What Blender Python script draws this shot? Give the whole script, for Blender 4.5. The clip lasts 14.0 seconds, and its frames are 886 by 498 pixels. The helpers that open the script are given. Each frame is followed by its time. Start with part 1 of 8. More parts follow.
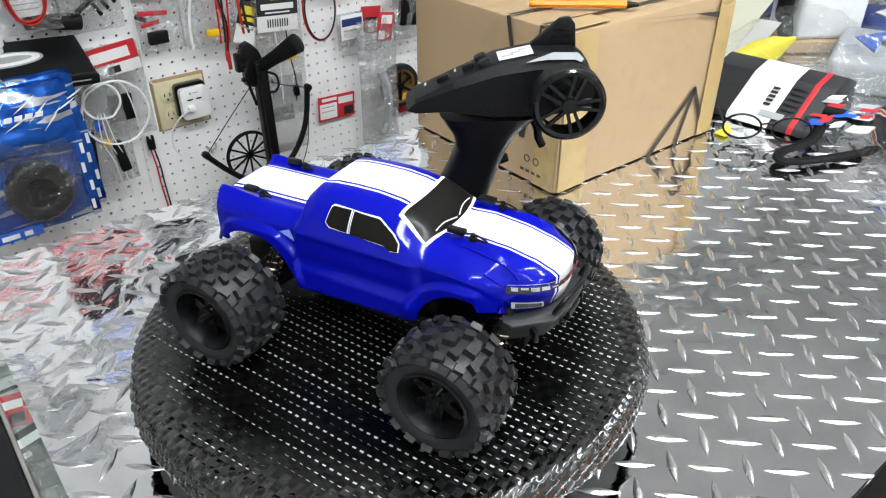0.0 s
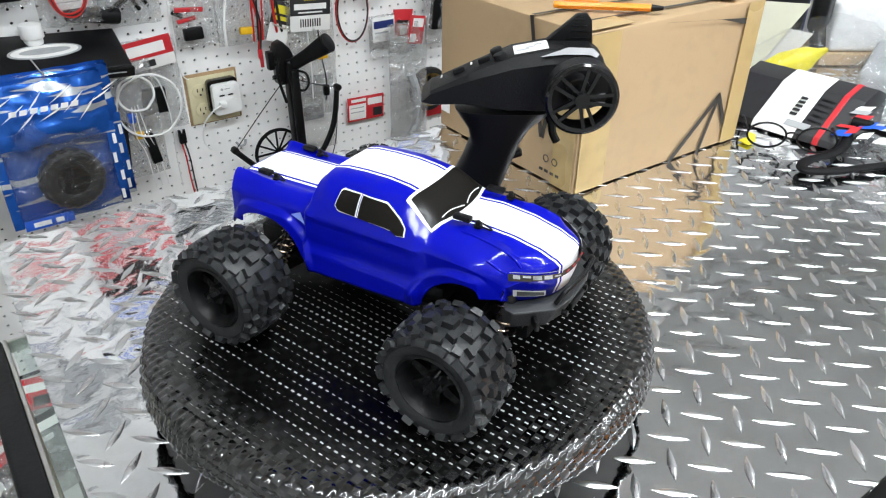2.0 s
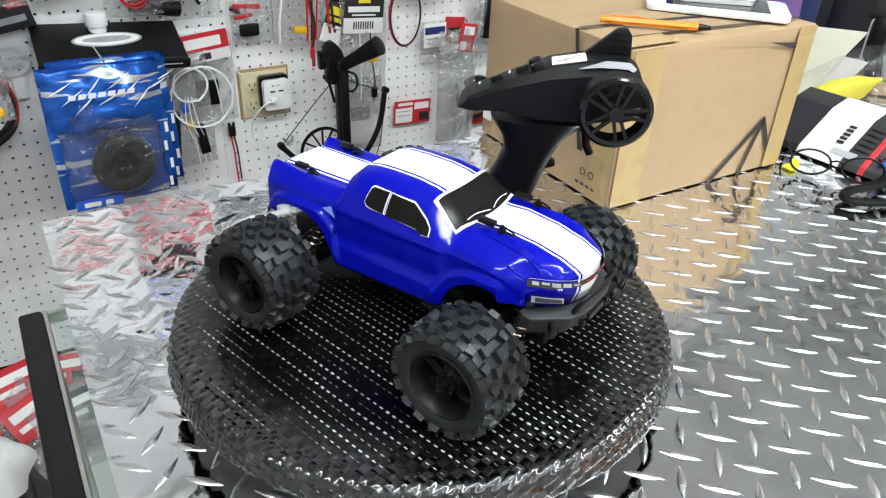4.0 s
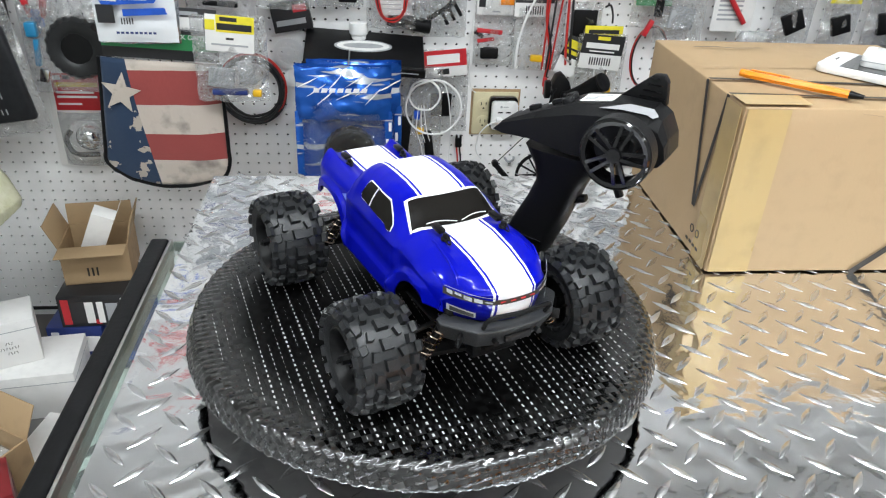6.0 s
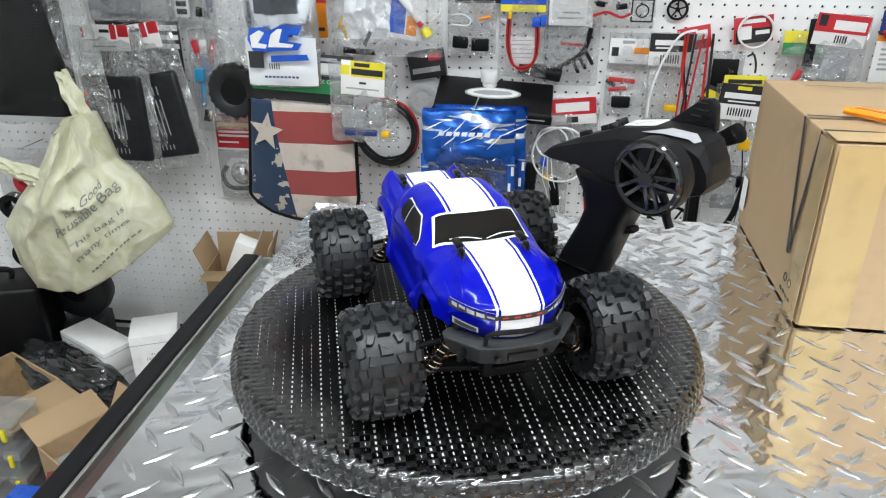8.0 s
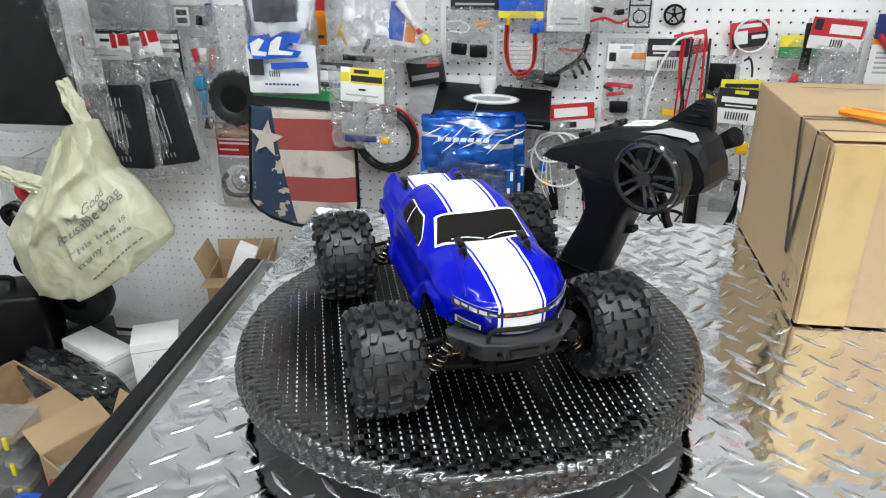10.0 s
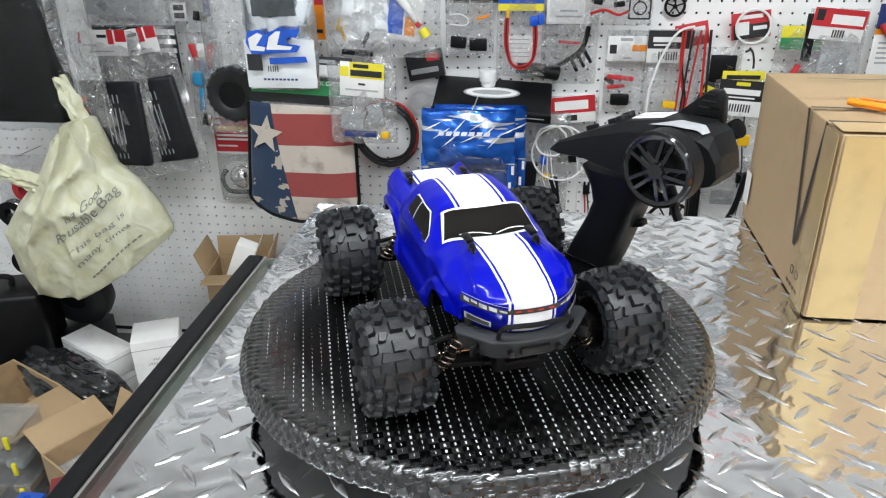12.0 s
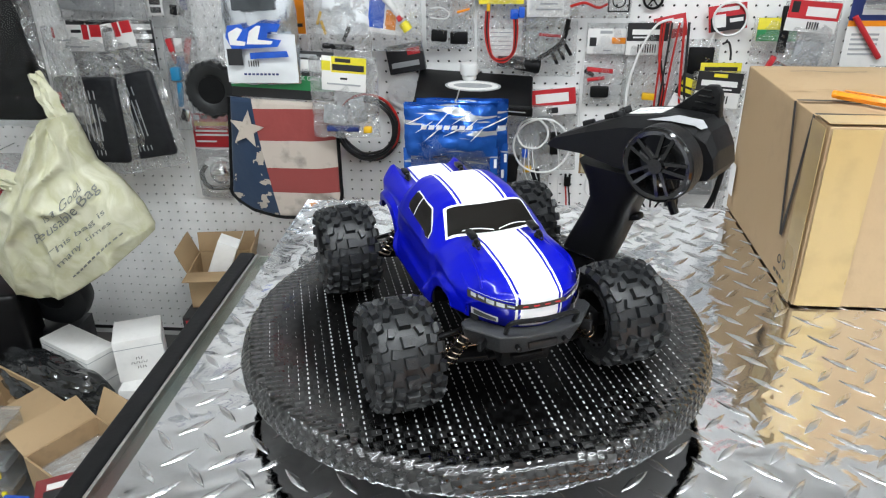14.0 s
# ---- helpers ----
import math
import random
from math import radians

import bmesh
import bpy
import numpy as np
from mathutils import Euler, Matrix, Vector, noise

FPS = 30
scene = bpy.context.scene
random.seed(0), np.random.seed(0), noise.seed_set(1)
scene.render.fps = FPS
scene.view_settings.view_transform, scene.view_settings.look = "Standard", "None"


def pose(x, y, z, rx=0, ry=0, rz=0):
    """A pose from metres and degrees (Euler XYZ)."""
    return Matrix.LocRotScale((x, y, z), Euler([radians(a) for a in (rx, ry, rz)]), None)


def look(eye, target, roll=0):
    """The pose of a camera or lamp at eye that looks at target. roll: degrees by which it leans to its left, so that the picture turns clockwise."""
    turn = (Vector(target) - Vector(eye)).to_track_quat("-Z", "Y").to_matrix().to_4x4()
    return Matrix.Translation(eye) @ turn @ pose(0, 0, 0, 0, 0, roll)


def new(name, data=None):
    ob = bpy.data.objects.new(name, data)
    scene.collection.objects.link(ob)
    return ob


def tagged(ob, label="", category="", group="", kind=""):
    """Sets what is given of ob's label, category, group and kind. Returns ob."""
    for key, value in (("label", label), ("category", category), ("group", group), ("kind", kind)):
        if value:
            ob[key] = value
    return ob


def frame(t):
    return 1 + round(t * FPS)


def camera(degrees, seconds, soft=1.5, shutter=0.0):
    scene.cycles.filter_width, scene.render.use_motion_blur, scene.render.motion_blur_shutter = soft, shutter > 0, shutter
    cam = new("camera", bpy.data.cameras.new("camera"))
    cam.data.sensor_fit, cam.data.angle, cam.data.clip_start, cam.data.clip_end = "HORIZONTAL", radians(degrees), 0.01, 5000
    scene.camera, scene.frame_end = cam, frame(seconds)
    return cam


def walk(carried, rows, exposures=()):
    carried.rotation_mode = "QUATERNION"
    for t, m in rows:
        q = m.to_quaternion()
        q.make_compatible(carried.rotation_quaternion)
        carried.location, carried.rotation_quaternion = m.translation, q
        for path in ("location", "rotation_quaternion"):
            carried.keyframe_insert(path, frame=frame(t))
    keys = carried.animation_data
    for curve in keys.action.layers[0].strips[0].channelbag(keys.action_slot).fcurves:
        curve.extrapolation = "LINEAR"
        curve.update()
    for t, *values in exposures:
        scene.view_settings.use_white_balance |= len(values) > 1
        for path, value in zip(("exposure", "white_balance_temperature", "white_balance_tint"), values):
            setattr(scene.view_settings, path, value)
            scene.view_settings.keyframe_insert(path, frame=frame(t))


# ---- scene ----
cam = camera(62.2, 14.0, soft=1.15)
PATH = [
    (0, (-0.475, -1.589, 1.374), (0.586, -0.273, 0.306), -0.1),
    (0.5, (-0.473, -1.59, 1.371), (0.58, -0.255, 0.318), -0.0),
    (1, (-0.472, -1.592, 1.368), (0.565, -0.238, 0.322), 0.4),
    (1.5, (-0.467, -1.601, 1.368), (0.555, -0.23, 0.33), 0.3),
    (2, (-0.47, -1.608, 1.364), (0.537, -0.234, 0.316), 0.7),
    (2.5, (-0.481, -1.611, 1.36), (0.507, -0.224, 0.311), 1.1),
    (4.8, (-0.427, -1.651, 1.378), (0.4, -0.148, 0.35), 4.1),
    (5, (-0.407, -1.664, 1.382), (0.355, -0.131, 0.349), 3.8),
    (5.5, (-0.326, -1.704, 1.381), (0.139, -0.044, 0.366), 3.5),
    (6, (-0.26, -1.737, 1.375), (-0.06, -0.008, 0.39), 2.8),
    (6.5, (-0.212, -1.752, 1.369), (-0.23, 0.018, 0.44), 3.1),
    (7, (-0.18, -1.752, 1.36), (-0.305, 0.025, 0.452), 1.7),
    (7.5, (-0.16, -1.746, 1.353), (-0.339, 0.036, 0.464), 0.8),
    (8, (-0.157, -1.75, 1.351), (-0.4, 0.041, 0.494), -0.0),
    (8.5, (-0.153, -1.75, 1.348), (-0.404, 0.044, 0.5), -0.4),
    (11, (-0.162, -1.764, 1.349), (-0.401, 0.039, 0.515), -0.3),
    (11.5, (-0.163, -1.754, 1.345), (-0.404, 0.041, 0.496), -0.4),
    (12, (-0.166, -1.752, 1.346), (-0.402, 0.042, 0.495), -0.8),
    (12.5, (-0.17, -1.754, 1.346), (-0.412, 0.038, 0.491), -0.8),
    (13, (-0.171, -1.758, 1.346), (-0.407, 0.032, 0.485), -0.6),
    (13.5, (-0.175, -1.759, 1.348), (-0.377, 0.03, 0.477), -0.8),
    (14, (-0.187, -1.757, 1.351), (-0.353, 0.035, 0.48), -0.7),
]
walk(cam, [(t, look(eye, target, roll)) for t, eye, target, roll in PATH])

# ---- light ----
world = bpy.data.worlds.new("room_air")
scene.world = world
world.use_nodes = True
world.node_tree.nodes["Background"].inputs[0].default_value = (0.9, 0.95, 1.0, 1)
world.node_tree.nodes["Background"].inputs[1].default_value = 0.03


def ceiling_tube(x, y, sx, sy, watts, rz=0):
    data = bpy.data.lights.new("tube_light", "AREA")
    data.shape, data.size, data.size_y, data.energy = "RECTANGLE", sx, sy, watts
    data.color = (0.90, 0.965, 1.0)
    ob = new("tube_light", data)
    ob.matrix_world = pose(x, y, 2.63, 0, 0, rz)


for lx, ly, lw in ((-1.15, -1.75, 33), (0.15, -1.75, 46), (1.5, -1.75, 30), (-1.15, -3.2, 24), (0.15, -3.2, 28), (1.5, -3.2, 22)):
    ceiling_tube(lx, ly, 1.2, 0.16, lw)
scene.view_settings.exposure = 0.0


# ---- materials ----
def mat(name, color, rough=0.5, metal=0.0, grain=0.0, scale=40.0, bump=0.0, bscale=120.0, coat=0.0, spec=0.5, second=None, alpha=1.0, sheen=0.0):
    """A plain surface with two scales of variation in colour and fine relief."""
    m = bpy.data.materials.new(name)
    m.use_nodes = True
    nt = m.node_tree
    b = nt.nodes["Principled BSDF"]
    b.inputs["Base Color"].default_value = (*color, 1)
    b.inputs["Roughness"].default_value = rough
    b.inputs["Metallic"].default_value = metal
    b.inputs["Coat Weight"].default_value = coat
    b.inputs["Coat Roughness"].default_value = 0.05
    b.inputs["Specular IOR Level"].default_value = spec
    if sheen:
        b.inputs["Sheen Weight"].default_value = sheen
    co = nt.nodes.new("ShaderNodeTexCoord")
    if grain:
        n1 = nt.nodes.new("ShaderNodeTexNoise")
        n1.inputs["Scale"].default_value, n1.inputs["Detail"].default_value = scale, 6
        n2 = nt.nodes.new("ShaderNodeTexNoise")
        n2.inputs["Scale"].default_value, n2.inputs["Detail"].default_value = scale * 0.13, 3
        add = nt.nodes.new("ShaderNodeMath")
        add.operation = "ADD"
        ramp = nt.nodes.new("ShaderNodeValToRGB")
        ramp.color_ramp.elements[0].position, ramp.color_ramp.elements[1].position = 0.7, 1.3
        other = second or tuple(max(0.0, c * (1 - grain)) for c in color)
        ramp.color_ramp.elements[0].color = (*other, 1)
        ramp.color_ramp.elements[1].color = (*[min(1.0, c * (1 + grain * 0.4)) for c in color], 1)
        half = nt.nodes.new("ShaderNodeMath")
        half.operation, half.inputs[1].default_value = "MULTIPLY", 1.0
        for n in (n1, n2):
            nt.links.new(co.outputs["Object"], n.inputs["Vector"])
        nt.links.new(n1.outputs["Fac"], add.inputs[0])
        nt.links.new(n2.outputs["Fac"], add.inputs[1])
        nt.links.new(add.outputs[0], half.inputs[0])
        nt.links.new(half.outputs[0], ramp.inputs[0])
        nt.links.new(ramp.outputs[0], b.inputs["Base Color"])
        rr = nt.nodes.new("ShaderNodeMapRange")
        rr.inputs["From Min"].default_value, rr.inputs["From Max"].default_value = 0.3, 0.7
        rr.inputs["To Min"].default_value, rr.inputs["To Max"].default_value = max(0.02, rough - 0.08), min(1.0, rough + 0.08)
        nt.links.new(n2.outputs["Fac"], rr.inputs[0])
        nt.links.new(rr.outputs[0], b.inputs["Roughness"])
    if bump:
        n3 = nt.nodes.new("ShaderNodeTexNoise")
        n3.inputs["Scale"].default_value, n3.inputs["Detail"].default_value = bscale, 4
        bp = nt.nodes.new("ShaderNodeBump")
        bp.inputs["Strength"].default_value, bp.inputs["Distance"].default_value = bump, 0.002
        nt.links.new(co.outputs["Object"], n3.inputs["Vector"])
        nt.links.new(n3.outputs["Fac"], bp.inputs["Height"])
        nt.links.new(bp.outputs[0], b.inputs["Normal"])
    return m


def film(name, tint, gloss=0.30, haze=0.07, rough=0.10, bscale=20.0, strength=1.0):
    """Clear crinkled plastic: mostly see-through, with a bright gloss and a little haze."""
    m = bpy.data.materials.new(name)
    m.use_nodes = True
    nt = m.node_tree
    nt.nodes.remove(nt.nodes["Principled BSDF"])
    out = nt.nodes["Material Output"]
    tr, gl, df = nt.nodes.new("ShaderNodeBsdfTransparent"), nt.nodes.new("ShaderNodeBsdfGlossy"), nt.nodes.new("ShaderNodeBsdfDiffuse")
    tr.inputs[0].default_value = (*tint, 1)
    gl.inputs["Roughness"].default_value = rough
    df.inputs[0].default_value = (0.8, 0.8, 0.8, 1)
    co, no, bp = nt.nodes.new("ShaderNodeTexCoord"), nt.nodes.new("ShaderNodeTexNoise"), nt.nodes.new("ShaderNodeBump")
    no.inputs["Scale"].default_value, no.inputs["Detail"].default_value, no.inputs["Distortion"].default_value = bscale, 3, 1.5
    bp.inputs["Strength"].default_value, bp.inputs["Distance"].default_value = strength, 0.042
    nt.links.new(co.outputs["Object"], no.inputs["Vector"])
    nt.links.new(no.outputs["Fac"], bp.inputs["Height"])
    nt.links.new(bp.outputs[0], gl.inputs["Normal"])
    m1, m2 = nt.nodes.new("ShaderNodeMixShader"), nt.nodes.new("ShaderNodeMixShader")
    m1.inputs[0].default_value, m2.inputs[0].default_value = gloss, haze
    nt.links.new(tr.outputs[0], m1.inputs[1])
    nt.links.new(gl.outputs[0], m1.inputs[2])
    nt.links.new(m1.outputs[0], m2.inputs[1])
    nt.links.new(df.outputs[0], m2.inputs[2])
    nt.links.new(m2.outputs[0], out.inputs[0])
    return m


def lines_of(m):
    return m.node_tree, m.node_tree.nodes["Principled BSDF"]


PEG = mat("pegboard_white", (0.86, 0.855, 0.845), 0.45, grain=0.10, scale=9, bump=0.08, bscale=300)
# near-black in place of the shade inside holes and socket slots
DARK = mat("hole_shade", (0.02, 0.02, 0.02), 0.9)
WALLM = mat("painted_wall", (0.66, 0.66, 0.65), 0.7, grain=0.1, scale=6, bump=0.1, bscale=90)
CEIL = mat("ceiling_tile", (0.78, 0.78, 0.76), 0.9, grain=0.1, scale=60, bump=0.3, bscale=200)
FLOORM = mat("floor_vinyl", (0.22, 0.21, 0.20), 0.5, grain=0.3, scale=20)
ALU = mat("tread_aluminium", (0.86, 0.87, 0.89), 0.11, 1.0, grain=0.10, scale=14, bump=0.25, bscale=34)
nt_, b_ = lines_of(ALU)
nt_.nodes["Map Range"].inputs["To Min"].default_value, nt_.nodes["Map Range"].inputs["To Max"].default_value = 0.05, 0.12
wave, wbp = nt_.nodes.new("ShaderNodeTexNoise"), nt_.nodes.new("ShaderNodeBump")
wave.inputs["Scale"].default_value, wave.inputs["Detail"].default_value, wave.inputs["Distortion"].default_value = 15, 2, 0.8
wbp.inputs["Strength"].default_value, wbp.inputs["Distance"].default_value = 0.50, 0.006
nt_.links.new(nt_.nodes["Texture Coordinate"].outputs["Object"], wave.inputs["Vector"])
nt_.links.new(wave.outputs["Fac"], wbp.inputs["Height"])
nt_.links.new(nt_.nodes["Bump"].outputs[0], wbp.inputs["Normal"])
nt_.links.new(wbp.outputs[0], b_.inputs["Normal"])
ALUHI = mat("tread_lug_worn", (0.78, 0.78, 0.79), 0.26, 1.0, grain=0.1, scale=90, bump=0.15, bscale=400)
TRIM = mat("trim_aluminium", (0.62, 0.61, 0.58), 0.35, 1.0, grain=0.15, scale=50, bump=0.05)
RAIL = mat("rail_black_vinyl", (0.008, 0.008, 0.0085), 0.5, spec=0.16, grain=0.3, scale=60, bump=0.15, bscale=200)
CARD = mat("corrugated_card", (0.39, 0.268, 0.148), 0.72, grain=0.06, scale=55, bump=0.10, bscale=240)
CARDIN = mat("card_inside", (0.36, 0.24, 0.13), 0.8, grain=0.2, scale=40, bump=0.1)
TAPE = mat("packing_tape", (0.42, 0.295, 0.125), 0.30, grain=0.15, scale=30, bump=0.12, bscale=60, coat=0.18)
INK = mat("black_ink", (0.03, 0.025, 0.02), 0.55, grain=0.3, scale=120)
BLK = mat("black_plastic", (0.0045, 0.0045, 0.005), 0.36, spec=0.25, grain=0.3, scale=90, bump=0.10, bscale=500)
BLKG = mat("black_gloss", (0.004, 0.004, 0.0045), 0.14, spec=0.4, grain=0.2, scale=40, coat=0.4)
BLKM = mat("black_matte_plastic", (0.006, 0.006, 0.0065), 0.42, spec=0.17, grain=0.25, scale=70, bump=0.2, bscale=700)
GREYP = mat("grey_bumper_plastic", (0.022, 0.023, 0.025), 0.5, grain=0.2, scale=80, bump=0.2, bscale=900)
RUB = mat("tyre_rubber", (0.012, 0.0127, 0.0138), 0.42, spec=0.42, grain=0.35, scale=60, bump=0.18, bscale=500)
STEEL = mat("spring_steel", (0.45, 0.36, 0.28), 0.22, 1.0, grain=0.2, scale=200)
CHROME = mat("chrome", (0.8, 0.8, 0.8), 0.08, 1.0)
WHITE = mat("white_plastic", (0.80, 0.80, 0.79), 0.3, grain=0.05, scale=60)
PAPER = mat("white_card", (0.78, 0.77, 0.75), 0.6, grain=0.06, scale=50, bump=0.05)
REDP = mat("red_print", (0.50, 0.022, 0.03), 0.4, grain=0.15, scale=60)
BLUEP = mat("blue_print", (0.015, 0.09, 0.50), 0.28, grain=0.2, scale=40)
NAVY = mat("navy_print", (0.015, 0.03, 0.14), 0.4, grain=0.2, scale=40)
YELP = mat("yellow_print", (0.72, 0.62, 0.03), 0.45, grain=0.12, scale=60)
YELC = mat("yellow_connector", (0.72, 0.42, 0.01), 0.4, grain=0.1, scale=60)
GRNP = mat("green_print", (0.02, 0.22, 0.07), 0.45, grain=0.15, scale=60)
ORNG = mat("orange_plastic", (0.85, 0.27, 0.01), 0.35, grain=0.08, scale=60)
BLKP = mat("black_print", (0.018, 0.018, 0.02), 0.42, grain=0.2, scale=60)
GREYC = mat("grey_print", (0.35, 0.36, 0.37), 0.5, grain=0.15, scale=60)
TEAL = mat("blue_plastic", (0.02, 0.22, 0.42), 0.35, grain=0.2, scale=60)
IVORY = mat("ivory_plate", (0.62, 0.56, 0.36), 0.4, grain=0.08, scale=40)
WIREW = mat("white_wire", (0.78, 0.78, 0.77), 0.4)
WIRER = mat("red_wire", (0.50, 0.02, 0.015), 0.35)
WIREB = mat("black_wire", (0.014, 0.014, 0.015), 0.4)
ZINC = mat("zinc_hook", (0.55, 0.55, 0.54), 0.28, 1.0)
CLOTHW = mat("white_cloth", (0.78, 0.78, 0.77), 0.9, grain=0.06, scale=80, bump=0.4, bscale=120)
WOODP = mat("plywood", (0.38, 0.27, 0.16), 0.6, grain=0.3, scale=30)
FILM = film("clear_film", (0.97, 0.975, 0.98), 0.22, 0.026, 0.11)
FILMH = film("clear_film_hazy", (0.96, 0.965, 0.97), 0.28, 0.085, 0.12, 17)
FILMD = film("thin_outer_film", (0.90, 0.91, 0.92), 0.028, 0.002, 0.06, 6)
FILMW = film("thin_clear_film", (0.97, 0.975, 0.98), 0.09, 0.010, 0.06, 14)
GLASS = film("case_glass", (0.90, 0.96, 0.94), 0.10, 0.01, 0.02, 3, 0.02)
DRAWER = film("clear_drawer", (0.92, 0.93, 0.93), 0.12, 0.10, 0.15, 20, 0.3)


# ---- mesh helpers ----
def bm_box(sx, sy, sz, at=(0, 0, 0), bevel=0.0, seg=2, m=None):
    bm = bmesh.new()
    bmesh.ops.create_cube(bm, size=1)
    bmesh.ops.scale(bm, vec=(sx, sy, sz), verts=bm.verts)
    if bevel:
        bmesh.ops.bevel(bm, geom=bm.edges[:], offset=bevel, segments=seg, affect="EDGES", profile=0.5)
    if m is not None:
        bmesh.ops.transform(bm, matrix=m, verts=bm.verts)
    bmesh.ops.translate(bm, vec=at, verts=bm.verts)
    return bm


def bm_cyl(r, h, at=(0, 0, 0), axis="z", seg=24, r2=None, bevel=0.0):
    bm = bmesh.new()
    bmesh.ops.create_cone(bm, cap_ends=True, segments=seg, radius1=r, radius2=r if r2 is None else r2, depth=h)
    if bevel:
        es = [e for e in bm.edges if abs(e.verts[0].co.z - e.verts[1].co.z) < 1e-6]
        bmesh.ops.bevel(bm, geom=es, offset=bevel, segments=2, affect="EDGES", profile=0.5)
    if axis == "x":
        bmesh.ops.rotate(bm, matrix=Matrix.Rotation(radians(90), 3, "Y"), verts=bm.verts)
    if axis == "y":
        bmesh.ops.rotate(bm, matrix=Matrix.Rotation(radians(90), 3, "X"), verts=bm.verts)
    bmesh.ops.translate(bm, vec=at, verts=bm.verts)
    return bm


def bm_lathe(profile, seg=40, axis="z", at=(0, 0, 0), closed=True):
    """Turns (radius, height) pairs about the axis."""
    bm = bmesh.new()
    rings = []
    for k in range(seg):
        a = 2 * math.pi * k / seg
        rings.append([bm.verts.new((r * math.cos(a), r * math.sin(a), h)) for r, h in profile])
    n = len(profile)
    for k in range(seg):
        p, q = rings[k], rings[(k + 1) % seg]
        for i in range(n if closed else n - 1):
            j = (i + 1) % n
            bm.faces.new((p[i], q[i], q[j], p[j]))
    if axis == "y":
        bmesh.ops.rotate(bm, matrix=Matrix.Rotation(radians(90), 3, "X"), verts=bm.verts)
    if axis == "x":
        bmesh.ops.rotate(bm, matrix=Matrix.Rotation(radians(90), 3, "Y"), verts=bm.verts)
    bmesh.ops.translate(bm, vec=at, verts=bm.verts)
    bmesh.ops.remove_doubles(bm, verts=bm.verts, dist=1e-6)
    bmesh.ops.recalc_face_normals(bm, faces=bm.faces)
    return bm


def bm_tube(points, r, seg=8, closed=False):
    """A round wire through the points, smoothed."""
    pts = [Vector(p) for p in points]
    fine = []
    n = len(pts)
    span = range(n if closed else n - 1)
    for i in span:
        p0 = pts[(i - 1) % n] if closed or i > 0 else pts[i]
        p1, p2 = pts[i], pts[(i + 1) % n]
        p3 = pts[(i + 2) % n] if closed or i + 2 < n else pts[(i + 1) % n]
        for k in range(6):
            t = k / 6
            fine.append(0.5 * ((2 * p1) + (p2 - p0) * t + (2 * p0 - 5 * p1 + 4 * p2 - p3) * t * t + (3 * p1 - p0 - 3 * p2 + p3) * t ** 3))
    if not closed:
        fine.append(pts[-1])
    bm = bmesh.new()
    rings = []
    m = len(fine)
    up = Vector((0.123, 0.31, 0.94))
    for i, p in enumerate(fine):
        a, b = fine[(i + 1) % m] if closed or i + 1 < m else p, fine[i - 1] if closed or i > 0 else p
        d = (a - b)
        d = d.normalized() if d.length > 1e-9 else Vector((0, 0, 1))
        s = d.cross(up)
        s = s.normalized() if s.length > 1e-4 else d.orthogonal().normalized()
        u = s.cross(d)
        up = u
        rings.append([bm.verts.new(p + r * (math.cos(2 * math.pi * k / seg) * s + math.sin(2 * math.pi * k / seg) * u)) for k in range(seg)])
    for i in range(m if closed else m - 1):
        p, q = rings[i], rings[(i + 1) % m]
        for k in range(seg):
            bm.faces.new((p[k], p[(k + 1) % seg], q[(k + 1) % seg], q[k]))
    if not closed:
        bm.faces.new(rings[0][::-1])
        bm.faces.new(rings[-1])
    bmesh.ops.recalc_face_normals(bm, faces=bm.faces)
    return bm


def bm_prism(poly, depth, plane="xz", at=(0, 0, 0), bevel=0.0):
    """A flat outline with thickness. plane xz: it stands, its depth along y; xy: it lies, its depth along z."""
    bm = bmesh.new()
    vs = [bm.verts.new((a, 0, b) if plane == "xz" else (a, b, 0)) for a, b in poly]
    f = bm.faces.new(vs)
    ex = bmesh.ops.extrude_face_region(bm, geom=[f])
    vec = (0, depth, 0) if plane == "xz" else (0, 0, depth)
    bmesh.ops.translate(bm, vec=vec, verts=[v for v in ex["geom"] if isinstance(v, bmesh.types.BMVert)])
    bmesh.ops.recalc_face_normals(bm, faces=bm.faces)
    if bevel:
        bmesh.ops.bevel(bm, geom=bm.edges[:], offset=bevel, segments=2, affect="EDGES", profile=0.5, clamp_overlap=True)
    bmesh.ops.translate(bm, vec=at, verts=bm.verts)
    return bm


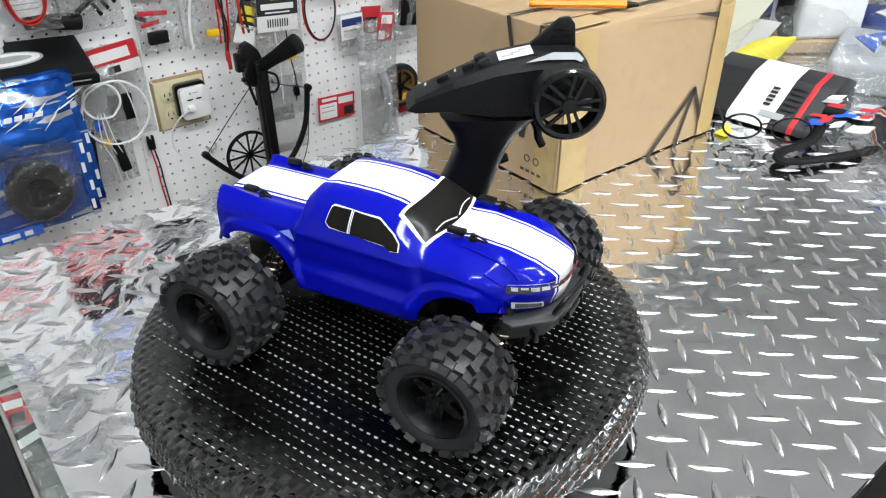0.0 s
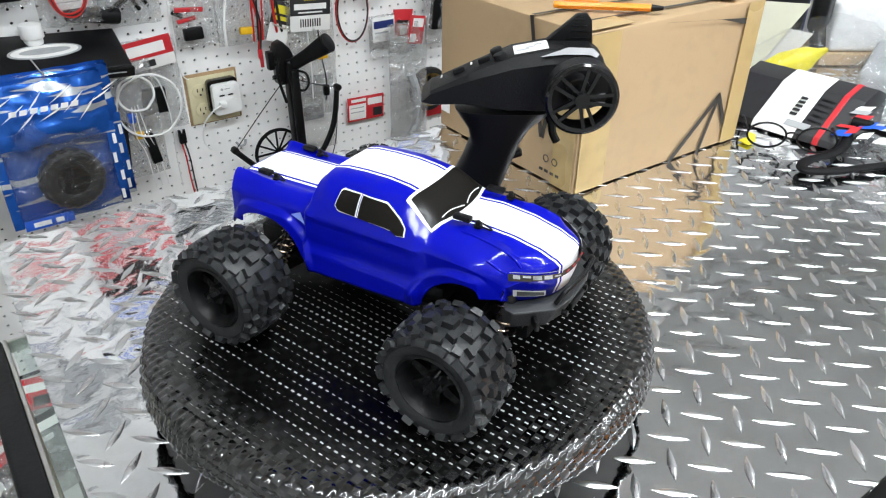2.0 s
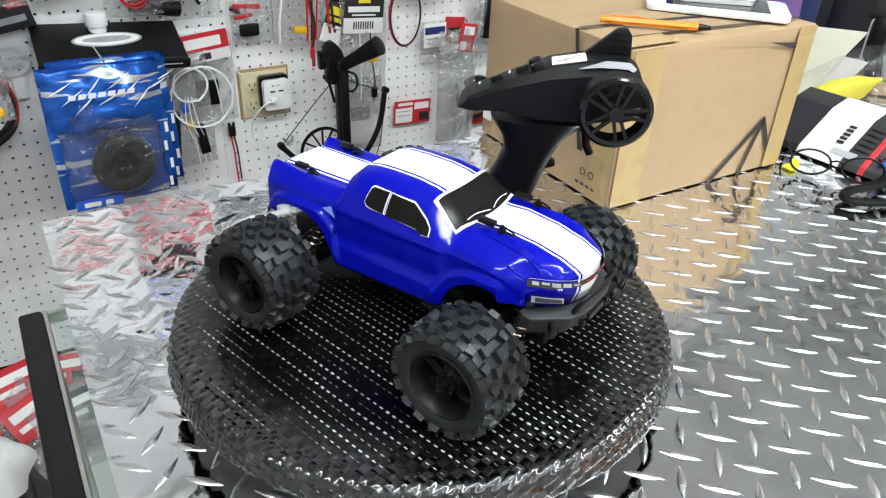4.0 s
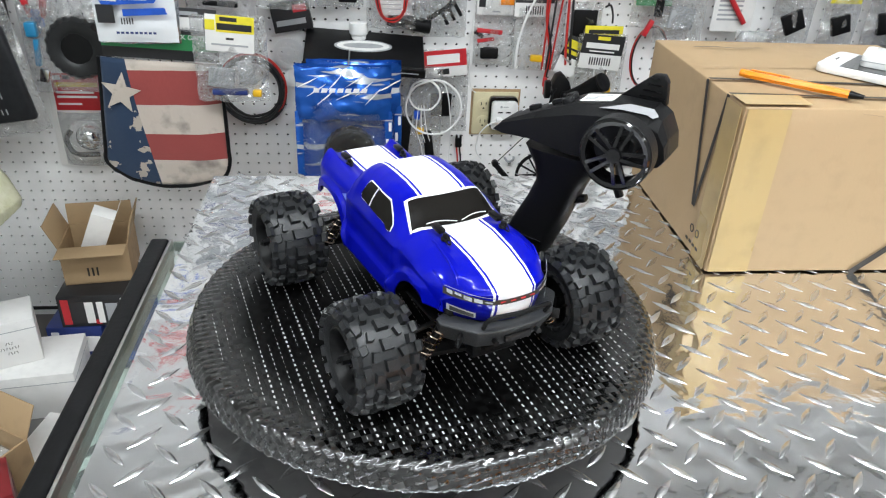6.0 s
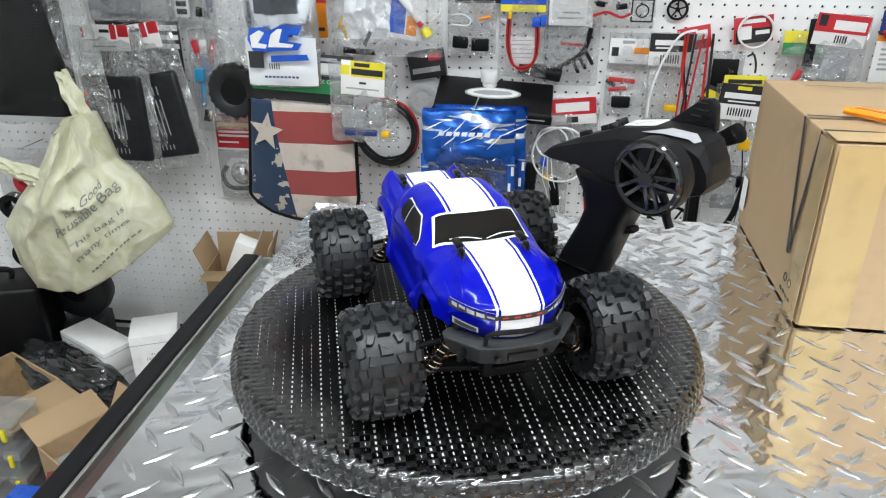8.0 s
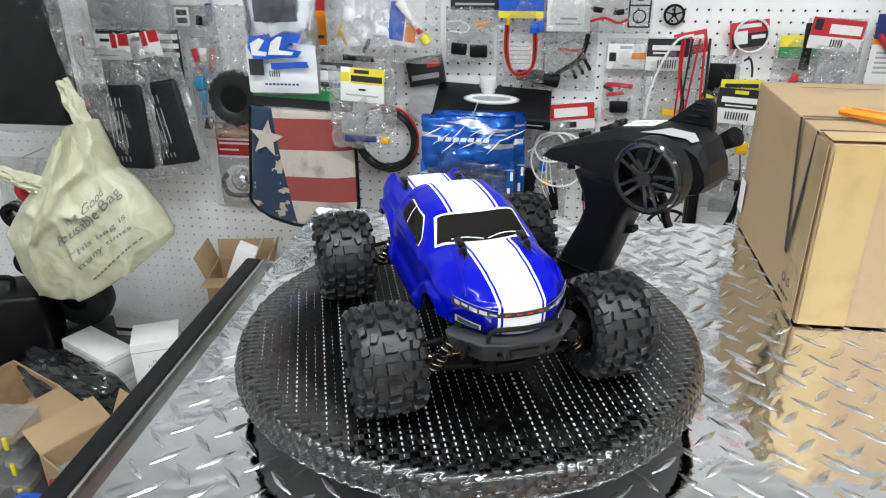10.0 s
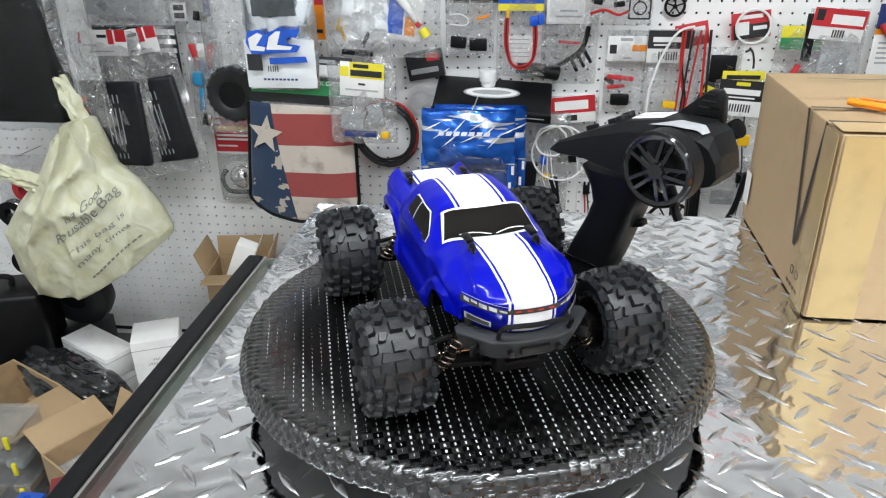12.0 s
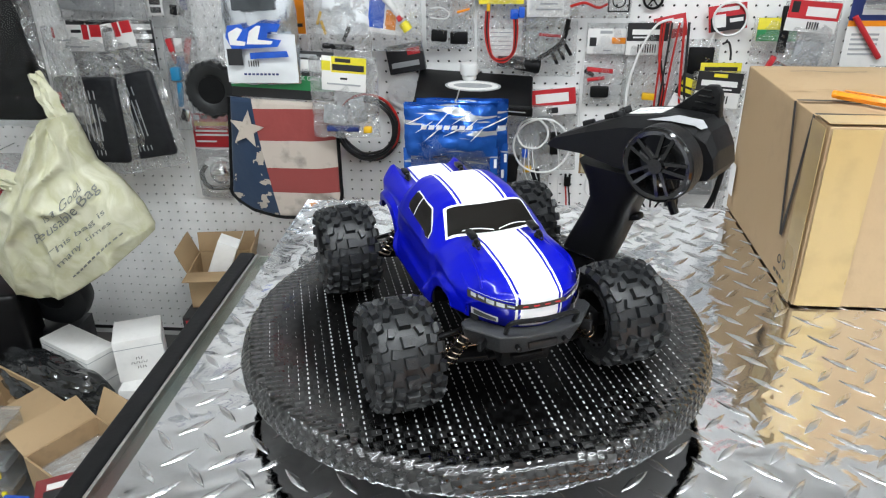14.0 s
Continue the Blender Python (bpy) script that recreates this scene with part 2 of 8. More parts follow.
def bm_pillow(w, h, bulge, nx=14, nz=16, seed=0.0, wrinkle=0.004, pinch=0.0):
    """A filled bag: two sheets that meet at the edges, bulged and crinkled. Its top edge middle is the origin; it hangs down."""
    bm = bmesh.new()
    front, back = [], []
    for j in range(nz + 1):
        v = j / nz
        rf, rb = [], []
        for i in range(nx + 1):
            u = i / nx
            e = (math.sin(math.pi * u) ** 0.6) * (math.sin(math.pi * min(1, v * 0.9 + 0.06)) ** 0.6)
            nz_ = noise.noise(Vector((u * 5 + seed, v * 5, seed * 1.7))) + 0.5 * noise.noise(Vector((u * 13 + seed, v * 11, seed)))
            d = bulge * e * (0.5 + 0.9 * v) + wrinkle * nz_ * (0.3 + e)
            x = (u - 0.5) * w * (1 - pinch * (1 - v) ** 2) + wrinkle * 0.6 * noise.noise(Vector((u * 3, v * 6 + seed, 4.0)))
            z = -v * h + wrinkle * 0.6 * noise.noise(Vector((u * 6 + seed, v * 3, 9.0)))
            rf.append(bm.verts.new((x, -d, z)))
            rb.append(bm.verts.new((x, 0.15 * d, z)) if 0 < i < nx and 0 < j < nz else rf[-1])
        front.append(rf)
        back.append(rb)
    for j in range(nz):
        for i in range(nx):
            for s in (front, back):
                vs = (s[j][i], s[j][i + 1], s[j + 1][i + 1], s[j + 1][i])
                try:
                    bm.faces.new(vs)
                except ValueError:
                    pass
    bmesh.ops.recalc_face_normals(bm, faces=bm.faces)
    return bm


def join(*bms):
    out = bmesh.new()
    for b in bms:
        me = bpy.data.meshes.new("tmp")
        b.to_mesh(me)
        b.free()
        out.from_mesh(me)
        bpy.data.meshes.remove(me)
    return out


def moved(bm, x=0, y=0, z=0, rx=0, ry=0, rz=0):
    bmesh.ops.transform(bm, matrix=pose(x, y, z, rx, ry, rz), verts=bm.verts)
    return bm


def part(name, bm, material, parent=None, label="", smooth=40):
    me = bpy.data.meshes.new(name)
    bm.to_mesh(me)
    bm.free()
    me.materials.append(material)
    if smooth:
        me.polygons.foreach_set("use_smooth", [True] * len(me.polygons))
        me.set_sharp_from_angle(angle=radians(smooth))
    ob = new(name, me)
    if parent is not None:
        ob.parent = parent
    if label:
        ob["label"] = label
    return ob


def thing(name, label, category, m=None, group="", kind=""):
    ob = new(name)
    ob.empty_display_size = 0.02
    if m is not None:
        ob.matrix_world = m
    return tagged(ob, label, category, group, kind)


def setting(name, bm, material, label, category):
    return tagged(part(name, bm, material), label, category, kind="structure")


TOP = 0.965     # counter top
DISC = 1.0175   # turntable top
PITCH = 0.0254  # pegboard hole spacing


# ---- the room ----
def pegboard(x0, x1, z0, z1):
    """A perforated sheet in the plane y = 0 with real round holes on a one-inch grid through (0, 0.84)."""
    i0, i1 = math.ceil(x0 / PITCH), math.floor(x1 / PITCH)
    j0, j1 = math.ceil((z0 - 0.84) / PITCH), math.floor((z1 - 0.84) / PITCH)
    verts, faces, r, h = [], [], 0.0031, PITCH / 2
    ring = [(math.cos(math.pi / 4 * k + math.pi / 8), math.sin(math.pi / 4 * k + math.pi / 8)) for k in range(8)]
    corner = {0: 0, 1: 1, 2: 1, 3: 2, 4: 2, 5: 3, 6: 3, 7: 0}
    for i in range(i0, i1 + 1):
        for j in range(j0, j1 + 1):
            cx, cz, b = i * PITCH, 0.84 + j * PITCH, len(verts)
            verts += [(cx + h, 0, cz + h), (cx - h, 0, cz + h), (cx - h, 0, cz - h), (cx + h, 0, cz - h)]
            verts += [(cx + r * c, 0, cz + r * s) for c, s in ring]
            verts += [(cx + r * c, 0.005, cz + r * s) for c, s in ring]
            for k in range(8):
                n = (k + 1) % 8
                a, c = corner[k], corner[n]
                faces.append((b + 4 + k, b + 4 + n, b + c) if a == c else (b + 4 + k, b + 4 + n, b + c, b + a))
                faces.append((b + 4 + k, b + 12 + k, b + 12 + n, b + 4 + n))
    me = bpy.data.meshes.new("pegboard")
    me.from_pydata(verts, [], faces)
    bm = bmesh.new()
    bm.from_mesh(me)
    bmesh.ops.remove_doubles(bm, verts=bm.verts, dist=1e-5)
    bmesh.ops.recalc_face_normals(bm, faces=bm.faces)
    bpy.data.meshes.remove(me)
    return bm


wall_north = setting("wall_north", pegboard(-2.3, 2.4, 0.22, 2.20), PEG, "white painted pegboard with rows of round holes", "pegboard wall")
# sheet added behind the board so its open holes show painted shade
setting("wall_north_backing", bm_box(5.8, 0.10, 2.7, (0.3, 0.062, 1.35)), DARK, "near-black sheet added for the shade behind the pegboard holes", "wall")
setting("wall_north_upper", bm_box(5.8, 0.02, 0.90, (0.3, 0.0, 2.217)), WALLM, "plain painted wall above the pegboard", "wall")
setting("wall_north_lower", bm_box(5.8, 0.02, 0.20, (0.3, 0.0, 0.10)), WALLM, "plain painted wall below the pegboard", "wall")
setting("wall_south", bm_box(5.8, 0.1, 2.7, (0.3, -4.05, 1.35)), WALLM, "plain painted wall behind the camera", "wall")
setting("wall_west", bm_box(0.1, 4.1, 2.7, (-2.65, -2.0, 1.35)), WALLM, "plain painted side wall", "wall")
setting("wall_east", bm_box(0.1, 4.1, 2.7, (3.25, -2.0, 1.35)), WALLM, "plain painted side wall", "wall")
setting("floor", bm_box(6.0, 4.3, 0.1, (0.3, -2.0, -0.05)), FLOORM, "dark vinyl shop floor", "floor")
setting("ceiling", bm_box(6.0, 4.3, 0.06, (0.3, -2.0, 2.73)), CEIL, "white tiled ceiling", "ceiling")

TUBE = bpy.data.materials.new("lamp_diffuser")
TUBE.use_nodes = True
nt_, b_ = lines_of(TUBE)
b_.inputs["Emission Color"].default_value = (0.94, 0.97, 1.0, 1)
b_.inputs["Emission Strength"].default_value = 6.0
for lx in (-1.15, 0.15, 1.5):
    for ly in (-1.75, -3.2):
        lamp = thing("ceiling_lamp", "long fluorescent lamp with a white housing under the ceiling", "ceiling lamp", pose(lx, ly, 2.70), "ceiling lamps")
        part("housing", bm_box(1.3, 0.24, 0.05, (0, 0, -0.025), 0.008), WHITE, lamp)
        for ty in (-0.06, 0.06):
            part("tube", bm_cyl(0.014, 1.2, (0, ty, -0.066), "x"), TUBE, lamp)

# ---- the glass counter ----
counter = thing("display_counter", "glass display counter with a black edge rail and aluminium trim", "display case", pose(0, 0, 0), kind="structure")
CX0, CX1, CY0, CY1 = -0.503, 2.3, -1.50, -0.99
part("base", bm_box(CX1 - CX0, CY1 - CY0, 0.30, ((CX0 + CX1) / 2, (CY0 + CY1) / 2, 0.15), 0.004), BLK, counter)
part("deck", bm_box(CX1 - CX0 - 0.02, CY1 - CY0 - 0.02, 0.012, ((CX0 + CX1) / 2, (CY0 + CY1) / 2, 0.307)), PAPER, counter)
part("shelf", bm_box(CX1 - CX0 - 0.03, CY1 - CY0 - 0.03, 0.008, ((CX0 + CX1) / 2, (CY0 + CY1) / 2, 0.72)), GLASS, counter)
part("side_glass", bm_box(0.006, CY1 - CY0 - 0.03, 0.62, (CX0 + 0.006, (CY0 + CY1) / 2, 0.632)), GLASS, counter)
part("front_glass", bm_box(CX1 - CX0 - 0.03, 0.006, 0.62, ((CX0 + CX1) / 2, CY0 + 0.006, 0.632)), GLASS, counter)
part("back_panel", bm_box(CX1 - CX0 - 0.12, 0.01, 0.62, ((CX0 + CX1) / 2 + 0.045, CY1 - 0.006, 0.632)), BLKM, counter)
part("top_glass", bm_box(CX1 - CX0 - 0.026, CY1 - CY0, 0.008, ((CX0 + CX1) / 2 + 0.012, (CY0 + CY1) / 2, 0.9575)), GLASS, counter)
part("edge_rail", bm_box(0.0195, CY1 - CY0, 0.024, (CX0 + 0.00975, (CY0 + CY1) / 2, 0.955), 0.0035, 3), RAIL, counter, "black vinyl edge rail")
part("edge_trim", bm_box(0.0032, CY1 - CY0, 0.022, (CX0 + 0.0214, (CY0 + CY1) / 2, 0.954), 0.0006), TRIM, counter, "dull aluminium strip")
part("front_rail", bm_box(CX1 - CX0 - 0.03, 0.02, 0.024, ((CX0 + CX1) / 2 + 0.015, CY0 + 0.008, 0.950), 0.003), RAIL, counter)
part("end_trim", bm_box(0.04, 0.004, 0.012, (CX0 + 0.043, CY1 + 0.002, 0.955), 0.0006), TRIM, counter)
for px, py in ((CX0 + 0.012, CY0 + 0.012), (CX0 + 0.012, CY1 - 0.012), (CX1 - 0.012, CY0 + 0.012)):
    part("post", bm_box(0.02, 0.02, 0.63, (px, py, 0.63), 0.002), TRIM, counter)
tagged(setting("back_ledge", bm_box(2.74, 0.16, 0.95, (0.925, -0.905, 0.481), 0.004), WOODP, "plain wooden ledge behind the counter", "ledge"))


# ---- diamond plate ----
def lozenge_verts(cx, cy, ang, z, L=0.0158, Wd=0.0034, H=0.0019):
    c, s = math.cos(ang), math.sin(ang)
    out = []
    base = [(-L, 0), (-L * 0.55, -Wd * 0.62), (0, -Wd), (L * 0.55, -Wd * 0.62), (L, 0), (L * 0.55, Wd * 0.62), (0, Wd), (-L * 0.55, Wd * 0.62)]
    top = [(-L * 0.55, 0, 0.75), (0, -Wd * 0.38, 0.95), (L * 0.55, 0, 0.75), (0, Wd * 0.38, 0.95)]
    for u, v in base:
        out.append((cx + c * u - s * v, cy + s * u + c * v, z))
    for u, v, k in top:
        out.append((cx + c * u - s * v, cy + s * u + c * v, z + H * k))
    return out


LOZ = [(0, 1, 8), (7, 0, 8), (1, 2, 9, 8), (2, 3, 10, 9), (3, 4, 10), (4, 5, 10), (5, 6, 11, 10), (6, 7, 8, 11), (8, 9, 10, 11)]
PX0, PX1, PY0, PY1 = -0.465, 2.25, -1.505, -0.815
plate = thing("tread_plate", "polished aluminium diamond tread plate lying on the counter", "metal sheet", pose(0, 0, TOP))
sheet = bmesh.new()
nxs, nys = 90, 24
grid = [[sheet.verts.new((PX0 + (PX1 - PX0) * i / nxs, PY0 + (PY1 - PY0) * j / nys,
        0.0006 * noise.noise(Vector((i * 0.16, j * 0.22, 1.3))))) for j in range(nys + 1)] for i in range(nxs + 1)]
for i in range(nxs):
    for j in range(nys):
        sheet.faces.new((grid[i][j], grid[i + 1][j], grid[i + 1][j + 1], grid[i][j + 1]))
part("sheet", sheet, ALU, plate)
part("sheet_edge", bm_box(PX1 - PX0, PY1 - PY0, 0.0022, ((PX0 + PX1) / 2, (PY0 + PY1) / 2, -0.0022)), ALU, plate)
lv, lf = [], []
for i in range(-14, 64):
    for j in range(-48, -24):
        for h, ang in ((0.0, 47), (0.5, -45)):
            cx, cy = -0.0528 + 0.0380 * (i + h) - 0.0010 * (j + h), 0.1404 + 0.0361 * (j + h)
            if not (PX0 + 0.004 < cx < PX1 and PY0 < cy < PY1):
                continue
            b = len(lv)
            lv += lozenge_verts(cx, cy, radians(ang + random.uniform(-2, 2)), 0.0)
            lf += [tuple(b + q for q in f) for f in LOZ]
lm = bpy.data.meshes.new("tread")
lm.from_pydata(lv, [], lf)
lm.materials.append(ALUHI)
lm.polygons.foreach_set("use_smooth", [True] * len(lm.polygons))
lm.set_sharp_from_angle(angle=radians(50))
tread = new("tread", lm)
tread.parent = plate
tagged(tread, "raised bright lozenges worn on top", kind="stuff")

# ---- carbon turntable ----
CU, CV = 0.0062, 0.0072   # size of one crossing of the cloth


def carbon(name):
    """Lacquered plain-weave carbon in the cloth's own coordinates, with the weave's glints painted as pale dashes and
    its sheen as lighter crossings; glossier towards the rolled edge.
    """
    m = mat(name, (0.006, 0.006, 0.007), 0.34, spec=0.5)
    nt, b = lines_of(m)
    uv, sep = nt.nodes.new("ShaderNodeUVMap"), nt.nodes.new("ShaderNodeSeparateXYZ")
    uv.uv_map = "cloth"
    nt.links.new(uv.outputs[0], sep.inputs[0])

    def fn(op, a, v):
        n = nt.nodes.new("ShaderNodeMath")
        n.operation = op
        nt.links.new(a, n.inputs[0])
        if isinstance(v, float):
            n.inputs[1].default_value = v
        elif v is not None:
            nt.links.new(v, n.inputs[1])
        return n.outputs[0]

    def span(a, f0, f1, t0, t1):
        n = nt.nodes.new("ShaderNodeMapRange")
        for key, q in (("From Min", f0), ("From Max", f1), ("To Min", t0), ("To Max", t1)):
            n.inputs[key].default_value = q
        nt.links.new(a, n.inputs[0])
        return n.outputs[0]

    us, vs = fn("DIVIDE", sep.outputs[0], CU), fn("DIVIDE", sep.outputs[1], CV)
    u, v, row, col_ = fn("FRACT", us, None), fn("FRACT", vs, None), fn("FLOOR", vs, None), fn("FLOOR", us, None)
    cell = nt.nodes.new("ShaderNodeCombineXYZ")
    nt.links.new(col_, cell.inputs[0])
    nt.links.new(row, cell.inputs[1])
    each = nt.nodes.new("ShaderNodeTexWhiteNoise")
    each.noise_dimensions = "2D"
    nt.links.new(cell.outputs[0], each.inputs["Vector"])
    line = nt.nodes.new("ShaderNodeTexWhiteNoise")
    line.noise_dimensions = "1D"
    nt.links.new(row, line.inputs["W"])
    patchy = nt.nodes.new("ShaderNodeTexNoise")
    patchy.inputs["Scale"].default_value, patchy.inputs["Detail"].default_value = 17, 2
    nt.links.new(uv.outputs[0], patchy.inputs["Vector"])
    away = nt.nodes.new("ShaderNodeVectorMath")
    away.operation = "LENGTH"
    nt.links.new(uv.outputs[0], away.inputs[0])
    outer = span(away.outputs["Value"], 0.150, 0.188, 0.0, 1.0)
    # the tow: crossings lie over or under; the over ones' sheen is painted into the colour, more near the rim
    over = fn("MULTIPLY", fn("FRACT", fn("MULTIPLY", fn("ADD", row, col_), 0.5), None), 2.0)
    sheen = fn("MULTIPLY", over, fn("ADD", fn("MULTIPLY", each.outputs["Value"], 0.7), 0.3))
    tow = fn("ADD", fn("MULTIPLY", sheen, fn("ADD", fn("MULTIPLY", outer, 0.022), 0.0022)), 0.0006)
    # the weave's glints, painted as pale dashes along the rows
    wide = fn("SUBTRACT", fn("MULTIPLY", fn("ADD", fn("MULTIPLY", fn("POWER", line.outputs["Value"], 1.6), 0.50), patchy.outputs["Fac"]), 0.19), 0.080)
    wide = fn("ADD", wide, fn("MULTIPLY", fn("SUBTRACT", each.outputs["Value"], 0.5), 0.03))
    wide = fn("SUBTRACT", wide, span(away.outputs["Value"], 0.172, 0.202, 0.0, 0.14))
    du, dv = fn("ABSOLUTE", fn("SUBTRACT", u, 0.5), None), fn("ABSOLUTE", fn("SUBTRACT", v, 0.5), None)
    on = fn("MULTIPLY", fn("LESS_THAN", du, 0.235), fn("LESS_THAN", dv, wide))
    mx = nt.nodes.new("ShaderNodeMix")
    mx.data_type = "RGBA"
    nt.links.new(on, mx.inputs["Factor"])
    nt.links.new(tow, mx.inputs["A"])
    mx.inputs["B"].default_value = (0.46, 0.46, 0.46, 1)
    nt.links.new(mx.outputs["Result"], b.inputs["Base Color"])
    nt.links.new(fn("SUBTRACT", span(each.outputs["Value"], 0.0, 1.0, 0.28, 0.50), fn("MULTIPLY", outer, 0.22)), b.inputs["Roughness"])
    nt.links.new(fn("ADD", fn("MULTIPLY", outer, 0.50), 0.05), b.inputs["Specular IOR Level"])
    nt.links.new(fn("ADD", fn("MULTIPLY", outer, 0.85), 0.12), b.inputs["Coat Weight"])
    b.inputs["Coat Roughness"].default_value = 0.025
    bp, sm = nt.nodes.new("ShaderNodeBump"), nt.nodes.new("ShaderNodeTexNoise")
    bp.inputs["Strength"].default_value, bp.inputs["Distance"].default_value = 0.10, 0.002
    sm.inputs["Scale"].default_value, sm.inputs["Detail"].default_value = 60, 3
    nt.links.new(uv.outputs[0], sm.inputs["Vector"])
    nt.links.new(sm.outputs["Fac"], bp.inputs["Height"])
    nt.links.new(bp.outputs[0], b.inputs["Coat Normal"])
    return m


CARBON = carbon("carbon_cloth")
TCX, TCY = -0.2119, -1.1990
table = thing("turntable", "round glossy woven carbon fibre turntable on the metal plate", "turntable", pose(TCX, TCY, TOP))
dz = DISC - TOP
FLAT, BEND = 0.1895, 0.0085   # where the cloth starts to fall, and the radius of the rolled edge


def fold(p):
    """Radius and height of the cloth at the distance p along it from the middle: flat, rolled, a leaning wall, tucked under."""
    if p < FLAT:
        return p, dz
    top, wall = radians(72), 0.0100
    a = (p - FLAT) / BEND
    if a < top:
        return FLAT + BEND * math.sin(a), dz - BEND * (1 - math.cos(a))
    r, z = FLAT + BEND * math.sin(top), dz - BEND * (1 - math.cos(top))
    q = p - FLAT - BEND * top
    if q < wall:
        return r + q * math.cos(top), z - q * math.sin(top)
    r, z = r + wall * math.cos(top), z - wall * math.sin(top)
    a = top + (q - wall) / 0.003
    return r + 0.003 * (math.sin(a) - math.sin(top)), z - 0.003 * (math.cos(top) - math.cos(a))


def bm_cloth(r0, r1, step, weave):
    """A piece of the cloth between two distances from the middle, in its own grid, every crossing arched over or under."""
    n = int(r1 / step) + 1
    turn = radians(-73)
    ct, st = math.cos(turn), math.sin(turn)
    bm = bmesh.new()
    lay = bm.loops.layers.uv.new("cloth")
    rng = random.Random(5)
    lift = {}
    vs = {}
    for i in range(-n, n + 1):
        for j in range(-n, n + 1):
            u, v = i * step, j * step
            p = math.hypot(u, v)
            if not r0 <= p <= r1:
                continue
            r, z = fold(p)
            iu, iv = math.floor(u / CU), math.floor(v / CV)
            fu, fv = u / CU - iu, v / CV - iv
            if (iu, iv) not in lift:
                lift[(iu, iv)] = (rng.uniform(0.5, 1.0), rng.uniform(-0.30, 0.30), rng.uniform(-0.30, 0.30))
            h, tu, tv = lift[(iu, iv)]
            a, c = (fu, fv) if (iu + iv) % 2 else (fv, fu)
            up = weave * min(1.0, max(0.0, (p - 0.172) / 0.020)) * h * (math.sin(math.pi * a) * (1 - (2 * c - 1) ** 4) + tu * (fu - 0.5) + tv * (fv - 0.5))
            e = 1e-4
            r2, z2 = fold(p + e)
            nr, nzz = -(z2 - z) / e, (r2 - r) / e
            r, z = r + nr * up, z + nzz * up
            x, y = u / p * r, v / p * r
            vs[(i, j)] = (bm.verts.new((ct * x - st * y, st * x + ct * y, z)), u, v)
    for (i, j), a in vs.items():
        q = [a, vs.get((i + 1, j)), vs.get((i + 1, j + 1)), vs.get((i, j + 1))]
        if None in q:
            continue
        f = bm.faces.new([k[0] for k in q])
        for lp, k in zip(f.loops, q):
            lp[lay].uv = (k[1], k[2])
    return bm


def bm_cloth_flat(r):
    bm = bmesh.new()
    lay = bm.loops.layers.uv.new("cloth")
    ct, st = math.cos(radians(73)), math.sin(radians(73))
    f = bm.faces.new([bm.verts.new((r * math.cos(2 * math.pi * k / 96), r * math.sin(2 * math.pi * k / 96), dz - 0.0001)) for k in range(96)])
    for lp in f.loops:
        x, y = lp.vert.co.x, lp.vert.co.y
        lp[lay].uv = (ct * x - st * y, st * x + ct * y)
    return bm


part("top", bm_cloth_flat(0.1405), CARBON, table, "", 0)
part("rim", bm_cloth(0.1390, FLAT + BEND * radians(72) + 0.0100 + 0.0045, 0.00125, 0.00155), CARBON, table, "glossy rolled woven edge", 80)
part("core", bm_lathe([(0.0, dz - 0.003), (0.186, dz - 0.004), (0.194, dz - 0.014), (0.194, dz - 0.0175), (0.0, dz - 0.0175)], 96, closed=False), mat("core_board", (0.11, 0.105, 0.10), 0.7, grain=0.3, scale=40), table, "dark board under the cloth")
part("pedestal", bm_lathe([(0.0, 0.002), (0.114, 0.002), (0.118, 0.006), (0.118, dz - 0.030), (0.110, dz - 0.022), (0.110, dz - 0.014), (0.0, dz - 0.014)], 64, closed=False), BLKM, table)


# ---- monster truck ----
def interp(x, table_):
    for (x0, v0), (x1, v1) in zip(table_, table_[1:]):
        if x <= x1:
            t = max(0.0, (x - x0) / (x1 - x0))
            t = t * t * (3 - 2 * t) * 0.3 + t * 0.7
            return v0 + (v1 - v0) * t
    return table_[-1][1]


ROOF = [(-0.135, 0.1030), (-0.131, 0.1045), (-0.120, 0.1050), (-0.047, 0.1055), (-0.0445, 0.1065), (-0.0405, 0.1205), (-0.034, 0.1258), (-0.022, 0.1278), (-0.005, 0.1285), (0.015, 0.1283), (0.030, 0.1268), (0.039, 0.1248),
        (0.064, 0.1118), (0.070, 0.1118), (0.085, 0.1128), (0.108, 0.1108), (0.128, 0.1068), (0.141, 0.1022), (0.145, 0.0995)]
ROOFY = [(-0.135, 0.0375), (-0.047, 0.0395), (-0.0445, 0.0390), (-0.039, 0.0360), (0.010, 0.0360), (0.040, 0.0360), (0.064, 0.0385), (0.085, 0.0400), (0.110, 0.0400), (0.132, 0.0390), (0.145, 0.0360)]
SHZ = [(-0.135, 0.1025), (-0.047, 0.1025), (-0.0445, 0.1045), (-0.040, 0.1170), (-0.030, 0.1210), (0.010, 0.1228), (0.037, 0.1195), (0.062, 0.1075), (0.085, 0.1068), (0.110, 0.1045), (0.132, 0.0995), (0.145, 0.0940)]
BELTY = [(-0.135, 0.0425), (-0.125, 0.0440), (-0.100, 0.0452), (-0.0490, 0.0448), (-0.0455, 0.0488), (-0.030, 0.0494), (0.050, 0.0498), (0.060, 0.0482), (0.100, 0.0500), (0.125, 0.0480), (0.145, 0.0430)]
BELTZ = [(-0.135, 0.0950), (-0.050, 0.0965), (-0.0445, 0.1005), (0.000, 0.1015), (0.055, 0.1000), (0.064, 0.0990), (0.100, 0.0980), (0.125, 0.0950), (0.145, 0.0890)]
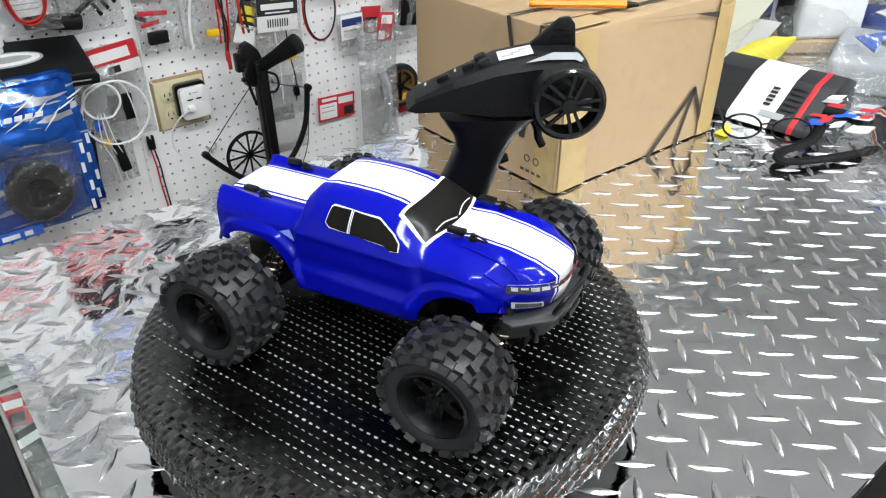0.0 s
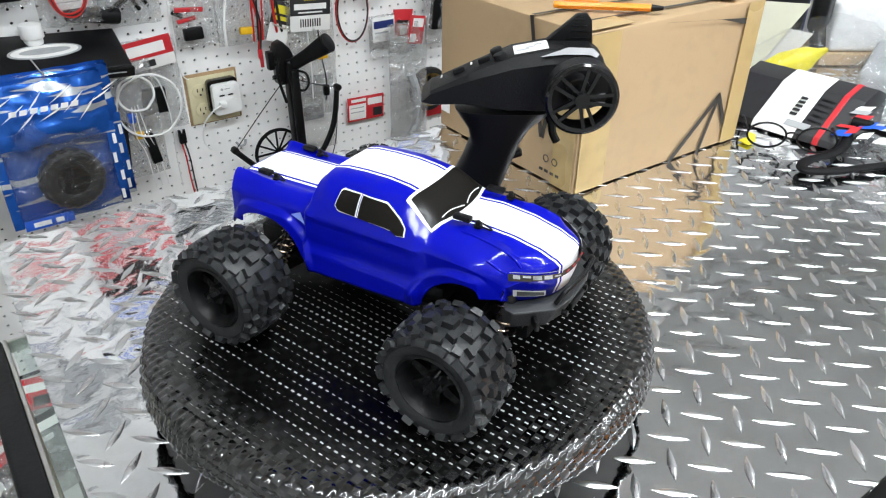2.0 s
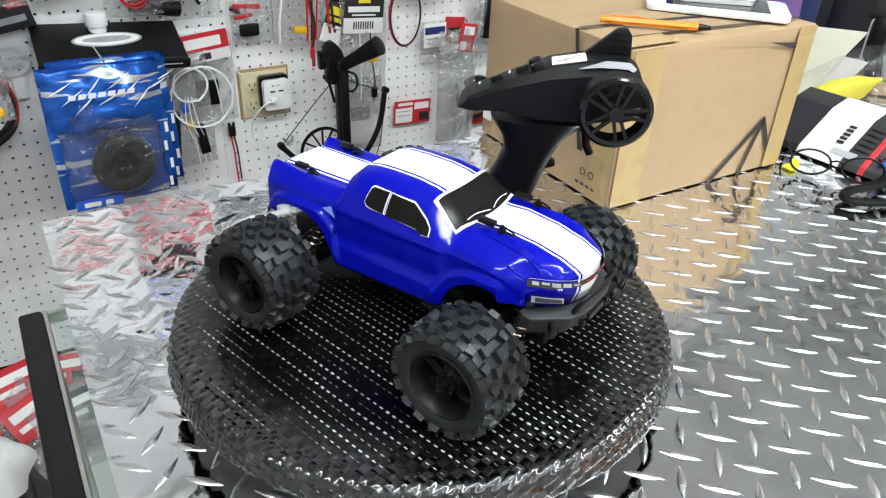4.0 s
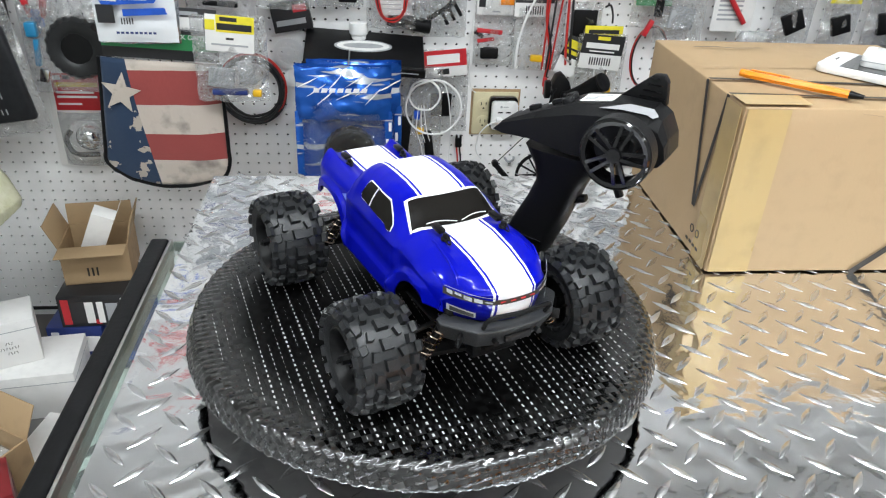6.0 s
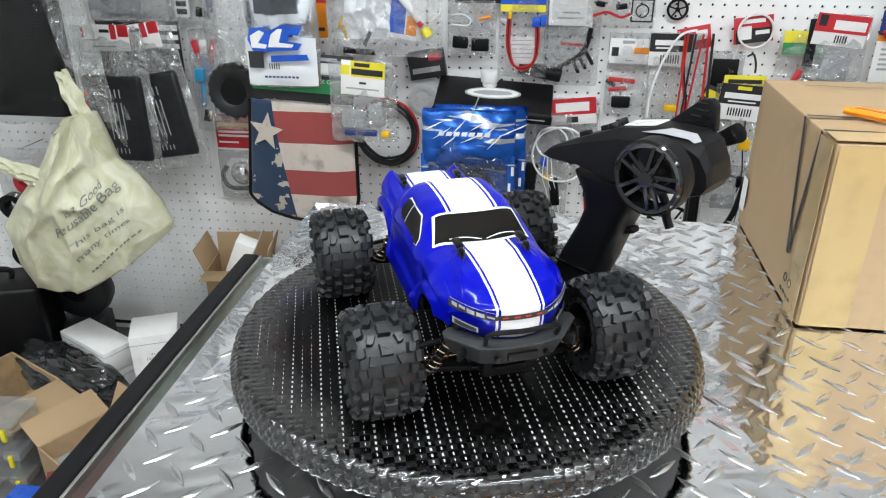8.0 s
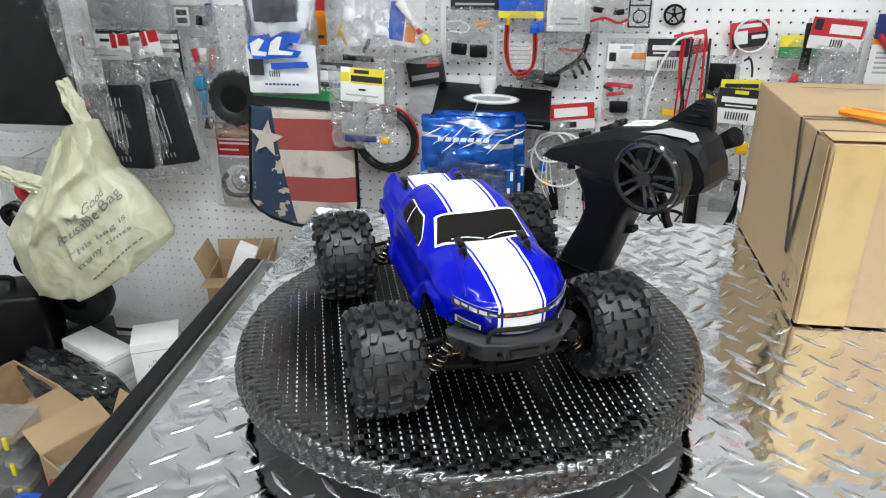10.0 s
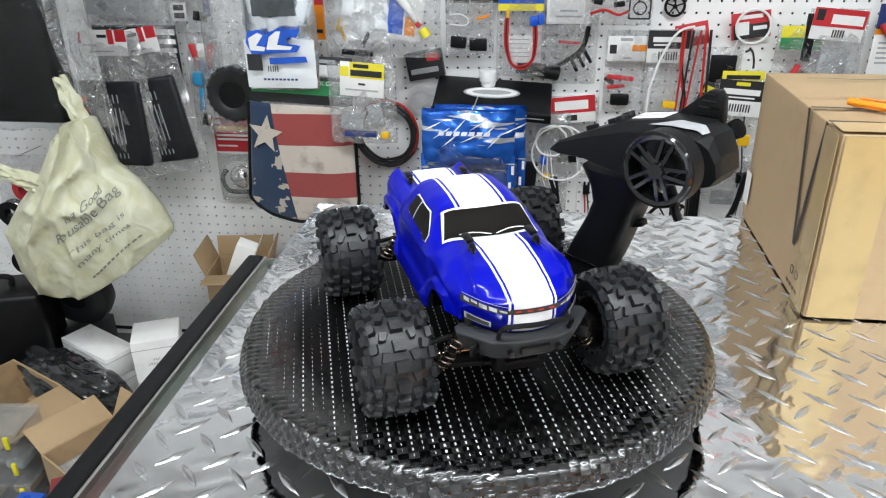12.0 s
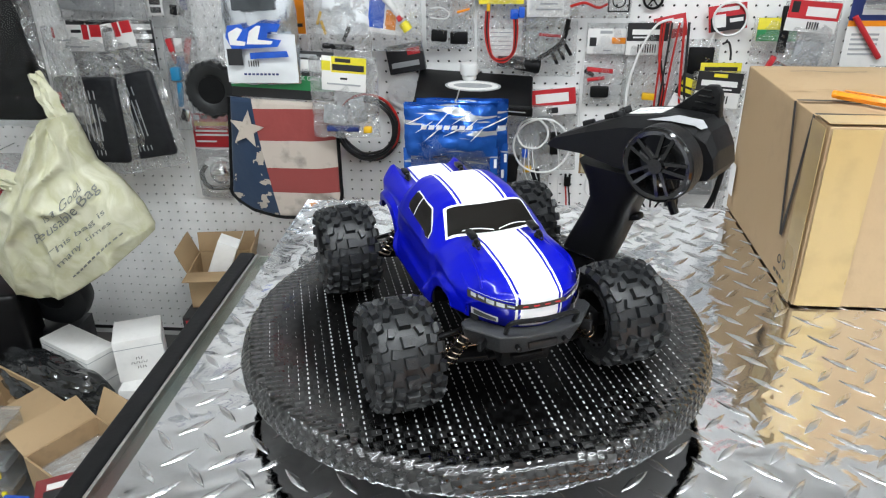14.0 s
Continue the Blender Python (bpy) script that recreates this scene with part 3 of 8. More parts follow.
LOWY = [(-0.135, 0.0430), (-0.125, 0.0455), (-0.100, 0.0465), (-0.060, 0.0468), (-0.0490, 0.0472), (-0.0455, 0.0515), (0.054, 0.0522), (0.062, 0.0478), (0.100, 0.0490), (0.125, 0.0470), (0.145, 0.0425)]
ARCHES = ((-0.0900, 0.0400, 0.0560, 0.0310), (0.0985, 0.0400, 0.0590, 0.0280))


def sill(x):
    return 0.0590 - 0.0045 * min(1.0, max(0.0, (0.055 - x) / 0.11))


def low_z(x):
    for c, half, z0, h in ARCHES:
        k = (x - c) / half
        if abs(k) < 1:
            z = z0 + h * (1 - abs(k) ** 2.4) ** (1 / 1.7)
            if c > 0 and k > 0:
                z = max(z, 0.0795)
            if c < 0 and k < 0:
                z = max(z, 0.0760)
            return z
    if x >= 0.134:
        return 0.0795
    if x < -0.125:
        return 0.0760 - 0.55 * max(0.0, -0.1285 - x)
    return sill(x)


def flare(x, z):
    """How far the arch lips, the rear haunch and the door creases stand out of the side."""
    f = 0.0
    for c, half, z0, h in ARCHES:
        d = math.hypot((x - c) / half, (z - z0) / h) - 1 if z > z0 - 0.006 else abs(x - c) / half - 1
        k = min(1.0, max(0.0, (0.34 - d) / 0.12))
        up = 1.0 if z < 0.0905 else max(0.0, 1 - (z - 0.0905) / 0.0045)
        low = min(1.0, max(0.25, (z - z0 + 0.002) / 0.012))
        f += 0.0040 * k * k * (3 - 2 * k) * up * low
    if -0.0455 < x < 0.058:
        e = max(0.0, min(1.0, (x + 0.0455) / 0.003, (0.058 - x) / 0.004))
        f += e * (0.0010 * math.exp(-((z - 0.0985) / 0.0022) ** 2) + 0.0016 * min(1.0, max(0.0, (0.0745 - z) / 0.0025)) - 0.0008 * math.exp(-((z - 0.0790) / 0.0040) ** 2))
    return f


def body_profile(x):
    """Half outline (y, z) of the shell at x, from the middle of the top down to the sill."""
    zt, yr, zs, yb, zb, yl, zl = interp(x, ROOF), interp(x, ROOFY), interp(x, SHZ), interp(x, BELTY), interp(x, BELTZ), interp(x, LOWY), low_z(x)
    zl = min(zl, zb - 0.004)
    pts = []
    for k in range(13):
        u = k / 12
        y = yr * u
        z = zt - (zt - zs) * (0.10 * u ** 2 + 0.90 * u ** 7)
        if x < -0.046:
            # bed: raised rails that climb towards the tail corners
            e = min(1.0, (-0.046 - x) / 0.006)
            r = 0.0016 + 0.0040 * max(0.0, (-0.085 - x) / 0.05) ** 1.5
            z = zt + e * (r * math.exp(-((u - 0.86) / 0.11) ** 2) - 0.0010 * math.exp(-((u - 0.62) / 0.10) ** 2)) - (zt - zs) * u ** 9
        elif x > 0.070:
            # bonnet: a crease on each side that runs out to the lamps
            e = min(1.0, (x - 0.070) / 0.012, (0.140 - x) / 0.010)
            yc = 0.0255 + 0.16 * (x - 0.080)
            z += max(0.0, e) * 0.0019 * (math.exp(-((y - yc) / 0.0032) ** 2) if y < yc else math.exp(-((y - yc) / 0.0022) ** 2))
            z -= max(0.0, e) * 0.0014 * math.exp(-((y - yc - 0.0065) / 0.0035) ** 2)
        pts.append((y, z))
    side = [(yr * 0.55 + yb * 0.45, zs * 0.70 + zb * 0.30), (yr * 0.22 + yb * 0.78, zs * 0.35 + zb * 0.65), (yb, zb)]
    pts += side
    for k in range(1, 25):
        v = k / 24
        z = zb + (zl - zb) * v
        y = yb + (yl - yb) * v
        pts.append((y + flare(x, z) * (1.0 if k < 24 else 0.9), z))
    return pts


def nose_bend(x, y):
    """The front curves back towards the sides, the tail a little."""
    if x > 0.075:
        return x - 0.026 * (abs(y) / 0.0425) ** 2.7 * min(1.0, (x - 0.075) / 0.068) ** 2
    if x < -0.12:
        return x + 2.0 * y * y
    return x


def on_side(x, z, sgn, off=0.0006):
    pr = body_profile(x)
    for (y0, z0), (y1, z1) in zip(pr[11:], pr[12:]):
        if z1 <= z <= z0:
            return Vector((x, sgn * (y0 + (y1 - y0) * (z0 - z) / max(1e-6, z0 - z1) + off), z))
    return Vector((x, sgn * (pr[15][0] + off), z))


def on_top(x, y, off=0.0007):
    pr = body_profile(x)
    a = abs(y)
    for (y0, z0), (y1, z1) in zip(pr[:13], pr[1:13]):
        if a <= y1:
            return Vector((nose_bend(x, y), y, z0 + (z1 - z0) * (a - y0) / max(1e-6, y1 - y0) + off))
    return Vector((nose_bend(x, y), y, pr[12][1] + off))


def fit_out(bm):
    """Brings the truck's drawn proportions to its true ones: shorter tail, lower stance."""
    for v in bm.verts:
        x, y, z = v.co
        v.co = (x + 0.003 if x > 0 else 0.90 * x + 0.003, 0.962 * y, z * 0.853 if z < 0.0625 else 0.0533 + 1.075 * (z - 0.0625))
    return bm


def truck_part(name, bm, material, parent=None, label="", smooth=40):
    return part(name, fit_out(bm), material, parent, label, smooth)


def bm_shell():
    bm = bmesh.new()
    xs = [-0.135 + 0.280 * i / 230 for i in range(231)]
    rings = []
    for x in xs:
        pr = body_profile(x)
        full = [(-y, z) for y, z in pr[::-1]] + [(y, z) for y, z in pr[1:]]
        rings.append([bm.verts.new((nose_bend(x, y), y, z)) for y, z in full])
    for p, q in zip(rings, rings[1:]):
        for i in range(len(p) - 1):
            bm.faces.new((p[i], q[i], q[i + 1], p[i + 1]))
    # tailgate, and the front face with its curve
    last = [bm.verts.new((v.co.x - 0.0015, v.co.y * 0.96, 0.068 + (v.co.z - 0.068) * 0.35)) for v in rings[0]]
    for i in range(len(last) - 1):
        bm.faces.new((rings[0][i], rings[0][i + 1], last[i + 1], last[i]))
    lowf = [bm.verts.new((v.co.x + 0.0015 - 0.004 * abs(v.co.y / 0.045), v.co.y, min(v.co.z, 0.0800) if v.co.z < 0.0805 else 0.088)) for v in rings[-1]]
    lowg = [bm.verts.new((v.co.x - 0.003, v.co.y, min(v.co.z, 0.0785))) for v in lowf]
    for i in range(len(lowf) - 1):
        bm.faces.new((rings[-1][i + 1], rings[-1][i], lowf[i], lowf[i + 1]))
        bm.faces.new((lowf[i + 1], lowf[i], lowg[i], lowg[i + 1]))
    bmesh.ops.recalc_face_normals(bm, faces=bm.faces)
    return bm


PAINT = mat("blue_polycarbonate", (0.0012, 0.0035, 0.31), 0.36, coat=0.42, spec=0.06, grain=0.12, scale=30)
nt_, b_ = lines_of(PAINT)
b_.inputs["Coat Roughness"].default_value = 0.04


def stripe_paint():
    """Blue paint with the white racing stripes, set by the distance from the truck's middle line."""
    nt, b = lines_of(PAINT)
    co, sep = nt.nodes.new("ShaderNodeTexCoord"), nt.nodes.new("ShaderNodeSeparateXYZ")
    nt.links.new(co.outputs["Object"], sep.inputs[0])

    def fn(op, a, v):
        n = nt.nodes.new("ShaderNodeMath")
        n.operation = op
        for k, q in enumerate((a, v)):
            if isinstance(q, float):
                n.inputs[k].default_value = q
            else:
                nt.links.new(q, n.inputs[k])
        return n.outputs[0]

    slim = fn("SUBTRACT", 1.0, fn("MULTIPLY", fn("MAXIMUM", fn("SUBTRACT", sep.outputs[0], 0.043), 0.0), 1.7))
    ay = fn("DIVIDE", fn("ABSOLUTE", sep.outputs[1], 0.0), slim)
    wide = fn("LESS_THAN", ay, 0.0166)
    thin = fn("MULTIPLY", fn("GREATER_THAN", ay, 0.0186), fn("LESS_THAN", ay, 0.0205))
    on = fn("ADD", wide, thin)
    high = fn("GREATER_THAN", sep.outputs[2], 0.0716)
    bed = fn("MULTIPLY", fn("LESS_THAN", sep.outputs[0], -0.0385), fn("GREATER_THAN", sep.outputs[0], -0.1150))
    front = fn("GREATER_THAN", sep.outputs[0], -0.0325)
    on = fn("MULTIPLY", fn("MULTIPLY", on, high), fn("ADD", bed, front))
    mx = nt.nodes.new("ShaderNodeMix")
    mx.data_type = "RGBA"
    old = b.inputs["Base Color"].links[0].from_socket
    nt.links.new(on, mx.inputs["Factor"])
    nt.links.new(old, mx.inputs["A"])
    mx.inputs["B"].default_value = (0.84, 0.84, 0.85, 1)
    nt.links.new(mx.outputs["Result"], b.inputs["Base Color"])


stripe_paint()
SMOKE = mat("smoked_window", (0.008, 0.007, 0.006), 0.3, grain=0.3, scale=25, coat=0.05, spec=0.10)
VENT = mat("vent_decal", (0.22, 0.30, 0.75), 0.3, grain=0.3, scale=80)
WLINE = mat("white_decal", (0.82, 0.82, 0.82), 0.3)
GREYL = mat("pale_grey_print", (0.30, 0.30, 0.31), 0.35, grain=0.1, scale=80)
CELL = mat("lamp_cell", (0.36, 0.37, 0.39), 0.2, grain=0.7, second=(0.10, 0.10, 0.11), scale=200, coat=0.4)

truck = thing("monster_truck", "blue radio-controlled monster truck with white racing stripes and big black tyres", "toy truck",
              pose(-0.2205, -1.1950, DISC, 0, 0, -66.66))
shell = truck_part("body", bm_shell(), PAINT, truck, "glossy blue painted shell with white stripes", 35)
sol = shell.modifiers.new("wall", "SOLIDIFY")
sol.thickness, sol.offset = 0.0011, -1


def bm_patch(rows_):
    bm = bmesh.new()
    vs = [[bm.verts.new(p) for p in r] for r in rows_]
    for a, b in zip(vs, vs[1:]):
        for i in range(len(a) - 1):
            bm.faces.new((a[i], a[i + 1], b[i + 1], b[i]))
    bmesh.ops.recalc_face_normals(bm, faces=bm.faces)
    return bm


def bm_side_poly(poly, sgn, off):
    """A window-shaped piece laid on the side of the shell: outline given as (x, z)."""
    cx, cz = sum(p[0] for p in poly) / len(poly), sum(p[1] for p in poly) / len(poly)
    dense = []
    for (x0, z0), (x1, z1) in zip(poly, poly[1:] + poly[:1]):
        for k in range(4):
            dense.append((x0 + (x1 - x0) * k / 4, z0 + (z1 - z0) * k / 4))
    bm = bmesh.new()
    ringv = []
    for s in (1.0, 0.66, 0.33):
        ringv.append([bm.verts.new(on_side(cx + (x - cx) * s, cz + (z - cz) * s, sgn, off)) for x, z in dense])
    c = bm.verts.new(on_side(cx, cz, sgn, off))
    n = len(dense)
    for a, b in zip(ringv, ringv[1:]):
        for i in range(n):
            bm.faces.new((a[i], a[(i + 1) % n], b[(i + 1) % n], b[i]))
    for i in range(n):
        bm.faces.new((ringv[-1][i], ringv[-1][(i + 1) % n], c))
    bmesh.ops.recalc_face_normals(bm, faces=bm.faces)
    return bm


WIN_R = [(-0.0160, 0.1108), (-0.0140, 0.1190), (-0.0120, 0.1202), (0.0035, 0.1205), (0.0035, 0.1080), (-0.0120, 0.1086)]
WIN_F = [(0.0057, 0.1077), (0.0057, 0.1205), (0.0250, 0.1192), (0.0375, 0.1135), (0.0425, 0.1092), (0.0432, 0.1048), (0.0370, 0.1044), (0.0325, 0.1066)]


def grow(poly, k):
    cx, cz = sum(p[0] for p in poly) / len(poly), sum(p[1] for p in poly) / len(poly)
    return [(x + k * (x - cx) / max(1e-6, math.hypot(x - cx, z - cz)), z + k * (z - cz) / max(1e-6, math.hypot(x - cx, z - cz))) for x, z in poly]


for sgn in (-1, 1):
    for poly in (WIN_R, WIN_F):
        truck_part("window_outline", bm_side_poly(grow(poly, 0.0009), sgn, 0.0005), WLINE, truck, "thin white window outline")
        truck_part("side_window", bm_side_poly(poly, sgn, 0.0010), SMOKE, truck, "smoked side window")
    truck_part("vent_decal", bm_side_poly([(-0.063, 0.0930), (-0.053, 0.0965), (-0.0485, 0.0885)], sgn, 0.0008), VENT, truck, "pale blue triangular vent decal")


def ws_rows(g):
    rows_ = []
    for k in range(9):
        v = k / 8
        r = []
        for i in range(21):
            y = (i / 20 * 2 - 1) * (0.0315 + 0.0060 * v + g)
            x0 = 0.0660 + g - 5.0 * y * y
            x1 = 0.0415 - g * 1.4 - 2.0 * y * y
            r.append(on_top(x1 + (x0 - x1) * v, y, 0.0006 if g else 0.0011))
        rows_.append(r)
    return rows_


truck_part("windshield_outline", bm_patch(ws_rows(0.0019)), WLINE, truck, "thin white windscreen outline")
truck_part("windshield", bm_patch(ws_rows(0.0)), SMOKE, truck, "smoked windscreen")
for y0, y1 in ((-0.026, -0.001), (0.003, 0.027)):
    truck_part("wiper", bm_tube([on_top(0.0640 - 5 * (y0 + (y1 - y0) * k / 5) ** 2 - 0.0022 * math.sin(math.pi * k / 5), y0 + (y1 - y0) * k / 5, 0.0014) for k in range(6)], 0.0004, 6), WLINE, truck)


def bm_front_poly(y0, y1, za, zb, zc, zd, off=0.0012):
    """A lamp on the curved nose between y0 and y1: heights za..zb at y0 and zc..zd at y1."""
    rows_ = []
    for k in range(3):
        t = k / 2
        r = []
        for i in range(9):
            s = i / 8
            y = y0 + (y1 - y0) * s
            z = (za + (zc - za) * s) * (1 - t) + (zb + (zd - zb) * s) * t
            r.append(Vector((nose_bend(0.145, y) + 0.0012 + off + (0.098 - z) * 0.10, y, z)))
        rows_.append(r)
    return bm_patch(rows_)


for sgn in (-1, 1):
    lampm = truck_part("headlight", bm_front_poly(sgn * 0.0175, sgn * 0.0440, 0.0936, 0.0962, 0.0950, 0.1000), INK, truck, "narrow dark headlight with pale cells")
    for y0, y1, za, zb in ((0.0195, 0.0240, 0.0948, 0.0958), (0.0255, 0.0300, 0.0946, 0.0971), (0.0312, 0.0352, 0.0950, 0.0977), (0.0362, 0.0392, 0.0968, 0.0984), (0.0402, 0.0426, 0.0964, 0.0990)):
        truck_part("lamp_cell", bm_front_poly(sgn * y0, sgn * y1, za, zb, za + 0.0006, zb + 0.0006, 0.0018), CELL, lampm)
    truck_part("lamp_outline", bm_tube([Vector((nose_bend(0.145, sgn * y) + 0.0022, sgn * y, 0.0979 + 0.12 * (y - 0.0175))) for y in (0.0175, 0.026, 0.035, 0.0435)], 0.00018, 6), GREYL, truck)
    fog = truck_part("fog_light", bm_front_poly(sgn * 0.0290, sgn * 0.0425, 0.0838, 0.0872, 0.0846, 0.0890), GREYL, truck, "lower lamp decal with a pale edge")
    truck_part("fog_grid", bm_front_poly(sgn * 0.0302, sgn * 0.0415, 0.0844, 0.0866, 0.0851, 0.0882, 0.0018), GREYP, fog)
truck_part("grille", bm_front_poly(-0.0175, 0.0175, 0.0938, 0.0972, 0.0938, 0.0972), INK, truck, "dark red and black grille band")
for k in range(4):
    truck_part("grille_badge", moved(bm_box(0.0005, 0.0040, 0.0008, (0, 0, 0)), nose_bend(0.145, -0.012 + 0.008 * k) + 0.0027, -0.012 + 0.008 * k, 0.0955), REDP, truck)

# pressed ridges of the bonnet
for sgn in (-1, 1):
    truck_part("bonnet_ridge", bm_tube([on_top(0.078 + 0.058 * k / 8, sgn * (0.0300 + 0.0050 * k / 8), -0.0002) for k in range(9)], 0.0009, 8), PAINT, truck)
    truck_part("bonnet_ridge", bm_tube([on_top(0.110 + 0.024 * k / 5, sgn * (0.0430 - 0.0020 * k / 5), -0.0003) for k in range(6)], 0.0008, 8), PAINT, truck)

# bumper and bull bar
bumper_bm = bm_prism([(0.120, -0.049), (0.127, -0.050), (0.148, -0.031), (0.1525, -0.013), (0.1525, 0.013), (0.148, 0.031), (0.127, 0.050), (0.120, 0.049), (0.116, 0.042), (0.136, 0.022), (0.136, -0.022), (0.116, -0.042)], 0.0165, "xy", (0, 0, 0.0612), 0.0012)
for v in bumper_bm.verts:
    if v.co.z < 0.0690:
        v.co.x -= 0.007
        v.co.y *= 0.90
truck_part("bumper", bumper_bm, GREYP, truck, "dark grey moulded front bumper", 30)
for y in (-0.018, 0.018):
    truck_part("tow_point", bm_cyl(0.0020, 0.004, (0.1500, y, 0.0685), "x", 12), BLK, truck)
truck_part("skid_slot", bm_box(0.003, 0.022, 0.005, (0.1508, 0, 0.0695), 0.0006), BLK, truck)
for sgn in (-1, 1):
    truck_part("bumper_pocket", moved(bm_box(0.003, 0.010, 0.007, (0, 0, 0), 0.0008), 0.1385, sgn * 0.0402, 0.0695, 0, 0, sgn * -42), BLK, truck)
truck_part("bull_bar", bm_tube([(0.146, -0.026, 0.0790), (0.1515, -0.024, 0.0885), (0.1540, 0, 0.0890), (0.1515, 0.024, 0.0885), (0.146, 0.026, 0.0790)], 0.0017, 8), BLKM, truck)

# body posts and clips
for x, y in ((0.087, -0.0250), (0.087, 0.0250), (-0.094, -0.0270), (-0.094, 0.0270)):
    z0 = on_top(x, y, 0).z
    post = truck_part("body_post", join(bm_cyl(0.0018, 0.006, (x, y, z0 + 0.002), "z", 12, bevel=0.0004), bm_cyl(0.0032, 0.0012, (x, y, z0 + 0.0012), "z", 14)), BLK, truck)
    truck_part("body_clip", join(bm_tube([(x - 0.008, y + 0.0015, z0 + 0.0026), (x, y + 0.0025, z0 + 0.0030), (x + 0.010, y - 0.001, z0 + 0.0026), (x + 0.010, y - 0.003, z0 + 0.0026), (x, y - 0.0022, z0 + 0.0030)], 0.0006, 6),
                           bm_box(0.013, 0.0058, 0.0034, (x - 0.012, y + 0.001, z0 + 0.0036), 0.0010)), BLK, post)

# chassis, arms, shocks
truck_part("chassis", join(bm_box(0.235, 0.052, 0.004, (0, 0, 0.0375), 0.0015), bm_box(0.10, 0.044, 0.016, (0.01, 0, 0.0475), 0.003), bm_box(0.034, 0.040, 0.026, (0.109, 0, 0.046), 0.003), bm_box(0.034, 0.040, 0.026, (-0.11, 0, 0.046), 0.003)), BLKM, truck)
truck_part("skid_plate", bm_prism([(0.105, -0.018), (0.130, -0.012), (0.130, 0.012), (0.105, 0.018)], 0.004, "xy", (0, 0, 0.042), 0.0008), BLKM, truck)
truck_part("shock_tower", bm_box(0.004, 0.062, 0.030, (0.1240, 0, 0.067), 0.001), BLK, truck)
truck_part("shock_tower", bm_box(0.004, 0.062, 0.034, (-0.0700, 0, 0.066), 0.001), BLK, truck)
truck_part("battery_tray", bm_box(0.09, 0.030, 0.014, (-0.01, -0.026, 0.049), 0.002), BLKM, truck)


def spring(p, q, r, turns, wire):
    p, q = Vector(p), Vector(q)
    d = (q - p)
    s = d.orthogonal().normalized()
    u = d.normalized().cross(s)
    n = turns * 10
    return bm_tube([p + d * (k / n) + r * (math.cos(2 * math.pi * k / 10) * s + math.sin(2 * math.pi * k / 10) * u) for k in range(n + 1)], wire, 5)


for ax in (0.1015, -0.0889):
    for sgn in (-1, 1):
        sx = 0.0165
        truck_part("lower_arm", join(bm_prism([(ax - 0.014, sgn * 0.018), (ax + 0.014, sgn * 0.018), (ax + 0.006, sgn * 0.066), (ax - 0.006, sgn * 0.066)], 0.005, "xy", (0, 0, 0.0335), 0.001)), BLKM, truck)
        truck_part("upper_link", bm_tube([(ax - 0.004, sgn * 0.018, 0.060), (ax - 0.002, sgn * 0.066, 0.053)], 0.0022, 8), BLKM, truck)
        truck_part("drive_shaft", bm_cyl(0.0026, 0.056, (ax, sgn * 0.044, 0.043), "y", 12), STEEL, truck)
        truck_part("knuckle", join(bm_box(0.014, 0.010, 0.026, (ax, sgn * 0.066, 0.0435), 0.003), bm_cyl(0.0055, 0.012, (ax, sgn * 0.072, 0.0435), "y", 14)), BLK, truck)
        top, low = (ax + sx, sgn * 0.034, 0.082), (ax + sx * 0.8, sgn * 0.060, 0.039)
        shock = truck_part("shock_absorber", join(bm_tube([top, low], 0.0033, 10), bm_tube([Vector(top).lerp(Vector(low), 0.0), Vector(top).lerp(Vector(low), 0.12)], 0.0056, 10)), BLK, truck)
        truck_part("coil_spring", spring(Vector(top).lerp(Vector(low), 0.12), Vector(top).lerp(Vector(low), 0.92), 0.0058, 8, 0.00085), STEEL, shock, "bare steel coil spring")

# wheels: tyre with moulded lugs, deep black rim
TYW, WZ = 0.047, 0.0408


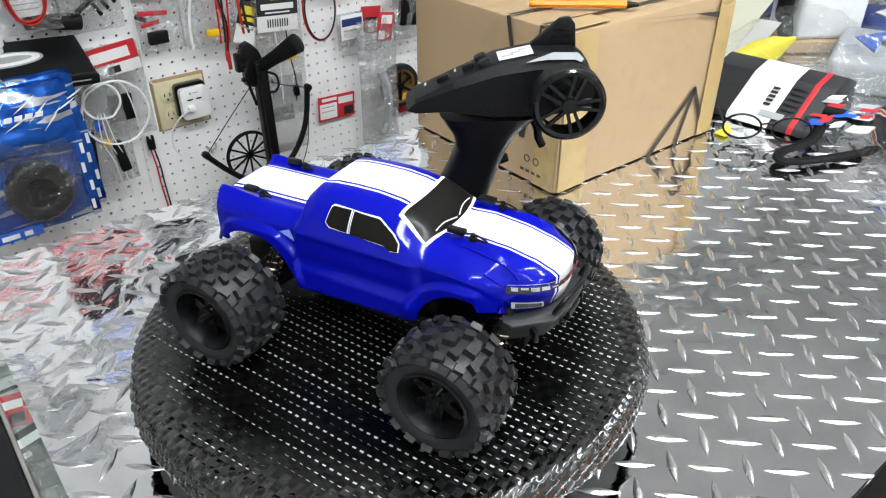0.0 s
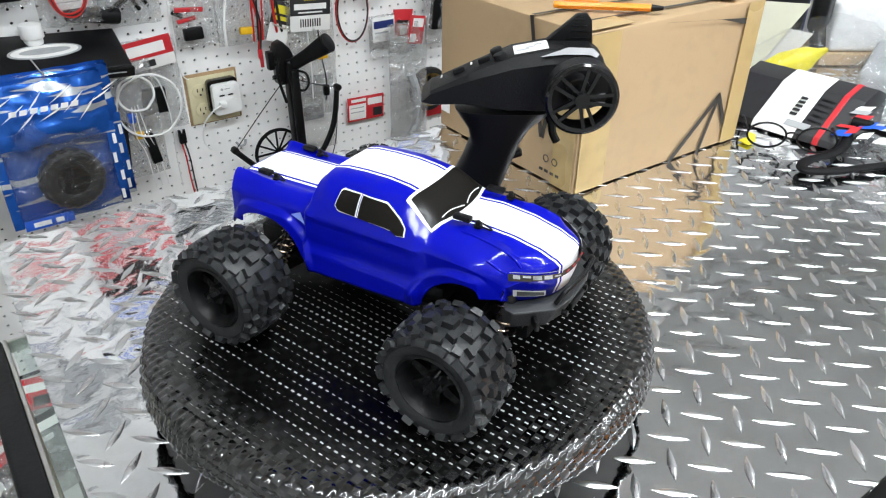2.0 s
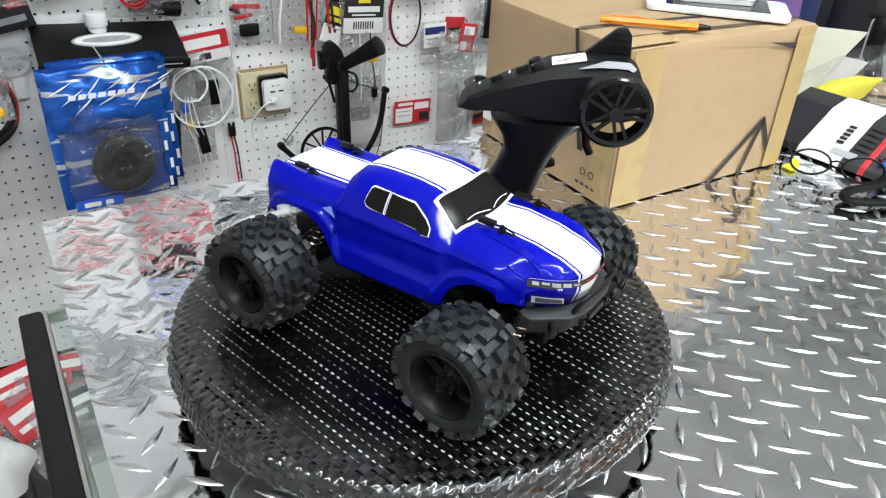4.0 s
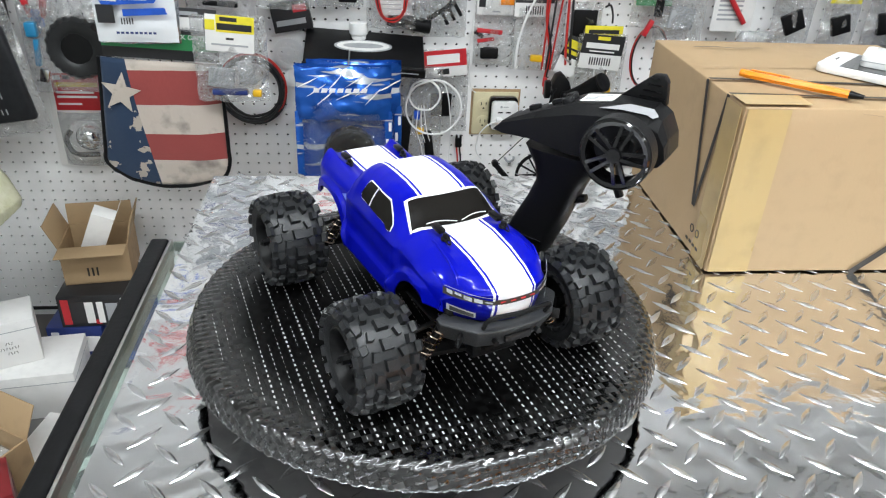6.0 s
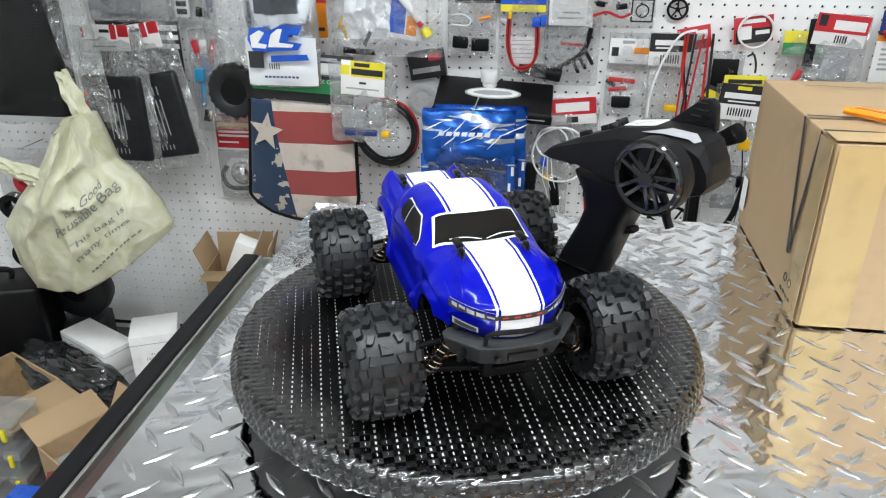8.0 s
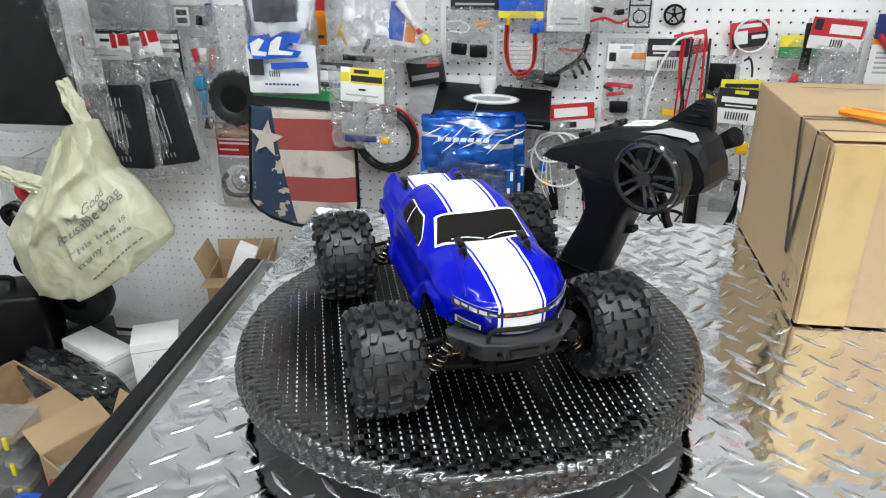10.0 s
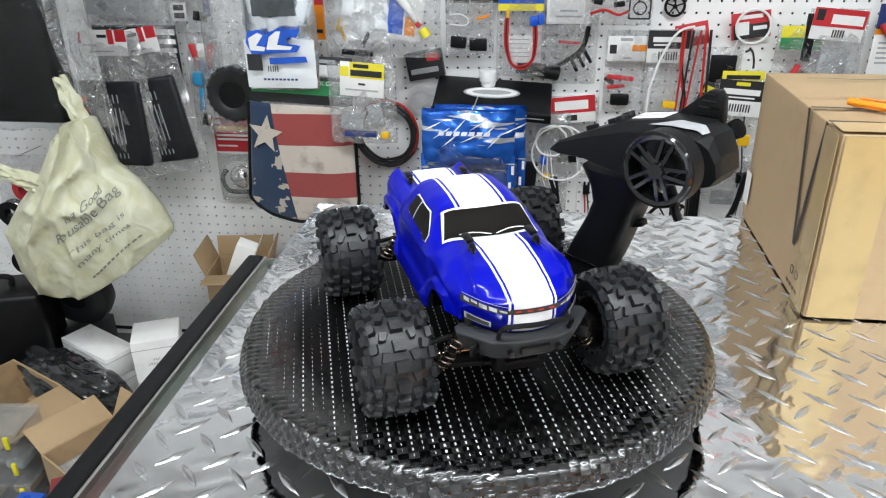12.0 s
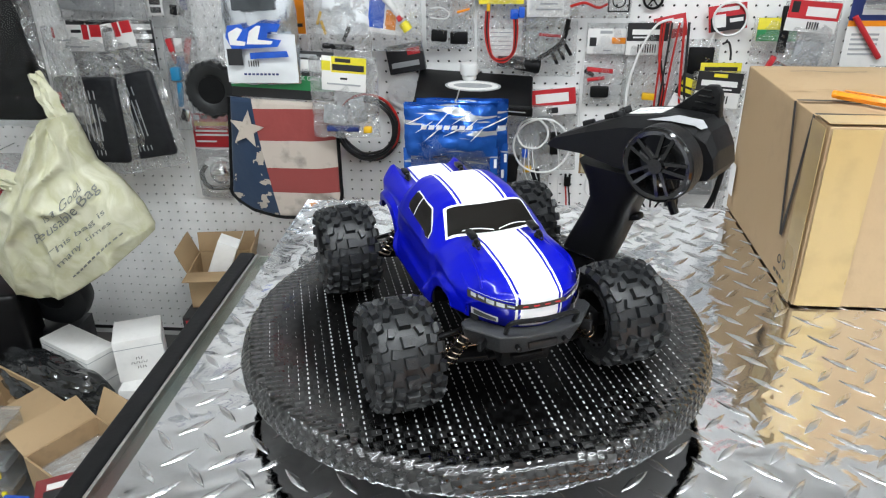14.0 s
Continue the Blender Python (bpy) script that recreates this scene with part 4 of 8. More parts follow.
def bm_tyre():
    w = TYW / 2
    prof = [(0.0255, -w + 0.003), (0.029, -w + 0.0005), (0.034, -w), (0.0365, -w + 0.002), (0.0383, -w + 0.006), (0.0389, -w + 0.012), (0.0391, 0), (0.0389, w - 0.012), (0.0383, w - 0.006), (0.0365, w - 0.002), (0.034, w), (0.029, w - 0.0005), (0.0255, w - 0.003), (0.0262, 0)]
    bm = bm_lathe(prof, 64, "y")
    lugs = []

    def lug(a, y, lw, ll, h, turn=0.0, tilt=0.0, rbase=0.0380, five=False):
        b = bm_prism([(-lw, -ll), (lw, -ll), (lw * (0.75 if five else 1), ll * 0.7), (lw * (0.2 if five else 0.9), ll), (-lw * 0.9, ll)], h, "xy", (0, 0, 0), 0)
        for v in b.verts:
            if v.co.z > h * 0.5:
                v.co.x *= 0.86
                v.co.y *= 0.86
        # local x lies across the tyre, y along the tread, z outwards
        m = Matrix.Rotation(a, 4, "Y") @ Matrix.Translation((0, y, rbase)) @ Matrix.Rotation(tilt, 4, "X") @ Matrix.Rotation(turn, 4, "Z") @ Matrix(((0, 1, 0, 0), (1, 0, 0, 0), (0, 0, 1, 0), (0, 0, 0, 1)))
        bmesh.ops.transform(b, matrix=m, verts=b.verts)
        bmesh.ops.recalc_face_normals(b, faces=b.faces)
        lugs.append(b)

    n = 17
    for k in range(n):
        a = 2 * math.pi * k / n
        h = math.pi / n
        lug(a, 0.0, 0.0050, 0.0046, 0.0054, 0.0)
        for s in (-1, 1):
            lug(a + h, s * 0.0100, 0.0031, 0.0038, 0.0052, s * 0.25, -s * 0.03, five=True)
            lug(a + h * 0.1, s * 0.0165, 0.0032, 0.0037, 0.0046, -s * 0.15, -s * 0.30, 0.0378, True)
            lug(a + h, s * 0.0214, 0.0028, 0.0042, 0.0040, 0.0, -s * 0.95, 0.0366)
    cross = []
    for k in range(n):
        a = 2 * math.pi * k / n
        for t in (0.72, -0.72):
            c = bm_box(0.0090, 0.0005, 0.0005, (0, 0, 0))
            bmesh.ops.transform(c, matrix=Matrix.Rotation(a, 4, "Y") @ Matrix.Translation((0, 0, 0.0433)) @ Matrix.Rotation(math.pi / 2 + t, 4, "Z"), verts=c.verts)
            cross.append(c)
    return join(bm, *lugs, *cross)


def bm_rim():
    w = TYW / 2
    ring = bm_lathe([(0.0262, -w + 0.002), (0.0262, w - 0.002), (0.0245, w - 0.001), (0.0222, w - 0.004), (0.0208, w - 0.010), (0.0200, 0.004), (0.0200, -w + 0.004), (0.0225, -w + 0.001)], 48, "y")
    return ring


RING = mat("bead_ring_plastic", (0.020, 0.020, 0.022), 0.38, grain=0.2, scale=80, bump=0.1, bscale=500)


def wheel_parts(parent, ax, sgn):
    wh = part("wheel", moved(bm_rim(), 0, 0, 0, 0, 0, 180 if sgn > 0 else 0), BLK, parent, "deep black wheel with a chunky tyre")
    wh.location, wh.scale = (ax, sgn * 0.0875, WZ), (0.935, 0.97, 0.935)
    return wh


tyre_bm = bm_tyre()
tyre_me = bpy.data.meshes.new("tyre")
tyre_bm.to_mesh(tyre_me)
tyre_bm.free()
tyre_me.materials.append(RUB)
tyre_me.polygons.foreach_set("use_smooth", [True] * len(tyre_me.polygons))
tyre_me.set_sharp_from_angle(angle=radians(32))
for ax in (0.1045, -0.0770):
    for sgn in (-1, 1):
        wh = wheel_parts(truck, ax, sgn)
        ty = new("tyre", tyre_me)
        ty.parent = wh
        ty.rotation_euler = (0, 0.3 * ax * 30 + 0.5 * sgn, 0)
        ty["label"] = "black rubber tyre with raised square lugs"
        o = sgn
        spokes = [bm_prism([(-0.0042, 0.005), (0.0042, 0.005), (0.0030, 0.0210), (-0.0030, 0.0210)], 0.004, "xz") for k in range(6)]
        for k, s in enumerate(spokes):
            bmesh.ops.transform(s, matrix=Matrix.Translation((0, o * 0.0115 - 0.002, 0)) @ Matrix.Rotation(math.pi / 3 * k, 4, "Y"), verts=s.verts)
        part("spokes", join(*spokes, bm_cyl(0.0075, 0.012, (0, o * 0.0115, 0), "y", 20)), BLKG, wh)
        part("hub_nut", join(bm_cyl(0.0038, 0.007, (0, o * 0.0195, 0), "y", 6), bm_cyl(0.0016, 0.012, (0, o * 0.020, 0), "y", 10)), BLK, wh)
        part("bead_ring", bm_lathe([(0.0212, o * (TYW / 2 - 0.0030)), (0.0262, o * (TYW / 2 - 0.0030)), (0.0262, o * (TYW / 2 - 0.0006)), (0.0225, o * (TYW / 2 - 0.0006))], 48, "y"), RING, wh, "dark grey bead lock ring", 30)
        part("rim_bolts", join(*[bm_cyl(0.0011, 0.0020, (0.0243 * math.cos(2 * math.pi * k / 16), -o * (TYW / 2 - 0.0005), 0.0243 * math.sin(2 * math.pi * k / 16)), "y", 8) for k in range(16)]), BLKG, wh)


# ---- transmitter ----
tx = thing("transmitter", "black pistol-grip radio transmitter with a spoked steering wheel", "remote control", pose(-0.0440, -1.2010, DISC - 0.0115, 0, 0, -36.9))
SIDE = [(-0.122, 0.1490), (-0.115, 0.1580), (-0.085, 0.1725), (-0.050, 0.1880), (-0.020, 0.1940), (0.010, 0.1940), (0.019, 0.1880), (0.026, 0.1740), (0.028, 0.1600), (0.024, 0.1520), (0.012, 0.1465), (0.000, 0.1460), (-0.012, 0.1440), (-0.052, 0.1430), (-0.088, 0.1475), (-0.114, 0.1465)]


def bm_head():
    bm = bmesh.new()
    rows_ = []
    for y, s in ((-0.0245, 0.74), (-0.0190, 0.98), (-0.0165, 1.0), (0.009, 1.0), (0.0110, 0.97), (0.0150, 0.70)):
        cx, cz = -0.03, 0.155
        rows_.append([bm.verts.new((cx + (x - cx) * (0.96 + 0.04 * s), y * (1.0 if y < 0 or x > -0.015 else 1.55) * (1.0 if x > -0.08 else 0.86), cz + (z - cz) * s)) for x, z in SIDE])
    n = len(SIDE)
    for a, b in zip(rows_, rows_[1:]):
        for i in range(n):
            bm.faces.new((a[i], a[(i + 1) % n], b[(i + 1) % n], b[i]))
    bm.faces.new(rows_[0])
    bm.faces.new(rows_[-1][::-1])
    bmesh.ops.recalc_face_normals(bm, faces=bm.faces)
    return bm


part("head", bm_head(), BLKM, tx, "satin black moulded head", 16)


def bm_loft(sections):
    """Rounded-rectangle sections (x, y, z, half width, half depth, lean) joined upwards."""
    bm = bmesh.new()
    rings = []
    for x, y, z, hw, hd in sections:
        r = []
        for k in range(20):
            a = 2 * math.pi * k / 20
            c, s = math.cos(a), math.sin(a)
            r.append(bm.verts.new((x + hw * math.copysign(abs(c) ** 0.6, c), y + hd * math.copysign(abs(s) ** 0.6, s), z)))
        rings.append(r)
    for p, q in zip(rings, rings[1:]):
        for k in range(20):
            bm.faces.new((p[k], p[(k + 1) % 20], q[(k + 1) % 20], q[k]))
    bm.faces.new(rings[0][::-1])
    bm.faces.new(rings[-1])
    bmesh.ops.recalc_face_normals(bm, faces=bm.faces)
    return bm


part("grip", bm_loft([(-0.098, 0, 0.016, 0.023, 0.021), (-0.088, 0, 0.040, 0.0225, 0.0205), (-0.077, 0, 0.068, 0.023, 0.020), (-0.066, 0, 0.095, 0.021, 0.019), (-0.060, 0, 0.112, 0.021, 0.020), (-0.058, 0, 0.125, 0.026, 0.021), (-0.054, 0, 0.141, 0.041, 0.022)]), BLK, tx, "glossy black grip", 60)
for zz in (0.058, 0.036):
    part("grip_ridge", moved(bm_box(0.036, 0.0015, 0.0022, (0, 0, 0), 0.0006), -0.078 - (0.068 - zz) * 0.42, -0.0208, zz, 0, 4, 0), BLKG, tx)
part("foot", join(bm_prism([(-0.150, -0.036), (-0.060, -0.036), (-0.050, -0.026), (-0.050, 0.026), (-0.060, 0.036), (-0.150, 0.036), (-0.158, 0.026), (-0.158, -0.026)], 0.016, "xy", (0, 0, 0.0117), 0.004)), BLK, tx)
part("trigger", bm_tube([(-0.022, 0, 0.142), (-0.014, 0, 0.128), (-0.012, 0, 0.118), (-0.008, 0, 0.110)], 0.0036, 8), BLK, tx)
part("grip_lug", moved(bm_box(0.014, 0.010, 0.006, (0, 0, 0), 0.002), -0.043, 0, 0.098, 0, -20, 0), BLK, tx)
part("fin", bm_prism([(-0.026, 0.191), (0.000, 0.2140), (0.008, 0.2150), (0.012, 0.210), (0.014, 0.191)], 0.008, "xz", (0, 0.005, 0), 0.0012), BLKM, tx, "ribbed aerial fin")
for k in range(4):
    part("fin_rib", bm_box(0.020 - 0.004 * k, 0.0012, 0.0012, (0.002, 0.0048, 0.1965 + 0.005 * k)), BLKG, tx)
part("label_sticker", moved(bm_box(0.027, 0.021, 0.0006, (0, 0, 0)), -0.036, -0.0050, 0.1913, 0, -11.3, 0), PAPER, tx, "white paper sticker with grey print")
for k in range(3):
    part("sticker_print", moved(bm_box(0.010 - 0.002 * k, 0.003, 0.0003, (0, 0, 0)), -0.036 + 0.006 * (k - 1), -0.005 + 0.004 * (k - 1), 0.1918 + 0.0012 * (k - 1), 0, -11.3, 0), GREYC, tx)
part("white_panel", bm_patch([[Vector((x, -0.0166 - 0.0072 * (1 - v), z - 0.0036 * (1 - v))) for x, z, v in r] for r in
                            ([(-0.030, 0.1928, 0.0), (-0.012, 0.1950, 0.0), (0.008, 0.1950, 0.0), (0.013, 0.1930, 0.0)], [(-0.028, 0.1930, 0.1), (-0.008, 0.1950, 1.0), (0.011, 0.1946, 1.0), (0.016, 0.1915, 0.7)])]), GREYL, tx, "pale grey side flash")
for x, z in ((-0.092, 0.1705), (-0.072, 0.1795)):
    part("switch", moved(bm_box(0.010, 0.006, 0.005, (0, 0, 0), 0.001), x, -0.002, z, 0, -20, 0), BLK, tx)
for x, y in ((-0.062, 0.003), (-0.060, -0.011)):
    part("trim_knob", moved(bm_cyl(0.0050, 0.007, (0, 0, 0), "z", 16, bevel=0.0008), x, y, 0.1845, 0, -24, 0), BLK, tx)
part("panel_marks", join(*[moved(bm_box(0.0016, 0.006, 0.0003, (0, 0, 0)), -0.106 + 0.012 * k, 0.006, 0.1630 + 0.0056 * k, 0, -25, 0) for k in range(4)]), WLINE, tx)
part("wheel_boss", bm_cyl(0.0095, 0.018, (-0.001, -0.032, 0.1685), "y", 20, bevel=0.001), BLK, tx)
WR = 0.0264
sw = part("steering_wheel", bm_lathe([(WR - 0.0006, -0.0098), (WR + 0.0004, -0.0080), (WR + 0.0006, 0.0), (WR + 0.0004, 0.0085), (WR - 0.0010, 0.0100), (WR - 0.0040, 0.0095), (WR - 0.0040, -0.0090), (WR - 0.0022, -0.0102)], 72, "y"), BLKG, tx, "black steering wheel with double spokes")
sw.location = (-0.001, -0.0505, 0.1685)
part("foam_tyre", bm_lathe([(WR + 0.0005, -0.0070), (WR + 0.0014, -0.0062), (WR + 0.0014, 0.0078), (WR + 0.0005, 0.0086)], 72, "y"), BLKM, sw, "ribbed foam band")
sp = []
for k in range(10):
    s = bm_prism([(-0.0013, 0.004), (0.0013, 0.004), (0.0013, WR - 0.003), (-0.0013, WR - 0.003)], 0.003, "xz", (0.0018 if k % 2 else -0.0018, -0.010, 0))
    bmesh.ops.transform(s, matrix=Matrix.Rotation(2 * math.pi * (k // 2) / 5 + (0.10 if k % 2 else -0.10) + 0.3, 4, "Y"), verts=s.verts)
    sp.append(s)
part("wheel_spokes", join(*sp, bm_cyl(0.0055, 0.006, (0, -0.009, 0), "y", 16)), BLKG, sw)
part("wheel_hub", bm_cyl(0.005, 0.022, (0, 0.004, 0), "y", 16), BLK, sw)

# ---- cardboard box, phone, charger, pen ----
BW, BD, BH = 0.305, 0.268, 0.187
box_m = Matrix.Translation((0.108, -1.0745, TOP + 0.0022)) @ pose(0, 0, 0, 0, 0, -0.6)
carton = thing("cardboard_box", "sealed brown cardboard box with black printed lines and clear tape", "box", box_m)


def bm_carton(w, d, h):
    bm = bmesh.new()
    n = 10
    for face in range(5):
        g = []
        for i in range(n + 1):
            r = []
            for j in range(n + 1):
                u, v = i / n, j / n
                bul = 0.0022 * math.sin(math.pi * u) * math.sin(math.pi * v) + 0.0006 * noise.noise(Vector((u * 4, v * 4, face * 3.1)))
                bul *= min(1, 8 * u * (1 - u)) * min(1, 8 * v * (1 - v))
                p = [(w * u, -bul, h * v), (w + bul, d * u, h * v), (w * (1 - u), d + bul, h * v), (-bul, d * (1 - u), h * v), (w * u, d * v, h + bul)][face]
                r.append(bm.verts.new(p))
            g.append(r)
        for i in range(n):
            for j in range(n):
                bm.faces.new((g[i][j], g[i + 1][j], g[i + 1][j + 1], g[i][j + 1]))
    bmesh.ops.remove_doubles(bm, verts=bm.verts, dist=1e-5)
    es = [e for e in bm.edges if e.is_manifold and e.calc_face_angle() > 1.0]
    bmesh.ops.bevel(bm, geom=es, offset=0.0014, segments=2, affect="EDGES", profile=0.5)
    bmesh.ops.recalc_face_normals(bm, faces=bm.faces)
    return bm


part("carton", bm_carton(BW, BD, BH), CARD, carton, "", 50)


def ink_line(pts, wd, plane, at):
    """A flat printed line through the points, on a face of the box."""
    bm = bmesh.new()
    pts = [Vector(p) for p in pts]
    for p, q in zip(pts, pts[1:]):
        d = (q - p).normalized()
        s = Vector((-d.y, d.x)) * wd / 2
        e = d * wd * 0.35
        quad = [p - s - e, q - s + e, q + s + e, p + s - e]
        put = {"front": lambda a: (a.x, at, a.y), "left": lambda a: (at, a.x, a.y), "top": lambda a: (a.x, a.y, at)}[plane]
        bm.faces.new([bm.verts.new(put(a)) for a in quad])
    bmesh.ops.recalc_face_normals(bm, faces=bm.faces)
    return bm


FR, LF, TP = -0.0031, -0.0031, BH + 0.0031
part("front_mark", ink_line([(0.169, 0.000), (0.248, 0.072), (0.285, 0.003)], 0.0076, "front", FR), INK, carton, "black printed peak mark")
part("front_mark", ink_line([(0.225, 0.000), (0.247, 0.068)], 0.0066, "front", FR), INK, carton)
part("front_band", bm_prism([(0.12, BH - 0.004), (BW - 0.004, BH - 0.022), (BW - 0.004, BH - 0.034), (0.22, BH - 0.014)], 0.0006, "xz", (0, -0.0034, 0)), INK, carton)
part("side_mark", ink_line([(0.055, 0.055), (0.035, BH)], 0.0062, "left", LF), INK, carton, "black printed lines meeting low on the side")
part("side_mark", ink_line([(0.058, 0.055), (0.088, BH)], 0.0062, "left", LF), INK, carton)
part("top_mark", ink_line([(0.0, 0.035), (0.30, 0.022)], 0.0058, "top", TP), INK, carton)
part("top_mark", ink_line([(0.0, 0.088), (0.19, 0.075), (BW, 0.17)], 0.0058, "top", TP), INK, carton)
part("flap_seam", ink_line([(0.0, BD / 2), (BW, BD / 2)], 0.0016, "top", TP), CARDIN, carton)
part("tape", bm_box(0.045, 0.0005, BH - 0.002, (0.024, -0.0032, BH / 2)), TAPE, carton, "clear brown tape over the corner")
part("tape", bm_box(0.0005, 0.034, BH - 0.002, (-0.0033, 0.018, BH / 2)), TAPE, carton)
part("tape", bm_box(0.032, 0.0005, BH - 0.002, (BW - 0.018, -0.0032, BH / 2)), TAPE, carton)
part("tape", bm_box(0.07, 0.030, 0.0005, (0.034, 0.016, BH + 0.0032)), TAPE, carton)
part("care_marks", join(bm_lathe([(0.0036, -0.0002), (0.0050, -0.0002), (0.0050, 0.0002), (0.0036, 0.0002)], 14, "x", (-0.0036, 0.030, 0.030)), bm_lathe([(0.0036, -0.0002), (0.0050, -0.0002), (0.0050, 0.0002), (0.0036, 0.0002)], 14, "x", (-0.0036, 0.045, 0.030))), INK, carton, "small printed recycling marks")
part("print_line", join(*[bm_box(0.0004, 0.006, 0.0035, (-0.0035, 0.024 + 0.0095 * k, 0.014)) for k in range(4)]), INK, carton)
part("side_sticker", bm_box(0.0006, 0.020, 0.042, (-0.0035, BD - 0.016, 0.044)), PAPER, carton)
part("pencil_marks", ink_line([(0.035, 0.225), (0.06, 0.227), (0.085, 0.221), (0.12, 0.224)], 0.0025, "top", TP), INK, carton)

BTOP = TOP + 0.0022 + BH + 0.0034


def on_box(x, y, z=0.0, rz=0.0):
    return Matrix.Translation((x, y, BTOP + z)) @ pose(0, 0, 0, 0, 0, rz)


def rounded_slab(w, d, h, r, bevel):
    pts = []
    for cx, cy, a0 in ((w / 2 - r, d / 2 - r, 0), (-w / 2 + r, d / 2 - r, 90), (-w / 2 + r, -d / 2 + r, 180), (w / 2 - r, -d / 2 + r, 270)):
        for k in range(6):
            a = radians(a0 + 18 * k)
            pts.append((cx + r * math.cos(a), cy + r * math.sin(a)))
    return bm_prism(pts, h, "xy", (0, 0, 0), bevel)


phone = thing("smartphone", "white smartphone lying face up on the box", "phone", on_box(0.335, -0.985, 0.0, -48))
part("case", rounded_slab(0.172, 0.088, 0.0085, 0.010, 0.0016), WHITE, phone)
part("screen", moved(bm_box(0.124, 0.074, 0.0006, (0, 0, 0)), 0.0, 0, 0.0088), BLKG, phone, "dark glass screen")
part("home_button", bm_cyl(0.005, 0.0006, (0.075, 0, 0.0088), "z", 18), PAPER, phone)
part("ear_slot", bm_box(0.0018, 0.012, 0.0005, (-0.075, 0, 0.0088)), BLK, phone)
power = thing("power_bank", "small white square power bank resting on the phone", "charger", on_box(0.342, -0.972, 0.0092, -40))
part("case", rounded_slab(0.092, 0.056, 0.013, 0.008, 0.002), WHITE, power)
part("seam", bm_box(0.0925, 0.0565, 0.0008, (0, 0, 0.0065)), GREYC, power)
pen = thing("pen", "orange pen with a black tip lying on the box", "pen", on_box(0.192, -1.025, 0.0048, -42))
part("barrel", bm_cyl(0.0045, 0.105, (-0.008, 0, 0), "x", 6, bevel=0.0006), ORNG, pen, "orange faceted barrel")
part("tip", bm_cyl(0.0042, 0.014, (0.051, 0, 0), "x", 12, r2=0.0022), BLK, pen)
part("end_plug", bm_cyl(0.0040, 0.006, (-0.063, 0, 0), "x", 12, bevel=0.0008), ORNG, pen)
part("clip", bm_box(0.040, 0.0025, 0.0012, (-0.035, 0, 0.0052), 0.0004), ORNG, pen)

# ---- things on the pegboard ----
def peg_hook(x, z, reach):
    h = thing("peg_hook", "thin zinc wire hook in the pegboard", "hook", pose(x, 0, z), "peg hooks")
    part("wire", bm_tube([(0, 0.002, 0), (0, -reach * 0.5, 0.001), (0, -reach, 0.003), (0, -reach - 0.004, 0.010)], 0.0016, 6), ZINC, h)
    return h


def card(parent, w, h, x=0.0, z=0.0, y=0.0, base=PAPER, prints=(), name="header_card", label="", tilt=0.0, thick=0.0012):
    """A printed card: top edge middle at (x, y, z). prints: (x0, x1, z0, z1, material) in shares of its width and height, from the top left."""
    c = part(name, bm_box(w, thick, h, (0, 0, -h / 2), 0.0003), base, parent, label)
    c.location, c.rotation_euler = (x, y, z), (0, radians(tilt), 0)
    for k, (a, b, d, e, m) in enumerate(prints):
        part("print", bm_box(w * (b - a), 0.0006, h * (e - d), (w * ((a + b) / 2 - 0.5), -thick / 2 - 0.0004 - 0.0001 * (k % 5), -h * (d + e) / 2)), m, c)
    return c


def bag(name, x0, x1, z0, z1, y, label, category="parts bag", bulge=0.012, filmm=None, seed=None, group="hanging parts bags", rz=0.0, hook=True, tilt=0.0, wrinkle=0.004):
    t = thing(name, label, category, pose((x0 + x1) / 2, y, z1, 0, tilt, rz), group)
    part("film", bm_pillow(x1 - x0, z1 - z0, bulge, seed=(x0 * 7 + z1 * 3) if seed is None else seed, wrinkle=wrinkle), filmm or FILM, t, "clear crinkled plastic film")
    if hook:
        peg_hook((x0 + x1) / 2, z1 - 0.008, max(0.02, -y))
    return t


def lumps(parent, spec, material, name="content", label=""):
    """Small moulded pieces in a bag: boxes (x, y, z, sx, sy, sz, turn)."""
    for x, y, z, sx, sy, sz, a in spec:
        part(name, moved(bm_box(sx, sy, sz, (0, 0, 0), min(sx, sy, sz) * 0.25), x, y, z, 0, a, 0), material, parent, label)


def wire(parent, pts, material, r=0.0016, name="wire"):
    part(name, bm_tube(pts, r, 6), material, parent)


def tyre_small(parent, x, y, z, r, w, name="packed_tyre"):
    prof = [(r * 0.5, -w * 0.4), (r * 0.62, -w * 0.5), (r * 0.9, -w * 0.48), (r, -w * 0.3), (r, w * 0.3), (r * 0.9, w * 0.48), (r * 0.62, w * 0.5), (r * 0.5, w * 0.4)]
    bm = bm_lathe(prof, 48, "y")
    for v in bm.verts:
        q = math.hypot(v.co.x, v.co.z)
        if q > r * 0.88:
            a = math.atan2(v.co.z, v.co.x)
            f = 1 + (0.035 if math.sin(a * 22) > 0 else -0.02)
            v.co.x, v.co.z = v.co.x * f, v.co.z * f
    bmesh.ops.translate(bm, vec=(x, y, z), verts=bm.verts)
    t = part(name, bm, RUB, parent, "black rubber tyre")
    part("foam_core", bm_cyl(r * 0.5, w * 0.8, (x, y, z), "y", 24), BLKM, t)


